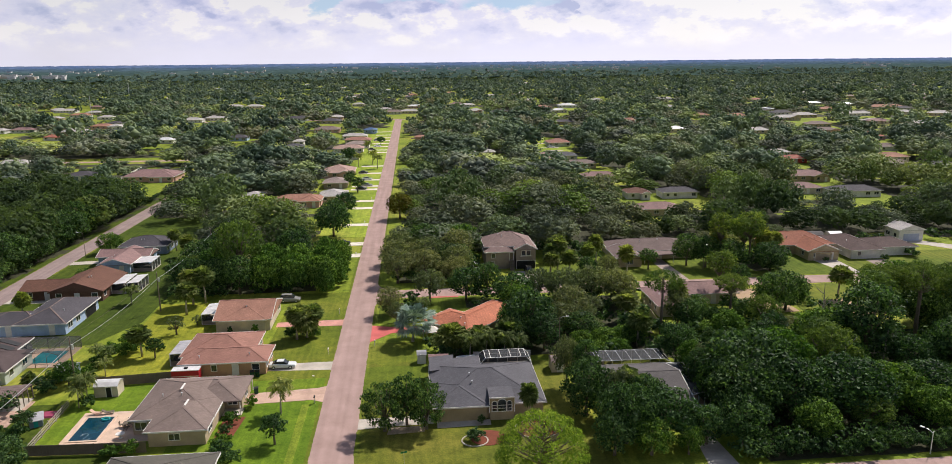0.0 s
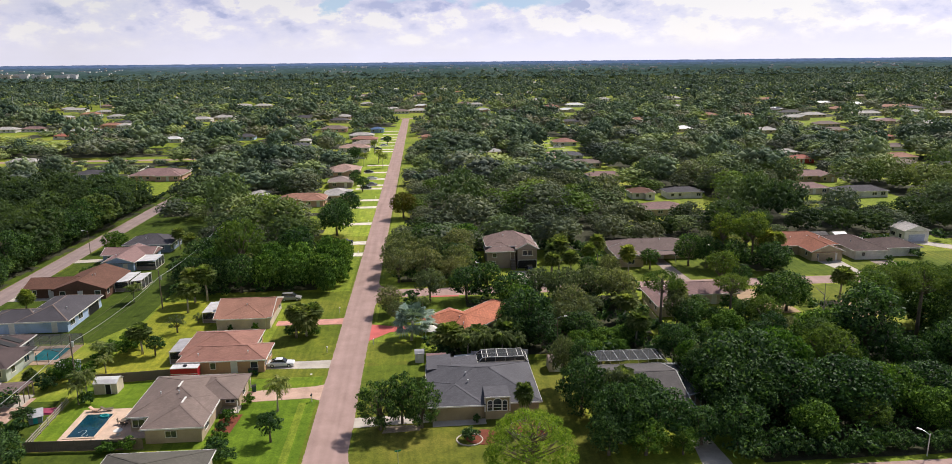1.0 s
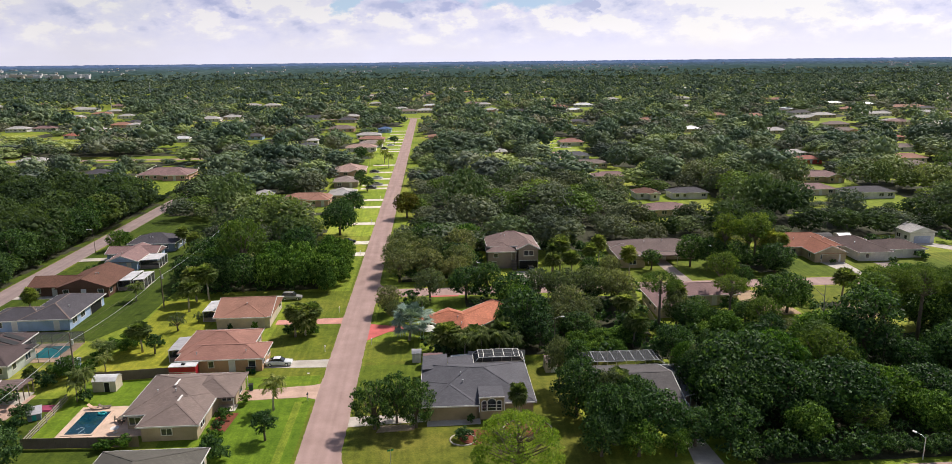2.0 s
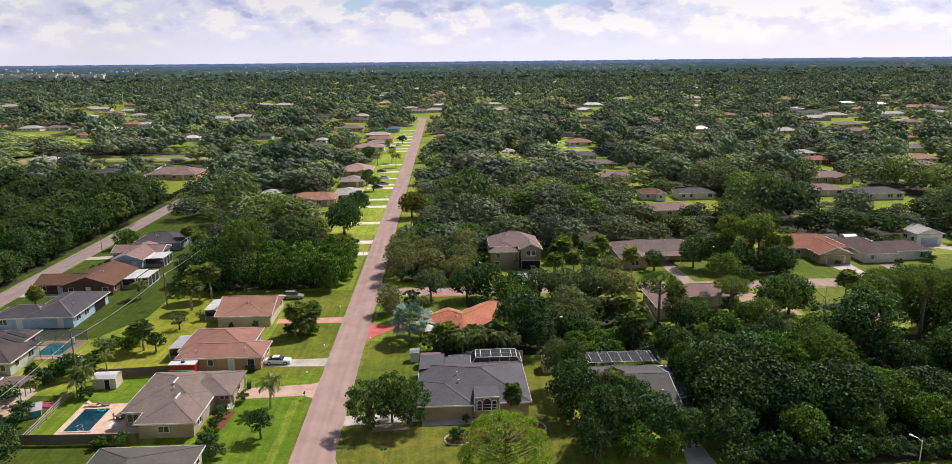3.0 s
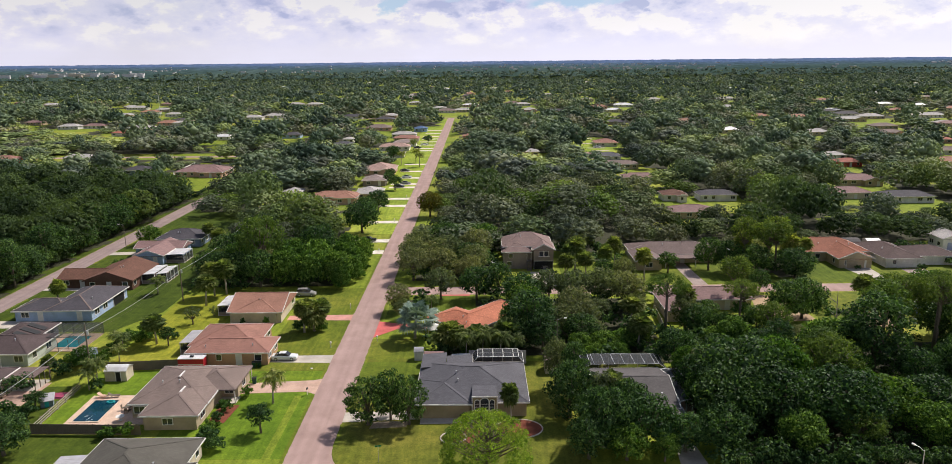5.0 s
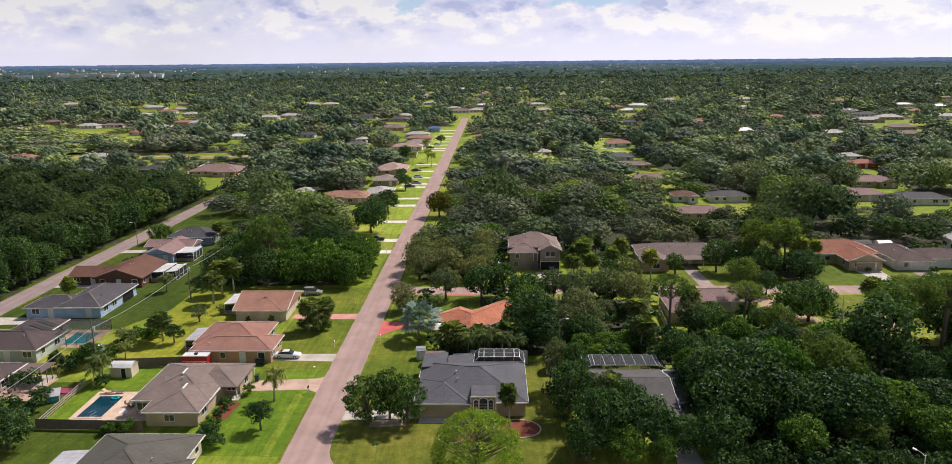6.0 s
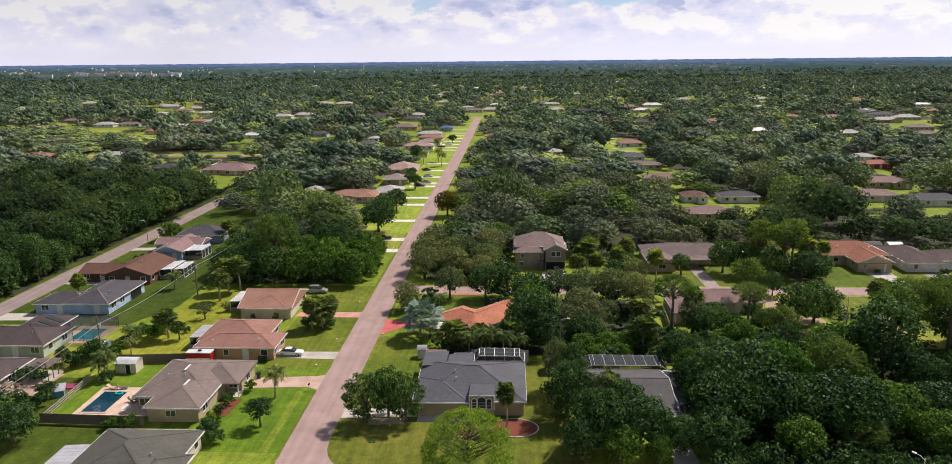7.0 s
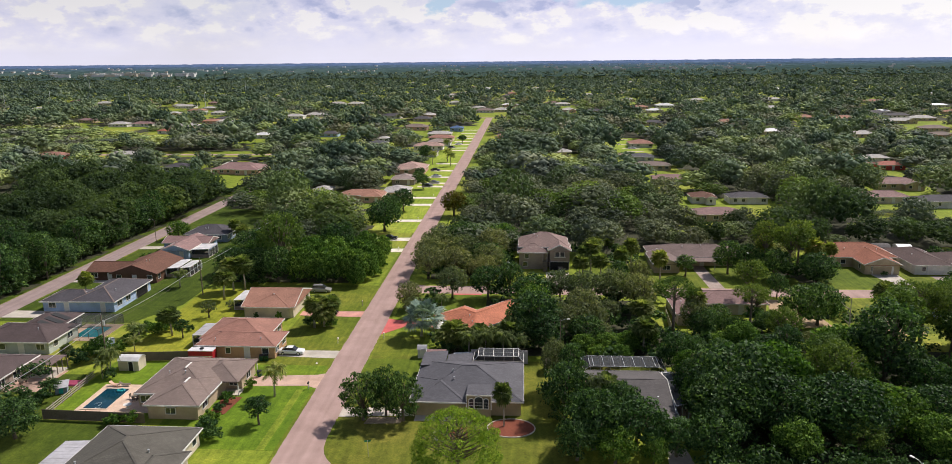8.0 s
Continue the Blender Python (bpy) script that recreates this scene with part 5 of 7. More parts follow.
def fan(v, f, rnd, base, az, elev, stalk, r, blades=9, wide=0.17):
    """A fan palm leaf: a stalk and a wheel of pointed blades, folded and drooping at the tips."""
    d = Vector((math.cos(az) * math.cos(elev), math.sin(az) * math.cos(elev), math.sin(elev)))
    side = Vector((-math.sin(az), math.cos(az), 0))
    upv = d.cross(side) * -1
    hub = Vector(base) + d * stalk
    o = len(v)
    v += [tuple(Vector(base) - side * 0.03), tuple(Vector(base) + side * 0.03), tuple(hub + side * 0.03), tuple(hub - side * 0.03)]
    f.append((o, o + 1, o + 2, o + 3))
    for i in range(blades):
        a = (i / (blades - 1) - 0.5) * 4.0
        dr = d * math.cos(a) + side * math.sin(a)
        across = (side * math.cos(a) - d * math.sin(a)) * (r * wide)
        mid = hub + dr * r * 0.6 + upv * 0.02
        tip = hub + dr * r * rnd.uniform(0.9, 1.1) - Vector((0, 0, r * rnd.uniform(0.15, 0.4)))
        o = len(v)
        v += [tuple(hub), tuple(mid - across), tuple(tip), tuple(mid + across)]
        f.append((o, o + 1, o + 2, o + 3))


def proto_palm(key, name, label, seed, H, kind, mat, bark=BARK_PALE):
    rnd = random.Random(seed)
    e = new(name)
    v, f = [], []
    lean = (rnd.uniform(-.3, .3), rnd.uniform(-.3, .3))
    top = (lean[0], lean[1], H)
    if kind == "sabal":
        for i in range(60):
            fan(v, f, rnd, top, i * 2.4, 1.4 - 2.5 * (i / 60) ** 0.9, rnd.uniform(0.8, 1.35), rnd.uniform(0.85, 1.2), 10)
    elif kind == "queen":
        for i in range(20):
            feather(v, f, rnd, top, i * 2.4, 1.15 - 1.1 * i / 20, rnd.uniform(2.3, 3.0), rnd.uniform(1.3, 1.9))
    else:
        for i in range(32):
            fan(v, f, rnd, top, i * 2.4, 1.45 - 2.0 * i / 32, rnd.uniform(1.1, 2.1), rnd.uniform(1.0, 1.4), 15, 0.085)
    part("crown", mesh_of("crown", v, f, mat), mat, e)
    s = Soup().tube([(0, 0, -0.15), (lean[0] * .2, lean[1] * .2, H * 0.4), (lean[0] * .7, lean[1] * .7, H * 0.8), top], [0.2, 0.13, 0.12, 0.15], 8)
    part("trunk", s.mesh("trunk", bark, True), bark, e)
    tagged(e, label, "palm")
    PROTO[key] = e
    e["used"] = 0


proto_tree("oak", "broadleaf_tree", "dense dark green broadleaf tree", 1, 5.0, 9.5, 0.9, 30, 2700, 0.33, LEAF)
proto_tree("oak2", "broadleaf_tree", "broad dark green broadleaf tree with an uneven crown", 2, 6.2, 10.5, 0.9, 38, 3500, 0.35, LEAF)
proto_tree("tall", "broadleaf_tree", "tall dark green broadleaf tree", 3, 4.3, 13.0, 1.5, 30, 2700, 0.33, LEAF)
proto_tree("street", "street_tree", "dark green broadleaf tree with a bare trunk beside the road", 31, 5.4, 10.0, 0.5, 34, 2600, 0.34, LEAF, limbs=9, rr=(0.17, 0.31), low=1.95)
proto_tree("olive", "olive_green_tree", "grey-green broadleaf tree with a loose crown", 4, 4.0, 8.0, 1.3, 24, 2300, 0.28, LEAF_GREY)
proto_tree("bright", "leafy_tree", "bright green leafy tree", 5, 4.6, 8.5, 0.6, 26, 2500, 0.34, LEAF_LIGHT)
proto_tree("vine", "vine_covered_tree", "tree smothered in bright green vines", 6, 4.8, 8.5, 0.0, 30, 3000, 0.4, LEAF_VINE, spread=0.75)
proto_tree("lawn", "lawn_tree", "small dark green tree on the lawn", 7, 2.2, 5.0, 1.3, 14, 1200, 0.22, LEAF, two=False)
proto_tree("pine", "pine_tree", "light green pine with open feathery crown", 8, 5.2, 10.5, 3.0, 40, 2600, 0.3, LEAF_PINE, limbs=14, rr=(0.18, 0.3))
proto_tree("pine_near", "pine_tree", "tall light green pine with an open feathery crown", 18, 5.4, 19.0, 10.0, 150, 12500, 0.23, LEAF_PINE_NEAR, limbs=60, two=False, rr=(0.09, 0.19), spread=1.0, wide=0.2)
proto_tree("pine_tall", "pine_tree", "tall slash pine with clumped needles", 9, 3.6, 14.5, 7.0, 18, 1700, 0.32, LEAF_PINE, limbs=12)
proto_tree("shrub", "shrub", "rounded dark green garden shrub", 10, 1.3, 2.0, 0.0, 9, 520, 0.2, LEAF, category="shrub", two=False)
proto_tree("shrub_light", "shrub", "bright green leafy garden shrub", 11, 1.5, 2.2, 0.0, 9, 520, 0.24, LEAF_LIGHT, category="shrub", two=False)
proto_tree("bare_bush", "shrub", "sparse greyish shrub with thin leaves", 12, 2.0, 4.0, 0.6, 12, 420, 0.18, LEAF_GREY, limbs=10, category="shrub", two=False)
proto_tree("rust", "rust_green_tree", "round olive-yellow broadleaf tree", 13, 5.0, 9.5, 1.0, 24, 2300, 0.36, LEAF_RUST, two=False)
proto_tree("slash", "slash_pine", "tall slash pine with a flat layered crown and bare trunk", 33, 4.2, 14.0, 9.6, 34, 2600, 0.27, LEAF_PINE, limbs=30, two=False, rr=(0.2, 0.29), wide=0.22)
proto_palm("sabal", "cabbage_palm", "cabbage palm with a round head of fan leaves", 21, 5.6, "sabal", LEAF_PALM)
proto_palm("sabal_short", "cabbage_palm", "short cabbage palm with a shaggy head", 22, 3.0, "sabal", LEAF_PALM)
proto_palm("queen", "queen_palm", "queen palm with arching feathery fronds", 23, 4.8, "queen", LEAF_PALM)
proto_palm("silver", "silver_palm", "large silvery-blue fan palm", 24, 2.6, "silver", LEAF_SILVER)

tree_rnd = random.Random(5)
PLACED = []


def tree(key, x, y, s=1.0, sz=None, rot=None):
    p = PROTO[key + "_b" if y > 128 and key + "_b" in PROTO else key]
    sz = s if sz is None else sz
    m = pose(x, y, 0, 0, 0, tree_rnd.uniform(0, 360) if rot is None else rot) @ Matrix.Diagonal((s, s, sz, 1))
    if p["used"] == 0:
        p.matrix_basis = m
        o = p
    else:
        p_scale = tuple(p.scale)
        o = copy_thing(p, m @ Matrix.Diagonal((1 / p_scale[0], 1 / p_scale[1], 1 / p_scale[2], 1)))
    p["used"] = p["used"] + 1
    PLACED.append((x, y, 4.0 * s))
    return o


TREES = [  # kind, x, y, scale, height scale
    ("street", 7.3, 97.6, 0.66, 0.8), ("street", 10.6, 99.2, 0.55, 0.84), ("street", 13.6, 97.6, 0.58, 0.78), ("pine_near", 25.1, 64.6, 0.9, 0.99), ("lawn", -8.5, 95.4, 0.95, 0.95), ("queen", -9.3, 105.0, 0.95, 0.95),
    ("sabal", 29.2, 96.6, 0.8, 0.98), ("shrub", 20.6, 93.4, 1.15, 1.0), ("silver", 11.6, 133.0, 1.7, 1.5), ("sabal", -11.5, 136.6, 1.35, 0.95), ("sabal_short", -9.6, 137.4, 1.4, 1.3), ("sabal", -8.2, 138.6, 1.35, 0.9), ("shrub", -12.8, 137.6, 1.2, 1.2),
    ("sabal", -39.5, 131.0, 1.25, 0.85), ("lawn", -36.8, 130.0, 0.8, 0.8), ("sabal", -38.0, 154.0, 1.4, 1.0), ("sabal", -38.5, 161.0, 1.45, 1.15), ("sabal", -36.0, 162.0, 1.45, 1.2), ("bare_bush", -36.5, 142.0, 1.0, 1.0), ("bare_bush", -33.8, 147.0, 0.6, 0.6),
    ("queen", -44.8, 128.0, 0.8, 0.6), ("shrub_light", -43.0, 131.5, 1.3, 1.2), ("shrub_light", -45.5, 127.0, 1.2, 1.0), ("queen", -41.5, 112.0, 0.8, 0.85), ("queen", -43.0, 113.6, 0.8, 0.75), ("queen", -42.2, 110.4, 0.7, 0.65), ("shrub", -40.9, 110.5, 1.0, 1.1), ("bright", -47.8, 119.5, 0.5, 0.5),
    ("oak", -43.5, 89.5, 0.75, 0.65), ("shrub_light", -28.6, 95.0, 1.0, 0.9), ("shrub_light", -31.2, 94.6, 1.0, 0.8), ("shrub", -15.4, 92.3, 1.4, 1.3), ("shrub", -13.6, 90.5, 1.2, 1.2), ("shrub_light", -15.9, 95.0, 1.1, 1.1), ("shrub", -16.4, 99.3, 0.8, 0.8), ("shrub_light", -16.2, 102.4, 0.9, 0.9), ("shrub_light", -14.4, 107.6, 0.7, 0.9),
    ("shrub", -16.0, 119.4, 0.5, 0.6), ("shrub", -50.0, 101.0, 1.1, 1.1), ("lawn", -47.5, 104.0, 0.8, 0.6), ("queen", -53.0, 163.0, 0.9, 0.75), ("sabal", -52.5, 205.0, 1.1, 0.9), ("sabal", -50.0, 198.0, 1.2, 1.1), ("sabal", -57.8, 212.0, 1.1, 0.9), ("bright", -76.5, 212.0, 0.8, 0.7), ("shrub", -72.3, 184.5, 1.6, 1.5), ("sabal_short", -75.5, 160.0, 1.0, 1.0),
    ("oak2", 42.2, 90.6, 0.75, 0.85), ("oak", 38.5, 99.5, 0.8, 0.95), ("tall", 40.0, 106.5, 0.55, 0.75), ("olive", 37.4, 109.5, 0.6, 1.15), ("oak", 48.2, 90.6, 0.9, 0.85), ("bright", 44.8, 87.0, 0.7, 0.65), ("oak", 39.6, 87.4, 0.65, 0.65), ("bright", 50.0, 86.6, 0.45, 0.5), ("oak", 46.6, 95.2, 0.7, 0.85), ("sabal", 44.4, 99.0, 1.1, 1.05), ("sabal", 46.5, 97.2, 1.1, 1.0), ("oak", 58.6, 88.6, 0.8, 0.75), ("bright", 59.6, 99.5, 0.8, 0.9), ("olive", 43.4, 98.2, 0.8, 1.0), ("oak", 53.5, 89.0, 0.66, 0.6), ("oak", 58.9, 105.0, 0.6, 0.8), ("bright", 59.4, 111.0, 0.55, 0.8), ("oak", 59.2, 117.0, 0.7, 0.8), ("shrub_light", 58.2, 96.4, 1.0, 1.2), ("olive", 61.0, 107.0, 0.8, 1.0),
    ("oak2", 65.0, 101.0, 1.25, 1.15), ("bright", 71.5, 103.5, 1.2, 1.3), ("oak2", 61.8, 95.0, 0.95, 0.95), ("oak", 69.5, 94.5, 1.1, 1.0), ("pine", 80.5, 105.0, 1.0, 1.05), ("oak2", 78.0, 95.0, 1.1, 0.9), ("bright", 86.0, 96.0, 1.1, 0.9), ("tall", 92.0, 112.0, 1.4, 1.2), ("pine_tall", 97.0, 119.0, 1.3, 1.1), ("bright", 84.0, 106.0, 1.0, 0.9),
    ("shrub", 21.9, 98.3, 0.5, 0.8), ("olive", 15.6, 157.0, 0.95, 0.95), ("oak", 24.0, 156.6, 0.85, 0.85), ("oak", 29.0, 158.2, 0.7, 0.9), ("olive", 6.6, 149.0, 0.75, 0.8), ("olive", 8.2, 143.2, 0.5, 0.6), ("oak", 34.0, 150.5, 0.95, 0.85), ("queen", 13.9, 149.0, 0.8, 0.6),
    ("sabal", 49.6, 178.0, 1.35, 1.3), ("sabal", 47.4, 176.0, 1.2, 1.1), ("sabal", 60.0, 178.5, 1.2, 1.3), ("sabal", 57.0, 176.0, 1.1, 1.1), ("queen", 62.2, 172.0, 0.9, 0.5), ("sabal", 66.8, 138.8, 1.2, 1.2), ("lawn", 73.5, 176.6, 1.2, 1.1), ("oak", 55.8, 170.5, 0.55, 0.6), ("sabal", 51.5, 171.5, 1.2, 1.0), ("sabal", 66.0, 170.5, 1.2, 1.15), ("olive", 60.5, 169.0, 0.7, 0.8), ("oak", 84.6, 178.5, 0.8, 0.95), ("oak", 89.0, 176.5, 0.75, 0.9), ("olive", 66.5, 136.0, 0.8, 0.9), ("pine_tall", 93.5, 178.0, 1.0, 1.0), ("oak", 72.0, 139.5, 0.55, 0.55), ("sabal", 46.0, 169.8, 1.2, 1.0), ("sabal", 108.9, 148.4, 1.5, 1.05),
    ("pine_tall", 99.0, 176.0, 1.2, 0.95), ("pine_tall", 102.0, 179.0, 1.1, 1.0), ("sabal", 95.0, 183.0, 1.3, 1.3), ("sabal", 106.0, 180.0, 1.3, 1.3), ("oak", 94.0, 172.4, 0.9, 0.9), ("oak2", 104.0, 171.0, 0.8, 0.75),
    ("shrub", 139.5, 177.0, 0.9, 0.9), ("shrub", 149.5, 180.0, 1.6, 1.2), ("shrub", 123.4, 178.0, 0.7, 0.7), ("sabal", 112.0, 184.0, 1.1, 1.0), ("oak", 90.8, 160.0, 0.5, 0.6),
    ("queen", 22.0, 121.6, 0.85, 0.95), ("queen", 25.0, 121.8, 0.85, 1.0), ("queen", 28.4, 121.6, 0.85, 1.0), ("queen", 31.0, 122.4, 0.8, 0.8), ("queen", 16.6, 125.0, 0.85, 0.65), ("sabal_short", 19.2, 125.4, 1.6, 1.3), ("queen", 21.6, 126.2, 0.9, 0.7), ("sabal_short", 24.2, 124.8, 1.6, 1.2), ("queen", 26.6, 126.4, 0.9, 0.75), ("shrub", 18.0, 124.0, 1.3, 1.2), ("shrub_light", 22.6, 124.2, 1.3, 1.2), ("shrub", 27.6, 124.6, 1.4, 1.4), ("sabal_short", 29.4, 125.8, 1.6, 1.4), ("oak", 31.5, 127.0, 0.75, 0.7), ("tall", 36.5, 125.4, 0.8, 0.6), ("oak", 31.8, 134.0, 0.7, 0.7),
    ("oak2", 68.0, 133.5, 0.6, 0.6), ("oak", 88.5, 139.0, 0.95, 1.0), ("oak2", 93.0, 142.0, 0.8, 0.85), ("oak2", 74.0, 133.0, 0.5, 0.45), ("pine", 82.0, 130.0, 0.7, 0.75), ("slash", 61.2, 131.0, 1.0, 0.95), ("slash", 107.6, 120.6, 1.25, 1.12), ("slash", 113.5, 117.0, 1.3, 1.15), ("slash", 103.5, 125.5, 1.2, 1.05), ("slash", 110.5, 124.5, 1.2, 1.1), ("slash", 117.5, 122.0, 1.3, 1.1), ("tall", 117.0, 129.0, 1.0, 0.9), ("oak2", 122.5, 134.0, 0.9, 0.9), ("oak2", 113.5, 127.6, 0.8, 0.9), ("slash", 76.8, 134.0, 0.9, 0.8), ("bright", 84.9, 101.0, 0.9, 0.75), ("vine", 69.4, 88.4, 0.7, 0.75), ("vine", 89.4, 90.4, 0.75, 0.75), ("pine_tall", 81.0, 149.0, 1.0, 0.85), ("pine", 109.0, 133.0, 1.0, 1.1), ("pine", 116.0, 131.0, 1.1, 1.1), ("sabal", 55.9, 138.0, 1.5, 0.9), ("olive", 57.5, 148.0, 1.0, 1.1), ("olive", 52.0, 152.0, 1.1, 1.1), ("olive", 46.0, 150.5, 1.1, 1.1), ("olive", 40.5, 154.0, 1.0, 1.0),
    ("shrub_light", -45.3, 121.5, 1.1, 1.2), ("shrub_light", -46.0, 133.5, 1.2, 1.0), ("shrub_light", -41.5, 134.0, 1.1, 1.1), ("shrub_light", -44.2, 137.0, 1.2, 1.1), ("shrub", -37.0, 134.0, 0.7, 0.7), ("queen", -47.2, 130.5, 0.75, 0.5), ("queen", -42.8, 122.5, 0.7, 0.55), ("shrub", -49.8, 116.5, 1.2, 1.2), ("shrub_light", -50.8, 120.0, 1.2, 1.1), ("shrub", -52.0, 125.5, 0.8, 0.9), ("sabal_short", -53.2, 118.0, 0.7, 0.7), ("shrub", -46.8, 100.6, 1.3, 1.4), ("shrub", -48.6, 97.5, 1.4, 1.3),
    ("shrub_light", -20.5, 141.0, 0.5, 0.9), ("shrub", -25.6, 141.0, 0.45, 0.9), ("shrub", -11.0, 138.8, 1.3, 1.3), ("shrub_light", -8.2, 137.2, 1.0, 0.9), ("lawn", -11.0, 303.0, 1.5, 1.3), ("queen", -9.0, 388.0, 1.2, 1.3), ("queen", -5.8, 372.0, 1.2, 1.3), ("queen", -16.0, 378.0, 1.2, 1.3), ("lawn", -16.0, 330.0, 1.2, 1.1), ("queen", -14.0, 436.0, 1.2, 1.3), ("oak", -22.0, 396.0, 0.9, 0.9), ("lawn", -15.5, 318.5, 1.3, 1.1), ("lawn", -8.0, 476.0, 1.4, 1.2), ("oak", -12.0, 256.0, 0.9, 0.9), ("oak", -15.0, 246.0, 0.9, 0.85),
    ("vine", 43.5, 124.5, 0.5, 0.5), ("vine", 48.0, 125.0, 0.55, 0.5), ("vine", 52.0, 126.0, 0.55, 0.5), ("vine", 56.0, 129.0, 0.5, 0.5), ("vine", 45.8, 121.0, 0.4, 0.4), ("vine", 50.4, 121.4, 0.4, 0.4), ("bright", 33.6, 138.5, 0.6, 0.7), ("sabal", 54.7, 125.6, 1.3, 1.0),
    ("vine", -10.2, 168.5, 0.85, 1.05), ("vine", -6.9, 171.5, 0.5, 0.8), ("vine", -6.8, 178.0, 0.5, 0.85), ("vine", -7.0, 184.5, 0.55, 0.85), ("shrub_light", -5.6, 174.6, 0.9, 0.9), ("shrub_light", -5.6, 181.2, 0.9, 1.0), ("vine", -7.0, 191.0, 0.5, 0.8), ("vine", -9.0, 165.4, 0.5, 0.7), ("vine", -16.5, 168.0, 0.9, 1.1), ("vine", -23.0, 168.5, 0.9, 1.1), ("vine", -9.6, 176.5, 0.85, 1.1), ("vine", -17.0, 177.0, 1.0, 1.15), ("vine", -10.5, 185.0, 0.85, 1.1), ("vine", -24.5, 177.5, 0.95, 1.1), ("oak", -29.5, 167.5, 0.85, 1.0), ("oak", -35.0, 169.5, 0.8, 0.9), ("pine", -31.3, 176.0, 1.25, 1.55), ("oak", -40.5, 171.5, 0.8, 0.85), ("bright", -38.5, 180.0, 0.95, 1.0), ("oak2", -13.0, 224.0, 0.95, 1.0), ("oak", -20.0, 190.0, 1.0, 1.1),
    ("olive", 8.0, 172.0, 1.1, 1.1), ("olive", 7.6, 180.0, 1.1, 1.15), ("olive", 8.4, 190.0, 1.2, 1.15), ("olive", 15.0, 174.0, 1.1, 1.0), ("olive", 16.0, 184.0, 1.2, 1.1), ("olive", 23.0, 177.0, 1.1, 1.0), ("olive", 24.0, 188.0, 1.2, 1.2), ("rust", 7.5, 248.0, 0.95, 0.95),
]
for k, x, y, s, sz in TREES:
    tree(k, x, y, s, sz)
for i in range(24):                                    # bushes added to darken the grass strip along the side street
    s = tree_rnd.uniform(1.1, 1.6)
    tree("shrub", 58.5 + 2.2 * i, 84.6 + tree_rnd.uniform(-0.3, 0.6), s, s * tree_rnd.uniform(0.8, 1.2))
for i in range(26):                                    # the wall of woods along the western road
    s = tree_rnd.uniform(0.75, 1.1)
    tree(tree_rnd.choice(("tall", "oak", "oak2")), -93.2 - tree_rnd.uniform(0, 2.5), 112 + 5.4 * i, s, s * tree_rnd.uniform(0.85, 1.1))

# clear ground: x0, x1, y0, y1
CLEAR = [(-5, 4.6, 60, 720), (3, 7, 166, 215), (3, 7.6, 215, 700), (-51, 6, 60, 164), (-10, 4.6, 160, 600), (-89, -54, 90, 222), (-89, -81, 60, 330), (-60, -46, 120, 190), (3, 36.5, 60, 121), (3, 12, 100, 135), (3, 12, 133, 143), (13, 30.5, 129, 149), (13.5, 23, 146, 161), (3, 700, 74, 83.0), (41, 57.5, 93, 119), (36, 57, 84, 93),
         (29, 46, 166, 184), (44, 66, 168, 184), (62, 96, 166, 186), (62, 65, 132, 150), (84, 97, 131, 168), (103, 126, 130, 160), (3, 420, 159.5, 167.5), (109, 156, 160, 187), (150, 180, 165, 196), (-30, 3, 415, 450), (-80, 3, 416, 427), (84, 108, 420, 500), (-460, -80, 416, 432), (-82, -72, 180, 250), (-70, -58, 222, 246), (-260, 300, 688, 702), (96, 112, 246, 268), (-17, -4, 195, 600), (-3, 12, 700, 780), (-1400, -900, 2050, 2270)]
CLEAR += [(a - 1.5, b + 1.5, c - 1.5, d + 1.5) for a, b, c, d in HOUSES]
CLEAR += [(x0 - 1, x1 + 1, y - front, y + 2) for x0, x1, y, d, roof, wall, front in FAR]
CLEAR_A = np.array(CLEAR)


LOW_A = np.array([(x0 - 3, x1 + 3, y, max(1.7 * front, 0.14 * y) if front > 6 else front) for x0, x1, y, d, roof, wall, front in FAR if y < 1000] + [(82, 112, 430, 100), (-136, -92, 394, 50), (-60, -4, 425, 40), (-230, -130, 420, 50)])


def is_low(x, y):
    """Land on the camera's line to the farther houses, where trees are kept small."""
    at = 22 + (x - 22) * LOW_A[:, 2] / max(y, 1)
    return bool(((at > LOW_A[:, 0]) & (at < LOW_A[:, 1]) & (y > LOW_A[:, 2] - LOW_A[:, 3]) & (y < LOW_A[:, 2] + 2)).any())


def is_clear(x, y, m=0.0):
    return bool(((x > CLEAR_A[:, 0] - m) & (x < CLEAR_A[:, 1] + m) & (y > CLEAR_A[:, 2] - m) & (y < CLEAR_A[:, 3] + m)).any())


def scatter(y0, y1, step, slope0=-0.765, slope1=0.795, margin=2.0, jitter=0.5, seed=3):
    """Jittered grid of places for woods inside the wedge of land that the flight looks over."""
    rnd = random.Random(seed)
    out = []
    y = y0
    while y < y1:
        x = slope0 * (y + 25) - 10
        while x < slope1 * (y + 25) + 10:
            px, py = x + rnd.uniform(-jitter, jitter) * step, y + rnd.uniform(-jitter, jitter) * step
            if not is_clear(px, py, margin):
                out.append((px, py))
            x += step
        y += step
    return out


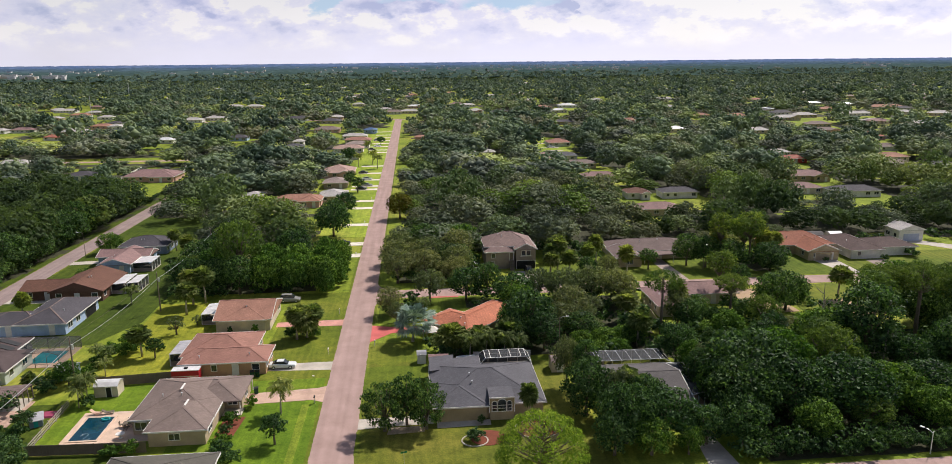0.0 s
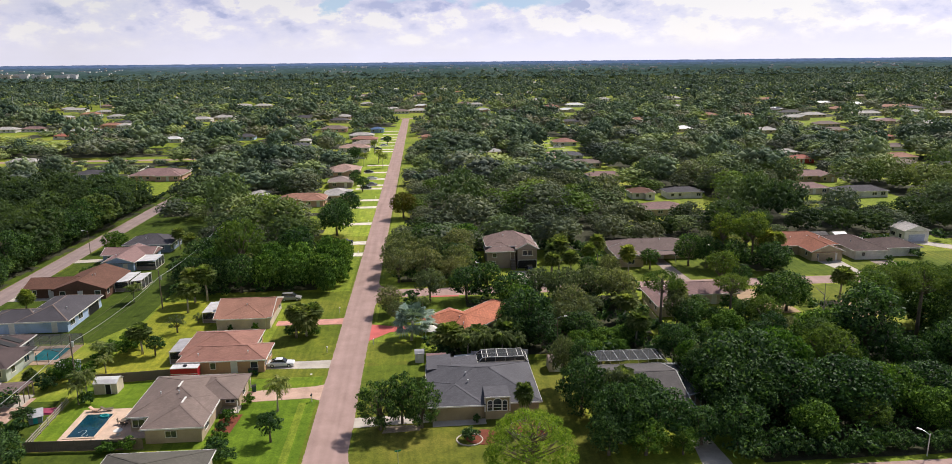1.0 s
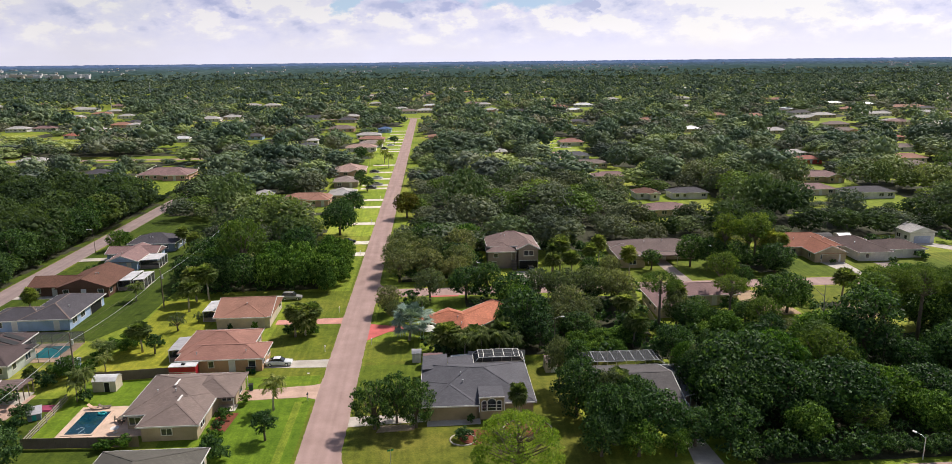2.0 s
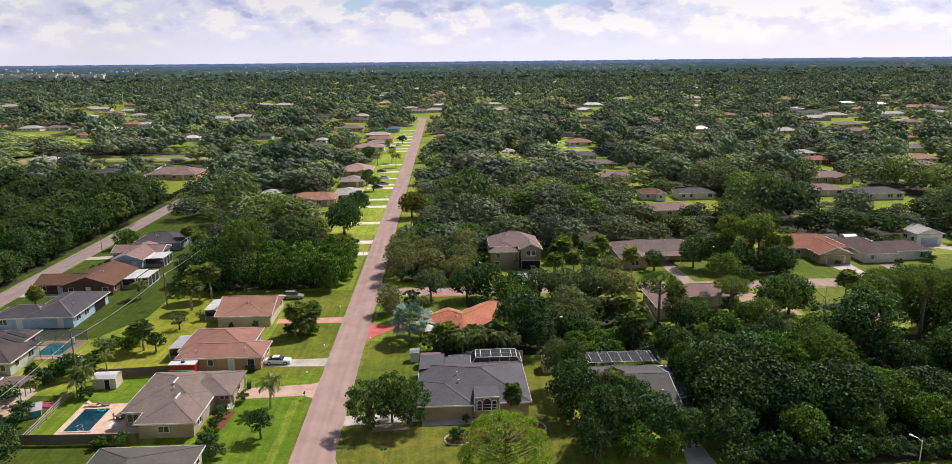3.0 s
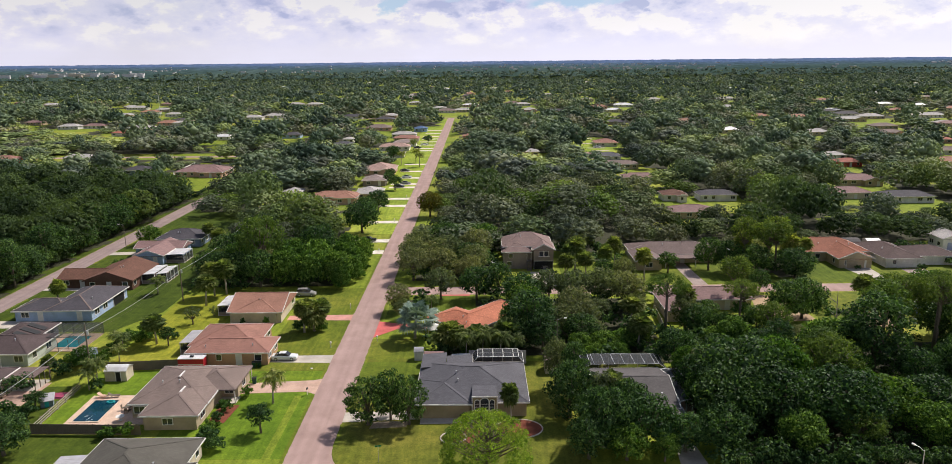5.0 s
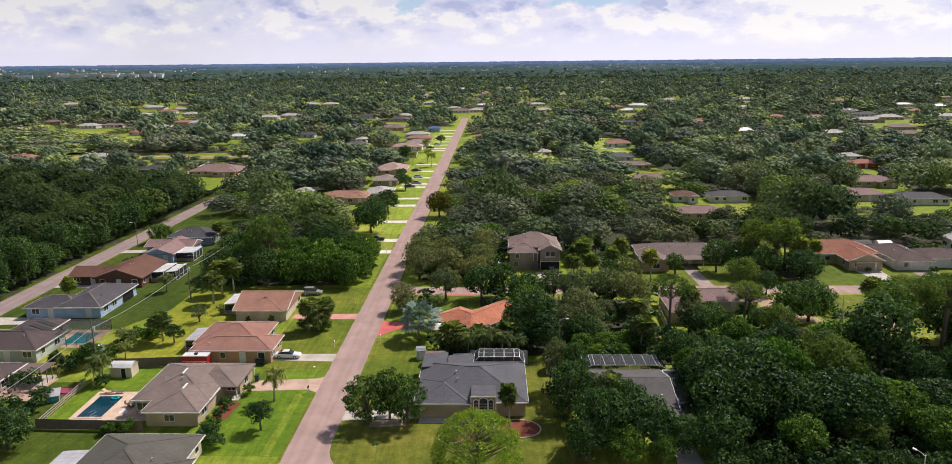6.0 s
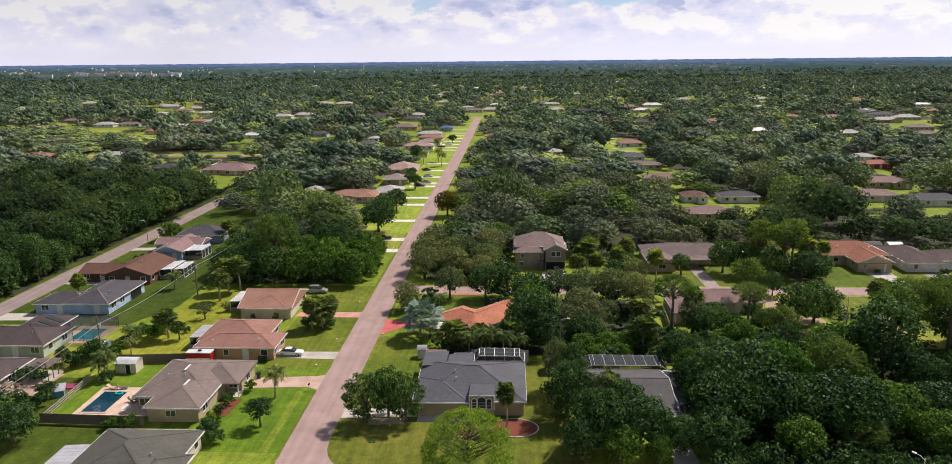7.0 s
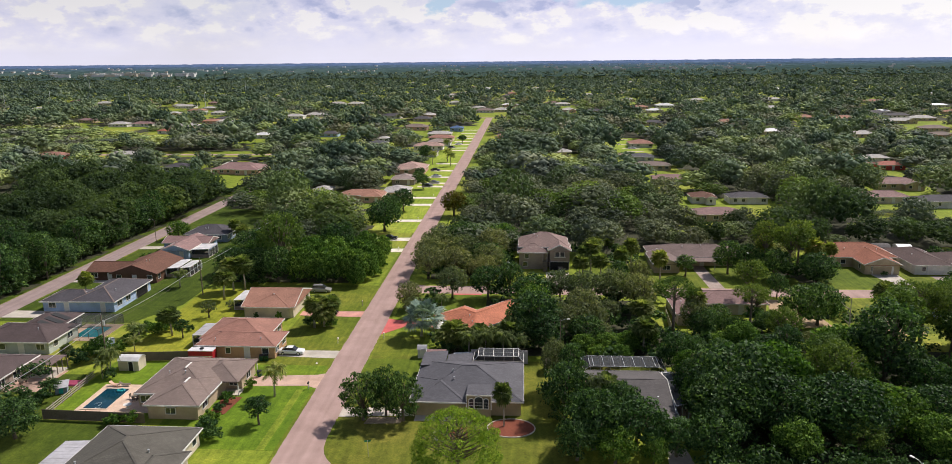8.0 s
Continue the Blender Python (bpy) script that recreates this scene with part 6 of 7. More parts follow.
spots = [(x, y) for x, y in scatter(84.5, 196, 6.9, margin=1.6) if all((x - a) ** 2 + (y - b) ** 2 > (r * 0.7 + 1.2) ** 2 for a, b, r in PLACED)]
wood_rnd = random.Random(9)
for x, y in spots:
    k = wood_rnd.choices(("oak", "oak2", "tall", "olive", "bright", "pine", "pine_tall", "sabal"), (30, 18, 12, 16, 12, 7, 5, 6))[0]
    if x > 57 and y < 132:
        k = wood_rnd.choices(("oak", "oak2", "tall", "bright", "vine", "pine", "pine_tall", "sabal", "olive"), (16, 12, 8, 20, 12, 12, 8, 6, 10))[0]
    if x < -84:
        k = wood_rnd.choice(("oak", "oak2", "tall", "tall"))
    if 3 < x < 62 and y > 124:
        k = wood_rnd.choice(("olive", "olive", "olive", "oak", "oak2", "bright", "sabal"))
    s = (wood_rnd.uniform(0.6, 1.3) if x > 57 and y < 132 else wood_rnd.uniform(0.7, 1.1)) * (1.2 if k == "sabal" else 1.0)
    if 74 < x < 106 and 118 < y < 142 and abs(x - 24 - 0.58 * y) < 9:
        s *= 0.55                                      # kept low so that the camera sees the open lawn behind
    if 118 < y < 142 and 70 < 24 + (x - 24) * 147 / y < 87:
        s *= 0.6                                       # and so that it sees the half-hidden house
    tree(k, x, y, s, s * wood_rnd.uniform(0.7, 1.08))


for p in list(PROTO.values()):
    if p["used"] == 0:
        for o in (*p.children_recursive, p):
            bpy.data.objects.remove(o)
    else:
        del p["used"]


OCTA_V = np.array([(1, 0, 0), (0, 1, 0), (-1, 0, 0), (0, -1, 0), (0, 0, 1), (0, 0, -1)], float)
OCTA_F = np.array([(0, 1, 4), (1, 2, 4), (2, 3, 4), (3, 0, 4), (1, 0, 5), (2, 1, 5), (3, 2, 5), (0, 3, 5)])


def wood_templates(seeds, R, H, n, count, size, core=0.66, spread=0.4, shell=(0.84, 1.04)):
    """Small light trees for the woods: leaf sprays over solid inner masses that block light."""
    out = []
    for s in seeds:
        rng = np.random.default_rng(s)
        C, Rr = clumps(rng, R, H * 0.12, H, n, "round", 0.3, 0.5) if n else (np.array([[0, 0, H * 0.5]]), np.array([R]))
        V1, F1 = [], []
        for c, r in zip(C, Rr):                        # a solid middle added to each clump to stop light leaking through
            F1.append(OCTA_F + 6 * len(V1))
            V1.append(c + OCTA_V * r * core * rng.uniform(0.85, 1.1, (6, 1)) * np.array([1, 1, 0.75]))
        V1, F1 = np.concatenate(V1), np.concatenate(F1)
        V2, F2 = cards(rng, C, Rr, count, size, spread=spread, shell=shell)
        out.append((np.concatenate([V1, V2]), F1, F2 + len(V1)))
    return out


def woods(name, label, places, temps, mat, seed, smin, smax, hmin=0.8, hmax=1.15):
    """Many far trees as one object."""
    rnd = random.Random(seed)
    Vs, Ts, Qs, o = [], [], [], 0
    tone_t, tone_q = [], []
    for x, y in places:
        V, T, Q = rnd.choice(temps)
        a, s, h = rnd.uniform(0, 6.28), smin + (smax - smin) * rnd.random() ** 1.6, rnd.uniform(hmin, hmax)
        s *= 1.0 + 0.35 * noise.noise(Vector((x * 0.02, y * 0.02, seed)))
        h *= min(1.0, 1.25 / s) ** 0.6
        if -420 < x < -225 and 432 < y < 590:          # low bushes
            h *= 0.5
        if 3 < x < 17 and s > 1.0:                      # smaller trees at the roadside
            s = 1.0
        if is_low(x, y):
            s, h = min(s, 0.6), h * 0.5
        c, si = math.cos(a) * s, math.sin(a) * s
        Vs.append(np.stack([V[:, 0] * c - V[:, 1] * si + x, V[:, 0] * si + V[:, 1] * c + y, V[:, 2] * s * h + far_rise(y)], axis=1))
        Ts.append(T + o)
        Qs.append(Q + o)
        o += len(V)
        k = rnd.random()
        tone_t.append(np.full(len(T), k))
        tone_q.append(np.full(len(Q), k))
    F = [np.concatenate(Ts)]
    if sum(len(q) for q in Qs):
        F.append(np.concatenate(Qs))
    me = mesh_of(name, np.concatenate(Vs), F, mat)
    me.attributes.new("tone", "FLOAT", "FACE").data.foreach_set("value", np.concatenate(tone_t + tone_q).astype(np.float32))
    ob = new(name, me)
    return tagged(ob, label, "woods", "", "stuff")


def mixed_woods(name, label, places, temps, seed, smin, smax, far=0):
    """Woods of four sorts of tree, each sort one object."""
    rnd = random.Random(seed)
    mats = {0: (LEAF_FAR_HAZED, LEAF_FAR_GREY_HAZED, LEAF_FAR_LIGHT_HAZED, LEAF_FAR_PINE_HAZED), 1: (LEAF_DIST_HAZED, LEAF_DIST_GREY_HAZED, LEAF_DIST_LIGHT_HAZED, LEAF_DIST_HAZED), 2: (LEAF_DIST_HAZED, LEAF_DIST_GREY_HAZED, LEAF_DIST_LIGHT_HAZED, LEAF_DIST_HAZED), 4: (LEAF_WEST, LEAF_FAR_GREY_HAZED, LEAF_FAR_HAZED, LEAF_WEST), 3: (LEAF_HORIZON_HAZED, LEAF_HORIZON_HAZED, LEAF_DIST_HAZED, LEAF_HORIZON_HAZED)}[far]
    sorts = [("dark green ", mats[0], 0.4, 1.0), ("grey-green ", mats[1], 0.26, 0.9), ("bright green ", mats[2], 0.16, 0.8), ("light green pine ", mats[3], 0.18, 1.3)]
    groups = [[] for _ in sorts]
    for p in places:
        k = rnd.choices(range(4), [q[2] for q in sorts])[0]
        if 3 < p[0] < 75 and p[1] < 340 and k in (0, 3) and rnd.random() < 0.7:
            k = rnd.choice((1, 1, 2))                  # paler trees east of the road
        if -420 < p[0] < -225 and 432 < p[1] < 590:
            k = rnd.choice((2, 2, 2, 1))               # a field of low bright bushes
        groups[k].append(p)
    for (word, mat, _, h), g in zip(sorts, groups):
        woods(name, word + label, g, temps, mat, seed + 1, smin, smax, 0.65 * h, 1.2 * h)


t_bush_near = wood_templates(range(56, 60), 2.5, 3.4, 7, 280, 0.21, 0.45, 0.6, (0.7, 1.1))
t_bush = wood_templates(range(50, 55), 2.5, 3.4, 6, 76, 0.38, 0.6, 0.5, (0.78, 1.08))
t_mid = wood_templates(range(60, 68), 4.6, 8.6, 24, 560, 0.34, 0.4, 0.5, (0.78, 1.06))
t_far = wood_templates(range(70, 78), 4.8, 8.5, 20, 290, 0.4)
t_dist = wood_templates(range(80, 88), 5.0, 8.5, 9, 84, 0.68)
t_tiny = wood_templates(range(90, 98), 5.6, 8.5, 2, 10, 1.6, 0.7)


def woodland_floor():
    """Leaf litter under the woods, a quilt of patches darkened for the shaded gaps."""
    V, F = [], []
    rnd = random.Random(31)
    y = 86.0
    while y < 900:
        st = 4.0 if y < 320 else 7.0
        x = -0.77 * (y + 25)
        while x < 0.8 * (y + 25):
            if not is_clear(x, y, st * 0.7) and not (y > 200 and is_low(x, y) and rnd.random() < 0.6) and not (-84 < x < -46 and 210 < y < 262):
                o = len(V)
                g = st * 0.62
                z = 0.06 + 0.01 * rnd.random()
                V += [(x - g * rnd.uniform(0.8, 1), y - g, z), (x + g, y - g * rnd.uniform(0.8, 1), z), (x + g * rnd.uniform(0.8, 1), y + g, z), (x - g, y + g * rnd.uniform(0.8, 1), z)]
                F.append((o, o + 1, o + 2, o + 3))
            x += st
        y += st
    tagged(new("woodland_floor", mesh_of("woodland_floor", V, F, LITTER_SHADE)), "leaf litter under the trees, darkened for the shaded gaps", "ground", "", "stuff")


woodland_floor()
bush = scatter(84.2, 200, 4.0, seed=21, margin=0.6)
woods("undergrowth", "low green undergrowth at the edge of the woods", [p for p in bush if p[1] < 112], t_bush_near, LEAF, 18, 0.6, 1.25)
woods("undergrowth", "low green undergrowth filling the woods", [p for p in bush if p[1] >= 112], t_bush, LEAF, 8, 0.6, 1.25)
edge_rnd = random.Random(41)
woods("verge_bushes", "dark green bushes at the edge of the woods beside a road", [(-92.6 - edge_rnd.uniform(0, 1.8), 96 + 1.5 * i + edge_rnd.uniform(-0.7, 0.7)) for i in range(160)], t_bush, LEAF_WEST, 19, 0.55, 1.2)
mid = scatter(196, 300, 8.4, seed=11, margin=1.2)
woods("western_woods", "dense dark green woods beside a road", [p for p in mid if p[0] < -84 and p[0] > -84 - 0.5 * (p[1] - 100)], t_mid, LEAF_WEST, 6, 0.9, 1.8, 0.9, 1.25)
t_near = wood_templates(range(100, 106), 4.6, 8.6, 22, 760, 0.32, 0.5, 0.5, (0.78, 1.08))
mixed_woods("house_woods", "woods behind the houses", [p for p in mid if p[0] >= -84 and p[1] < 226], t_near, 7, 0.7, 1.6, 4)
mixed_woods("middle_woods", "woods between houses", [p for p in mid if p[0] >= -84 and p[1] >= 226], t_mid, 1, 0.75, 2.0)
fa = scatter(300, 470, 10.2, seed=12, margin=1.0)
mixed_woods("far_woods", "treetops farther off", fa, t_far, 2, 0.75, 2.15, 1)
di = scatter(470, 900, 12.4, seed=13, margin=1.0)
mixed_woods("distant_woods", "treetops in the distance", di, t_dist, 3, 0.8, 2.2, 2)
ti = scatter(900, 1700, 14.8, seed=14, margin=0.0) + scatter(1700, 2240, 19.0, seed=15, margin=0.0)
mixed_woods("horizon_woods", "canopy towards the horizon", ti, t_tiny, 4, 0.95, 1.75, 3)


def far_land():
    """Bumpy country from two kilometres to the horizon, its blue haze painted as glow."""
    m, n, l, b = material("far_land", 1.0, 0, 0.0)
    s = ramp(n, l, noise_node(n, l, 0.006, 5, 0.65, stretch=(1, 0.25, 1)), [(0.35, (0.03, 0.05, 0.04)), (0.6, (0.05, 0.075, 0.06)), (0.75, (0.09, 0.11, 0.09))])
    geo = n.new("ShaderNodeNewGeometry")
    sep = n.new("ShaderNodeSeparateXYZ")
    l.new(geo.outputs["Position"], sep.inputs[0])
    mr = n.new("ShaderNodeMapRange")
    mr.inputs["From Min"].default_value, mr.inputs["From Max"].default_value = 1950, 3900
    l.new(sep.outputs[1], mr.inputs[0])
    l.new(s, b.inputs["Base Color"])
    # blue of the haze painted into the emission, stronger with distance
    painted_haze = ramp(n, l, mr.outputs[0], [(0.0, (0.01, 0.02, 0.017)), (0.35, (0.022, 0.037, 0.056)), (0.65, (0.04, 0.06, 0.15)), (1.0, (0.08, 0.11, 0.29))])
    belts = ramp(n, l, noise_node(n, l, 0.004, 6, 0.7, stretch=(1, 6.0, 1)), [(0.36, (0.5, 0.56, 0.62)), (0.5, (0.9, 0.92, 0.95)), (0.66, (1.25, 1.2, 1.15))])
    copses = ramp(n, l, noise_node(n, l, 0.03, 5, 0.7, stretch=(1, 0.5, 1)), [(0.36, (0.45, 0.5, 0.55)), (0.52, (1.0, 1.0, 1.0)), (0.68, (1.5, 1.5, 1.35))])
    l.new(mix(n, l, "MULTIPLY", 1.0, mix(n, l, "MULTIPLY", 1.0, painted_haze, belts), copses), b.inputs["Emission Color"])
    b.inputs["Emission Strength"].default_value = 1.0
    V, F = [], []
    ys = np.linspace(1940, 4840, 70)
    nx = 260
    rnd = np.random.default_rng(4)
    for y in ys:
        half0, half1 = -0.82 * y - 80, 0.86 * y + 80
        for i in range(nx):
            x = half0 + (half1 - half0) * i / (nx - 1)
            V.append((x, y, far_rise(y) + rnd.uniform(3, 9) * (0.7 if y > 3500 else 1.0)))
    for j in range(len(ys) - 1):
        for i in range(nx - 1):
            a = j * nx + i
            F.append((a, a + 1, a + nx + 1, a + nx))
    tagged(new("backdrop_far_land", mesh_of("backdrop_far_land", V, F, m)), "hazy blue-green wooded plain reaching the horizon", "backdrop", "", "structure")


far_land()


# ---------------------------------------------------------------- vehicles
def wheel_mesh(r, w):
    return Soup().tube([(0, -w / 2, 0), (0, -w / 2 + 0.03, 0), (0, w / 2 - 0.03, 0), (0, w / 2, 0)], [r * 0.9, r, r, r * 0.9], 14).mesh("tyre", RUBBER)


def rim_mesh(r, w):
    return Soup().tube([(0, -w / 2 - 0.01, 0), (0, w / 2 + 0.01, 0)], [r * 0.6, r * 0.6], 12).mesh("rim", ALU)


TYRE, RIM = wheel_mesh(0.33, 0.22), rim_mesh(0.33, 0.22)
LAMP = plain("lamp_lens", (0.75, 0.75, 0.72), 0.2, bumpy=0.0)
TAIL = plain("tail_lens", (0.4, 0.02, 0.02), 0.3, bumpy=0.0)


def loft(profile_rows):
    """A closed body from cross-sections along x; each row is x and a ring of (y, z)."""
    v = [(x, y, z) for x, rg in profile_rows for y, z in rg]
    n = len(profile_rows[0][1])
    f = [(i * n + k, i * n + (k + 1) % n, (i + 1) * n + (k + 1) % n, (i + 1) * n + k) for i in range(len(profile_rows) - 1) for k in range(n)]
    f += [tuple(reversed(range(n))), tuple((len(profile_rows) - 1) * n + k for k in range(n))]
    return Soup().add(v, f)


def car(label, x, y, rot, paint, suv=False, name="car"):
    e = thing(name, x, y, 0.05, rot, label, "car")
    L, W = (4.7, 0.93) if suv else (4.8, 0.9)
    hood, deck_, top = (1.05, 1.15, 1.78) if suv else (0.9, 0.98, 1.42)
    rows = []
    for t, zt, k in ((0, 0.62, 0.78), (0.03, 0.78, 0.92), (0.25, hood, 1.0), (0.5, hood + 0.04, 1.0), (0.8, deck_, 1.0), (0.97, deck_ - 0.04, 0.92), (1.0, 0.72, 0.82)):
        w = W * k
        rows.append((L / 2 - L * t, [(-w * 0.92, 0.24), (w * 0.92, 0.24), (w, 0.5), (w * 0.96, zt - 0.1), (w * 0.8, zt), (-w * 0.8, zt), (-w * 0.96, zt - 0.1), (-w, 0.5)]))
    part("body", loft(rows), paint, e)
    a0, a1, a2, a3 = (0.27, 0.4, 0.9, 0.99) if suv else (0.27, 0.42, 0.7, 0.87)
    cab, glass = [], []
    for t, z, k in ((a0, hood - 0.02, 0.86), (a1, top - 0.03, 0.7), ((a1 + a2) / 2, top, 0.7), (a2, top - 0.05, 0.68), (a3, deck_ - 0.02, 0.84)):
        w = W * k
        cab.append((L / 2 - L * t, [(-W * 0.84, 0.8), (W * 0.84, 0.8), (w, z), (-w, z)]))
    part("cabin_glass", loft(cab), GLASS, e, "dark tinted windows")
    roof = [(L / 2 - L * (a1 + 0.01), [(-W * 0.68, top - 0.05), (W * 0.68, top - 0.05), (W * 0.62, top), (-W * 0.62, top)]), (L / 2 - L * (a1 + a2) / 2, [(-W * 0.71, top - 0.03), (W * 0.71, top - 0.03), (W * 0.64, top + 0.03), (-W * 0.64, top + 0.03)]), (L / 2 - L * (a2 - 0.01), [(-W * 0.68, top - 0.07), (W * 0.68, top - 0.07), (W * 0.62, top - 0.02), (-W * 0.62, top - 0.02)])]
    part("roof_panel", loft(roof), paint, e)
    for sx in (1, -1):
        for sy in (1, -1):
            o = new("wheel", TYRE)
            o.parent = e
            o.matrix_basis = pose(sx * L * 0.31, sy * (W - 0.08), 0.33)
            part("rim", RIM, ALU, o)
        for sy in (1, -1):
            part("headlight" if sx > 0 else "tail_light", Soup().box(sx * (L / 2 - 0.13) - 0.05, sx * (L / 2 - 0.13) + 0.05, sy * 0.6 - 0.16, sy * 0.6 + 0.16, 0.62, 0.74), LAMP if sx > 0 else TAIL, e)
    return e


PAINTS = {"white": gloss_paint("car_white", (0.8, 0.8, 0.8)), "silver": gloss_paint("car_silver", (0.32, 0.31, 0.29)), "black": gloss_paint("car_black", (0.012, 0.012, 0.014)), "blue": gloss_paint("car_blue", (0.05, 0.09, 0.2)), "red": gloss_paint("car_red", (0.4, 0.03, 0.03))}
car("white four-door saloon on a concrete driveway", -12.0, 122.9, 0, PAINTS["white"])
car("silver off-road vehicle parked on grass", -16.6, 160.6, 0, PAINTS["silver"], True, "suv")
car("dark car half hidden below palms", -11.0, 144.8, 180, PAINTS["black"])
car("black car beside a two-storey house", 41.8, 177.6, 90, PAINTS["black"], True, "suv")
car("white van beside a two-storey house", 28.6, 183.0, 90, PAINTS["white"], True, "van")
car("dark blue car on a white parking pad", 123.6, 157.4, 20, PAINTS["blue"])
car("black car on a driveway under trees", -9.4, 213.4, 0, PAINTS["black"])
for x, y, c in ((-10, 309.6, "black"), (-8, 318.3, "silver"), (-9, 335.8, "white"), (-12, 356.3, "black"), (-13, 452.5, "black"), (-10, 470.4, "white"), (-12, 507.5, "silver"), (99, 446.3, "white"), (101, 470.4, "silver")):
    car("distant " + c + " car on a driveway", x, y, 0, PAINTS[c])

tr = thing("box_trailer", -27.7, 118.9, 0, 0, "red enclosed trailer with a white roof", "trailer")
part("box", Soup().box(-2.3, 2.3, -0.85, 0.85, 0.45, 2.25), RED_METAL, tr)
part("roof", Soup().box(-2.35, 2.35, -0.9, 0.9, 2.25, 2.38), METAL_WHITE, tr)
part("roof_vent", Soup().box(-0.3, 0.3, -0.25, 0.25, 2.38, 2.6), DARK, tr)
part("stripe", Soup().box(-2.31, 2.31, -0.87, -0.852, 1.2, 1.32), WHITE, tr)
for sx in (-0.5, 0.5):
    for sy in (-0.9, 0.9):
        o = part("wheel", TYRE, RUBBER, tr)
        o.matrix_basis = pose(sx, sy, 0.33)

# ---------------------------------------------------------------- poles, wires, lamps
def utility_pole(x, y, h):
    e = thing("utility_pole", x, y, 0, 0, "weathered wooden utility pole with a transformer", "pole", "utility poles")
    part("pole", Soup().tube([(0, 0, -0.2), (0, 0, h)], [0.16, 0.11], 8), WOOD_POLE, e)
    part("transformer", Soup().tube([(0.32, 0, h - 2.1), (0.32, 0, h - 1.2)], [0.22, 0.22], 10), ALU, e)
    part("insulator", Soup().tube([(0, 0, h), (0, 0, h + 0.3)], [0.05, 0.03], 6), ALU, e)


POLES = [(-46.6, 76), (-46.2, 118.6), (-44.6, 157.2), (-44.2, 200), (-44, 243)]
for x, y in POLES:
    utility_pole(x, y, 9.0)
for zz, r, wire in ((9.25, 0.014, WOOD_GREY), (7.6, 0.04, ALU), (6.8, 0.014, WOOD_GREY)):
    for (ax, ay), (bx, by) in zip(POLES, POLES[1:]):
        pts = [(ax + (bx - ax) * t, ay + (by - ay) * t, zz - 3.2 * t * (1 - t)) for t in np.linspace(0, 1, 13)]
        tagged(new("power_line", Soup().tube(pts, [r] * 13, 4).mesh("power_line", wire)), "thin grey overhead power line between poles", "cable", "power lines")


def street_lamp(x, y, h, rot, label="grey street lamp on a tall pole"):
    e = thing("street_lamp", x, y, 0, rot, label, "lamp", "street lamps")
    part("pole", Soup().tube([(0, 0, -0.1), (0, 0, h)], [0.09, 0.06], 8), WOOD_POLE if h > 6 else ALU, e)
    part("arm", Soup().tube([(0, 0, h - 0.25), (0.6, 0, h + 0.1), (1.3, 0, h + 0.15)], [0.04, 0.035, 0.03], 6), ALU, e)
    part("lamp_head", Soup().box(1.2, 1.75, -0.14, 0.14, h + 0.06, h + 0.2), WHITE, e)


street_lamp(-82.3, 208.8, 7.0, 180)
street_lamp(87.6, 174.5, 7.0, -90)
street_lamp(83.4, 83.2, 3.4, 120, "pale street lamp below trees")
street_lamp(39.0, 123.4, 7.4, 0)


def letter_box(x, y, face):
    e = thing("letter_box", x, y, 0, face, "small letter box on a post", "letter box", "letter boxes")
    part("post", Soup().box(-0.05, 0.05, -0.05, 0.05, 0, 1.05), WHITE, e)
    b = Soup().box(-0.12, 0.12, -0.25, 0.25, 1.05, 1.22)
    b.tube([(0, -0.25, 1.2), (0, 0.25, 1.2)], [0.12, 0.12], 8)
    part("box", b, WHITE if y > 110 else DARK, e)


for x, y in ((-4.4, 108.0), (-4.4, 128.2), (-4.4, 150.7), (-4.3, 199), (4.2, 131.2), (-4.3, 240), (-4.3, 284)):
    letter_box(x, y, 0)
sg = thing("street_sign", 10.3, 87.0, 0, 15, "green street sign on a thin post", "sign")
part("post", Soup().tube([(0, 0, 0), (0, 0, 2.6)], [0.035, 0.035], 6), ALU, sg)
part("plate", Soup().box(-0.45, 0.45, -0.015, 0.015, 2.35, 2.6), plain("sign_green", (0.02, 0.2, 0.08), 0.4, bumpy=0.0), sg)
for x, y in ((-7.0, 197.8), (-6.0, 118.6)):
    bc = thing("garden_ornament", x, y, 0, 0, "small white object lying on the grass", "ornament")
    part("slab", Soup().disc(0, 0, 0, 0.1, 0.22, 10), WHITE, bc)

# ---------------------------------------------------------------- garden things
def bin_(x, y):
    e = thing("wheeled_bin", x, y, 0.0, 10, "dark green wheeled rubbish bin", "bin", "wheeled bins")
    part("bin", Soup().add([(-0.28, -0.3, 0.05), (0.28, -0.3, 0.05), (0.28, 0.3, 0.05), (-0.28, 0.3, 0.05), (-0.36, -0.4, 1.05), (0.36, -0.4, 1.05), (0.36, 0.4, 1.05), (-0.36, 0.4, 1.05)], [(3, 2, 1, 0), (4, 5, 6, 7), (0, 1, 5, 4), (1, 2, 6, 5), (2, 3, 7, 6), (3, 0, 4, 7)]), plain("bin_green", (0.012, 0.07, 0.04), 0.5, bumpy=0.0), e)
    part("lid", Soup().box(-0.38, 0.38, -0.44, 0.42, 1.05, 1.12), DARK, e)
    for s in (-0.3, 0.3):
        part("wheel", Soup().tube([(s - 0.03, 0.35, 0.12), (s + 0.03, 0.35, 0.12)], [0.12, 0.12], 10), RUBBER, e)


bin_(-14.6, 112.6)
bin_(-15.8, 119.5)
bin_(-16.7, 119.4)


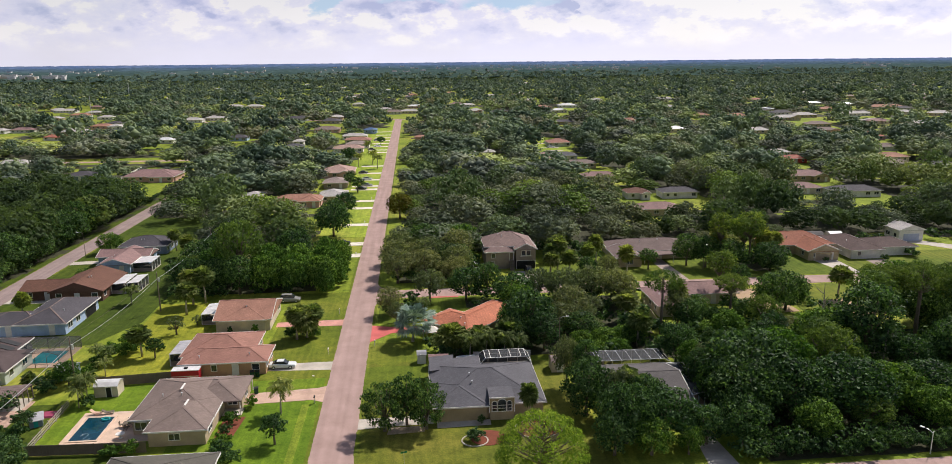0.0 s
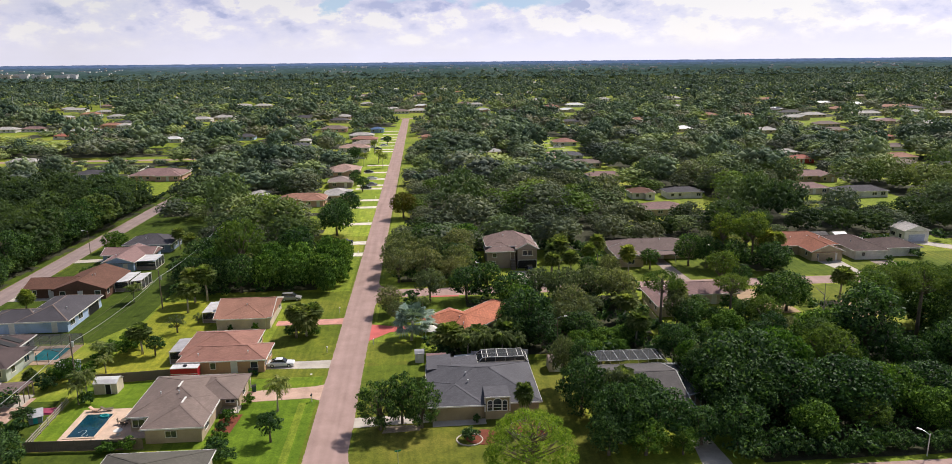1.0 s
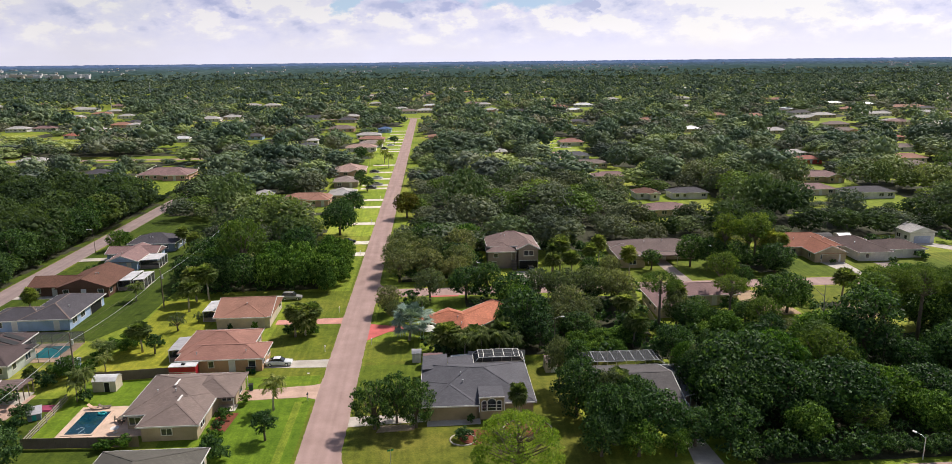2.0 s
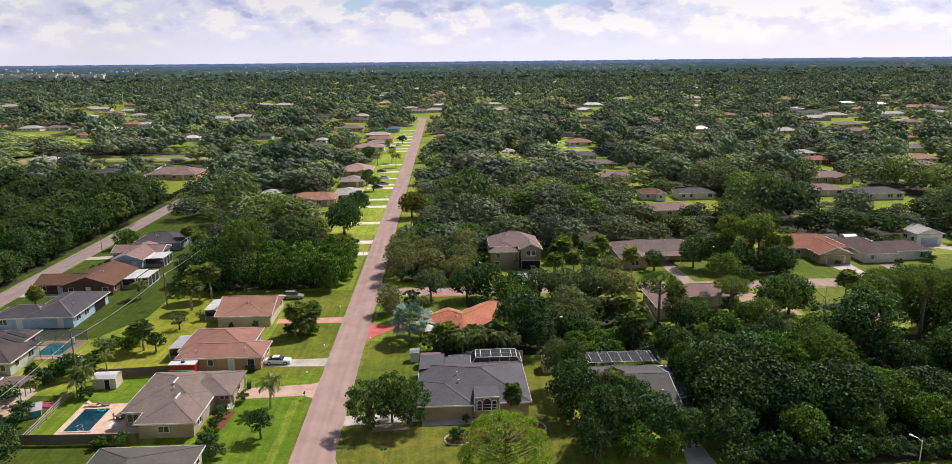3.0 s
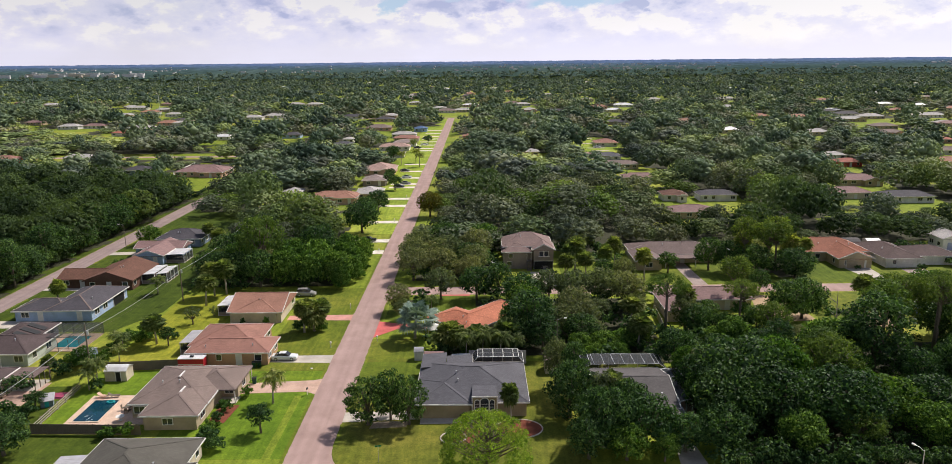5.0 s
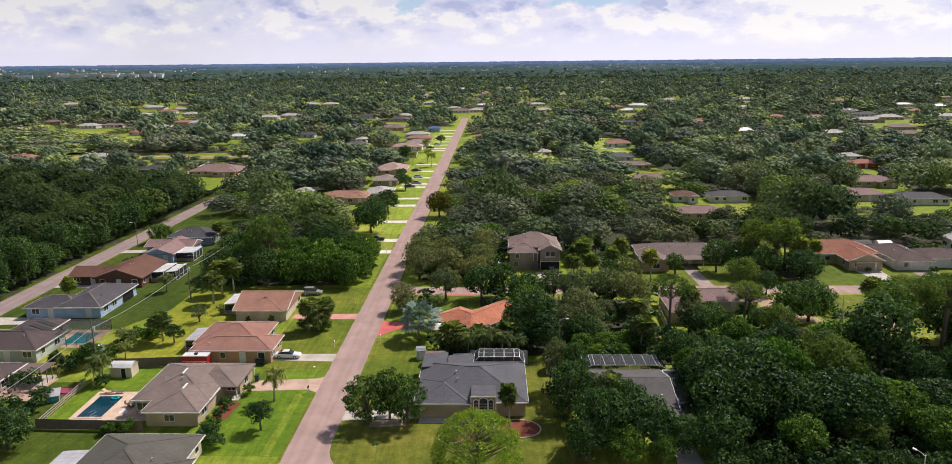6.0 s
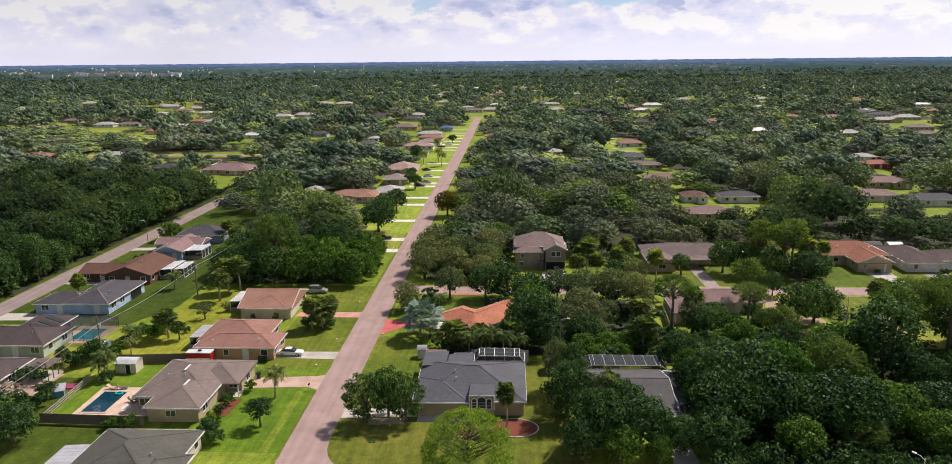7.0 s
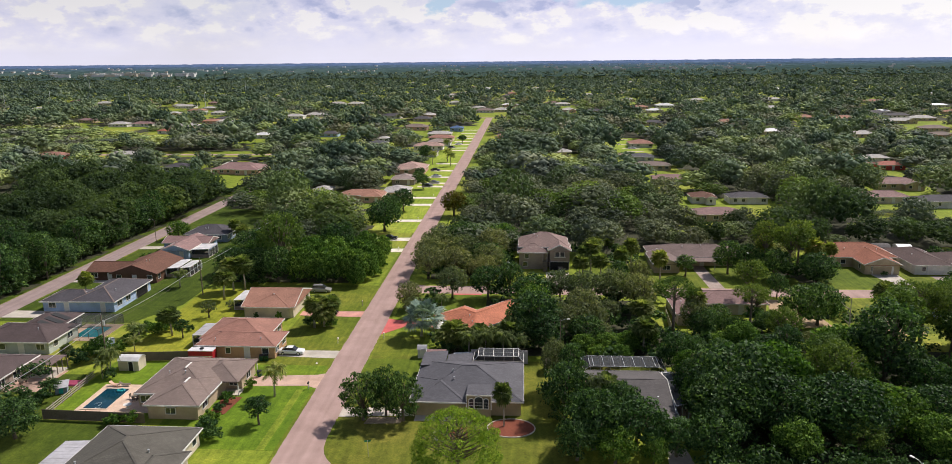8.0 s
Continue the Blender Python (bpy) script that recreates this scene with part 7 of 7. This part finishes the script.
def lounger(x, y, rot, mat, label):
    e = thing("sun_lounger", x, y, 0.06, rot, label, "lounger", "sun loungers")
    part("seat", Soup().box(-0.9, 0.35, -0.32, 0.32, 0.3, 0.38), mat, e)
    part("backrest", Soup().beam((0.33, 0, 0.36), (0.9, 0, 0.8), 0.62, 0.07), mat, e)
    for sx in (-0.8, 0.3):
        for sy in (-0.28, 0.28):
            part("leg", Soup().box(sx - 0.03, sx + 0.03, sy - 0.03, sy + 0.03, 0, 0.3), WHITE, e)


lounger(-38.4, 107.6, 170, plain("lounger_pink", (0.65, 0.42, 0.32), 0.7), "pale pink poolside sun lounger")
lounger(-36.6, 107.7, 190, WOOD_GREY, "dark grey poolside sun lounger")
fl = thing("pool_float", -36.2, 105.7, 0.12, 0, "turquoise inflatable ring floating in the pool", "float")
part("ring", Soup().tube([(0.55 * math.cos(a), 0.4 * math.sin(a), 0.08) for a in np.linspace(0, 2 * math.pi, 17)], [0.17] * 17, 8), PLASTIC_TEAL, fl)
ho = thing("pool_hose", -37.0, 101.5, 0.1, 0, "white pool cleaner hose coiled in the water", "hose")
part("hose", Soup().tube([(-1.0 + 0.28 * a + 0.25 * math.sin(2.6 * a), -1.1 + 0.95 * math.sin(0.9 * a) + 0.3 * math.cos(2.2 * a), 0.012) for a in np.linspace(0, 6.5, 36)], [0.018] * 36, 5), WHITE, ho)


def patio_table(x, y, mat):
    e = thing("patio_table", x, y, 0.06, 0, "round white patio table on the pool deck", "table")
    part("tabletop", Soup().disc(0, 0, 0.68, 0.74, 0.65, 18), mat, e)
    part("pedestal", Soup().tube([(0, 0, 0), (0, 0, 0.68)], [0.06, 0.06], 8), mat, e)
    part("base", Soup().disc(0, 0, 0, 0.05, 0.32, 14), mat, e)


def patio_chair(x, y, rot):
    e = thing("patio_chair", x, y, 0.06, rot, "dark metal patio chair on the pool deck", "chair", "patio chairs")
    part("seat", Soup().box(-0.25, 0.25, -0.25, 0.25, 0.42, 0.46), WOOD_GREY, e)
    part("backrest", Soup().box(-0.25, 0.25, 0.22, 0.26, 0.46, 0.95), WOOD_GREY, e)
    for sx in (-0.22, 0.22):
        for sy in (-0.22, 0.22):
            part("leg", Soup().box(sx - 0.02, sx + 0.02, sy - 0.02, sy + 0.02, 0, 0.42), WOOD_GREY, e)


patio_table(-31.7, 99.6, WHITE)
patio_table(-31.9, 103.0, WOOD_GREY)
for i in range(4):
    patio_chair(-31.9 + math.sin(i * 1.57) * 0.95, 103.0 + math.cos(i * 1.57) * 0.95, -90 * i)
ph = thing("playhouse", -46.2, 105.0, 0, 25, "blue-grey garden playhouse with a sloping metal roof", "playhouse")
part("wall", Soup().box(-0.9, 0.9, -0.8, 0.8, 0, 1.2), WALLS["bluegrey"], ph)
part("roof", Soup().add([(-1.15, -1.05, 1.2), (1.15, -1.05, 1.2), (1.15, 1.05, 1.75), (-1.15, 1.05, 1.75), (-1.15, -1.05, 1.12), (1.15, -1.05, 1.12), (1.15, 1.05, 1.67), (-1.15, 1.05, 1.67)], [(0, 1, 2, 3), (7, 6, 5, 4), (0, 4, 5, 1), (1, 5, 6, 2), (2, 6, 7, 3), (3, 7, 4, 0)]), METAL_GREY, ph)
part("door", Soup().box(-0.3, 0.3, -0.83, -0.8, 0.05, 1.0), PLASTIC_TEAL, ph)
ca = thing("trampoline_cover", -46.2, 108.2, 0, 0, "faded magenta tarpaulin over garden things", "tarpaulin")
part("sheet", Soup().add([(-1.6, -1.0, 0.02), (1.6, -1.0, 0.02), (1.6, 1.0, 0.02), (-1.6, 1.0, 0.02), (-1.45, -0.85, 0.3), (1.45, -0.8, 0.26), (1.4, 0.85, 0.34), (-1.45, 0.8, 0.3)], [(4, 5, 6, 7), (0, 1, 5, 4), (1, 2, 6, 5), (2, 3, 7, 6), (3, 0, 4, 7)]), MAGENTA, ca)
shed("small dark shed with a grey metal roof", -49.3, 123.0, 3.0, 3.4, "bluegrey", METAL_WHITE, 8, 1.9)
fp = thing("fire_pit", -35.0, 121.2, 0, 0, "ring of pale stones on the lawn", "fire pit")
for i in range(9):
    a = i / 9 * 6.283
    part("stone", Soup().disc(0.75 * math.cos(a), 0.6 * math.sin(a), 0, 0.22 + 0.05 * (i % 3), 0.2, 7), CONCRETE, fp)
part("ash", Soup().disc(0, 0, 0, 0.05, 0.6, 12), DARK, fp)
st_rnd = random.Random(3)
for i in range(24):
    px, py = -57.5 + 1.45 * (i % 6) + st_rnd.uniform(-.3, .3), 97.6 + 1.7 * (i // 6) + st_rnd.uniform(-.4, .4)
    s_ = thing("stepping_stone", px, py, 0, st_rnd.uniform(0, 90), "pale round stepping stone in the grass", "stone", "stepping stones")
    part("stone", Soup().disc(0, 0, 0, 0.06, st_rnd.uniform(0.2, 0.32), 8), CONCRETE, s_)
for x, y, c in ((-55.2, 108.0, "bench"), (-53.4, 112.0, "bench"), (-54.8, 112.6, "bench")):
    e = thing("patio_bench", x, y, 0.06, st_rnd.uniform(0, 90), "dark wooden bench on a paved patio", "bench")
    part("seat", Soup().box(-0.7, 0.7, -0.22, 0.22, 0.4, 0.46), WOOD_GREY, e)
    part("backrest", Soup().box(-0.7, 0.7, 0.2, 0.26, 0.46, 0.9), WOOD_GREY, e)
    for sx in (-0.6, 0.6):
        part("leg", Soup().box(sx - 0.05, sx + 0.05, -0.2, 0.2, 0, 0.4), WOOD_GREY, e)
# solar panels and roof strips
solar_house = HOUSE_OB["grey-green house with a dark shingled roof and solar panels"]
for i in range(3):
    o = part("solar_panel", Soup().box(-1.75, 1.75, -0.75, 0.75, 0.02, 0.09), SOLAR, solar_house, "black solar water panel")
    o.matrix_basis = pose(-63.6 - solar_house.location.x, 127.9 + 2.3 * i - solar_house.location.y, 3.36, 0, 19.3, 0)
pool_house = HOUSE_OB["taupe shingled hip-roofed house with tan stucco walls"]
for x, y0, y1, z in ((-24.3, 105.4, 107.6, 4.66), (-22.5, 101.0, 103.0, 4.08)):
    dx_, dy_ = pool_house.location.x, pool_house.location.y
    part("ridge_vent", Soup().box(x - dx_ - 0.14, x - dx_ + 0.14, y0 - dy_, y1 - dy_, z, z + 0.1), WHITE, pool_house, "white metal ridge vent")
# flower beds by the slate-roofed house
slab("mulch_bed", [(30.3 + 3.5 * math.cos(a), 96.0 + 2.7 * math.sin(a)) for a in np.linspace(0, 2 * math.pi, 25)[:-1]], -0.05, 0.07, MULCH, "oval bed of red mulch", "flower bed")
slab("mulch_bed", [(22.5 + 2.6 * math.cos(a), 94.0 + 2.2 * math.sin(a)) for a in np.linspace(0, 2 * math.pi, 25)[:-1]], -0.05, 0.06, MULCH, "round bed of red mulch", "flower bed")
slab("mulch_bed", [(-17.8, 97), (-15.2, 98.5), (-14.6, 104.4), (-17.8, 104.4)], -0.05, 0.06, MULCH, "red mulch bed along the house wall", "flower bed")
slab("bare_patch", [(7.6, 96.4), (13.2, 96.8), (13.6, 98.6), (8.0, 98.5)], -0.05, 0.035, plain("sandy_soil", (0.4, 0.31, 0.22), 0.95, fine=3, spread=0.3, bumpy=0.4), "bare sandy soil below the trees", "soil")
for cx_, cy_, rx_, ry_ in ((30.3, 96.0, 3.6, 2.8), (20.5, 93.4, 1.9, 1.7)):
    e = thing("edging", cx_, cy_, 0, 0, "pale curved stone edging round a bed", "edging")
    for i in range(28):
        a0, a1 = 2 * math.pi * i / 28, 2 * math.pi * (i + 0.93) / 28
        part("edging_stone", Soup().beam((rx_ * math.cos(a0), ry_ * math.sin(a0), 0.06), (rx_ * math.cos(a1), ry_ * math.sin(a1), 0.06), 0.18, 0.14), CONCRETE, e)
# raised entry bay with three arched windows
def at_house(label, x, y):
    h_ = HOUSE_OB[label]
    return h_, x - h_.location.x, y - h_.location.y


slate_house, bx, by = at_house("slate-grey shingled house with khaki walls and white trim", 25.2, 101.0)
en = part("entry_bay", Soup().box(-1.85, 1.85, -1.7, 1.4, 0, 3.68), WALLS["khaki"], slate_house)
en.matrix_basis = pose(bx, by, 0)
part("roof", Soup().add([(-1.95, -1.75, 3.68), (1.95, -1.75, 3.68), (1.95, 2.1, 3.76), (-1.95, 2.1, 3.76), (-1.95, -1.75, 3.74), (1.95, -1.75, 3.74), (1.95, 2.1, 3.82), (-1.95, 2.1, 3.82)], [(3, 2, 1, 0), (4, 5, 6, 7), (0, 1, 5, 4), (1, 2, 6, 5), (2, 3, 7, 6), (3, 0, 4, 7)]), ROOFS["slate"], en)
part("cornice", Soup().box(-2.0, 2.0, -1.84, -1.76, 3.6, 3.8), WHITE, en)
for sx in (-1.93, 1.93):
    part("corner_board", Soup().box(sx - 0.07, sx + 0.07, -1.82, -1.7, 1.3, 3.6), WHITE, en)


def arched(px, w, z0, z1):
    n = 10
    outer = [(px - w / 2, z0), (px + w / 2, z0)] + [(px + w / 2 * math.cos(a), z1 + w / 2 * math.sin(a) * 0.8) for a in np.linspace(0, math.pi, n)]
    k = len(outer)
    v = [(x, y, z) for y in (-1.78, -1.69) for x, z in outer]
    f = [tuple(range(k)), tuple(reversed(range(k, 2 * k)))] + [(i, k + i, k + (i + 1) % k, (i + 1) % k) for i in range(k)]
    return Soup().add(v, f)


for px, w, z1 in ((-1.15, 0.66, 2.86), (0, 1.2, 2.95), (1.15, 0.66, 2.86)):
    part("window_frame", arched(px, w + 0.26, 1.4, z1), WHITE, en)
    g = arched(px, w, 1.54, z1)
    g.v = [(x, y - 0.03, z) for x, y, z in g.v]
    part("pane", g, GLASS, en)
    for zb in (2.0, 2.5):
        part("mullion", Soup().box(px - w / 2, px + w / 2, -1.84, -1.8, zb - 0.03, zb + 0.03), WHITE, en)
# the two-storey house gets a dark slab: shade of its open garage painted
for lab, x, y, w, mat in (("slate-grey shingled house with khaki walls and white trim", 18.8, 99.72, 4.9, WALLS["khaki"]), ("orange-brown tiled house with a beige garage", 123.4, 179.35, 4.6, WALLS["tan"]), ("dark brown shingled ranch house with a white garage door", 137.0, 179.45, 4.8, WHITE),
                          ("white metal garage with a roll-up door", 160.9, 196.65, 5.0, GARAGE_BLUE), ("two-storey taupe house with a brown hip roof", 41.7, 181.05, 4.9, DARK)):
    h_, dx_, dy_ = at_house(lab, x, y)
    door_at(h_, dx_, dy_, w, 2.2, "s", mat, "garage_door")
# front of the two-storey house: paired windows in the gable, porch, dark windows under the eaves
two, tx, ty = at_house("two-storey taupe house with a brown hip roof", 41.7, 181.1)
window_at(two, tx - 0.62, ty - 0.02, 4.25, 1.05, 1.25, "s")
window_at(two, tx + 0.72, ty - 0.02, 4.25, 1.05, 1.25, "s")
part("sill", Soup().box(tx - 1.5, tx + 1.6, ty - 0.14, ty - 0.01, 3.38, 3.5), WHITE, two)
window_at(two, tx - 8.6, ty + 0.58, 3.6, 1.0, 1.1, "s")
window_at(two, tx - 9.0, ty + 0.58, 1.4, 1.2, 1.1, "s")
stair = part("stair", Soup().box(tx - 4.4, tx - 3.2, ty - 1.6, ty - 1.2, 0, 0.6).box(tx - 4.4, tx - 3.2, ty - 1.2, ty - 0.8, 0, 1.2).box(tx - 4.4, tx - 3.2, ty - 0.8, ty - 0.4, 0, 1.8).box(tx - 4.4, tx - 3.2, ty - 0.4, ty + 0.5, 0, 2.3), WOOD_GREY, two, "brown wooden stair to the porch")
door_at(two, tx - 3.8, ty + 0.62, 0.95, 2.1, "s", WOOD_POLE).location.z = 2.3
# dark slab for the open carport, its shade put into the colour
blue_house, bx_, by_ = at_house("pale blue stucco house with a grey shingled hip roof", -59.28, 156.6)
door_at(blue_house, bx_, by_, 5.0, 2.15, "e", DARK, "garage_door")
te = thing("shade_tent", 15.4, 133.9, 0, 15, "white pointed garden canopy beside a palm", "canopy")
part("canopy", Soup().add([(-1.5, -1.5, 1.9), (1.5, -1.5, 1.9), (1.5, 1.5, 1.9), (-1.5, 1.5, 1.9), (0, 0, 2.8)], [(0, 1, 4), (1, 2, 4), (2, 3, 4), (3, 0, 4), (3, 2, 1, 0)]), WHITE, te)
for sx in (-1.4, 1.4):
    for sy in (-1.4, 1.4):
        part("pole", Soup().box(sx - 0.04, sx + 0.04, sy - 0.04, sy + 0.04, 0, 1.9), ALU, te)
fence("white board fence round a distant garden", [(-125, 349), (-127.5, 384)], 1.9, WHITE)
fence("white board fence round a distant garden", [(-99, 357), (-107, 392)], 1.9, WHITE)
fence("pale board fence beside the woods", [(61.9, 133.2), (63.0, 148.0)], 1.7, WALLS["cream"])


def dead_tree(x, y, h, seed):
    rnd = random.Random(seed)
    e = thing("dead_tree", x, y, 0, 0, "bare whitish dead tree standing in the woods", "tree", "dead trees")
    part("trunk", Soup().tube([(0, 0, -0.1), (0.2, 0, h * 0.5), (0.1, 0.2, h)], [0.2, 0.14, 0.03], 7), BARK_PALE, e)
    for i in range(7):
        z = h * rnd.uniform(0.45, 0.85)
        a, L = rnd.uniform(0, 6.28), rnd.uniform(1.2, 2.6)
        part("limb", Soup().tube([(0.15, 0.05, z), (L * 0.6 * math.cos(a), L * 0.6 * math.sin(a), z + L * 0.5), (L * math.cos(a), L * math.sin(a), z + L)], [0.09, 0.06, 0.02], 5), BARK_PALE, e)


dead_tree(82.6, 103.6, 10.0, 1)
dead_tree(95.6, 112.0, 11.5, 2)
dead_tree(92.4, 127.0, 11.0, 3)


# ---------------------------------------------------------------- the town at the horizon
town_rnd = random.Random(12)
TOWN = (-0.72, -0.69, -0.66, -0.56, -0.53, -0.4, -0.22, -0.1, -0.05, 0.0, 0.04, 0.12, 0.2, 0.27, 0.5, 0.66, 0.08, 0.14, 0.17, 0.22, 0.25, 0.3)
for i in range(250):
    y = 2290 + 900 * town_rnd.random() ** 1.6
    x = (town_rnd.choice(TOWN) + town_rnd.gauss(0, 0.022)) * y if i % 4 else town_rnd.uniform(-0.74, 0.76) * y
    w, d, h = 4 + 20 * town_rnd.random() ** 2.5, town_rnd.uniform(5, 12), town_rnd.uniform(2.4, 4.6)
    if i < 26:                                          # long stores on open ground at the town's near edge
        x, y, w = -1350 + 17 * i + town_rnd.uniform(-8, 8), 2120 + town_rnd.uniform(-50, 110), town_rnd.uniform(12, 46)
        h = town_rnd.uniform(9.0, 12.5)
    e = thing("far_building", x, y, far_rise(y) + (6.5 if i >= 26 else 2.5), 0, "pale flat-roofed building far off at the horizon", "building", "town buildings")
    part("wall", Soup().box(-w / 2, w / 2, -d / 2, d / 2, 0, h), WALLS[town_rnd.choice(("white", "white", "cream"))], e)
    part("roof", Soup().box(-w / 2 - 0.5, w / 2 + 0.5, -d / 2 - 0.5, d / 2 + 0.5, h, h + 0.7), town_rnd.choice((METAL_WHITE, METAL_WHITE, METAL_WHITE, ROOFS["light"])), e)
for x, y in ((-560, 800), (-505, 800), (-390, 760), (-300, 745), (-760, 1300), (-430, 1200)):
    e = thing("radio_mast", x, y, 0, 0, "slim white mast rising above the woods", "mast", "masts")
    part("mast", Soup().tube([(0, 0, 0), (0, 0, 24)], [0.3, 0.15], 8), ALU, e)
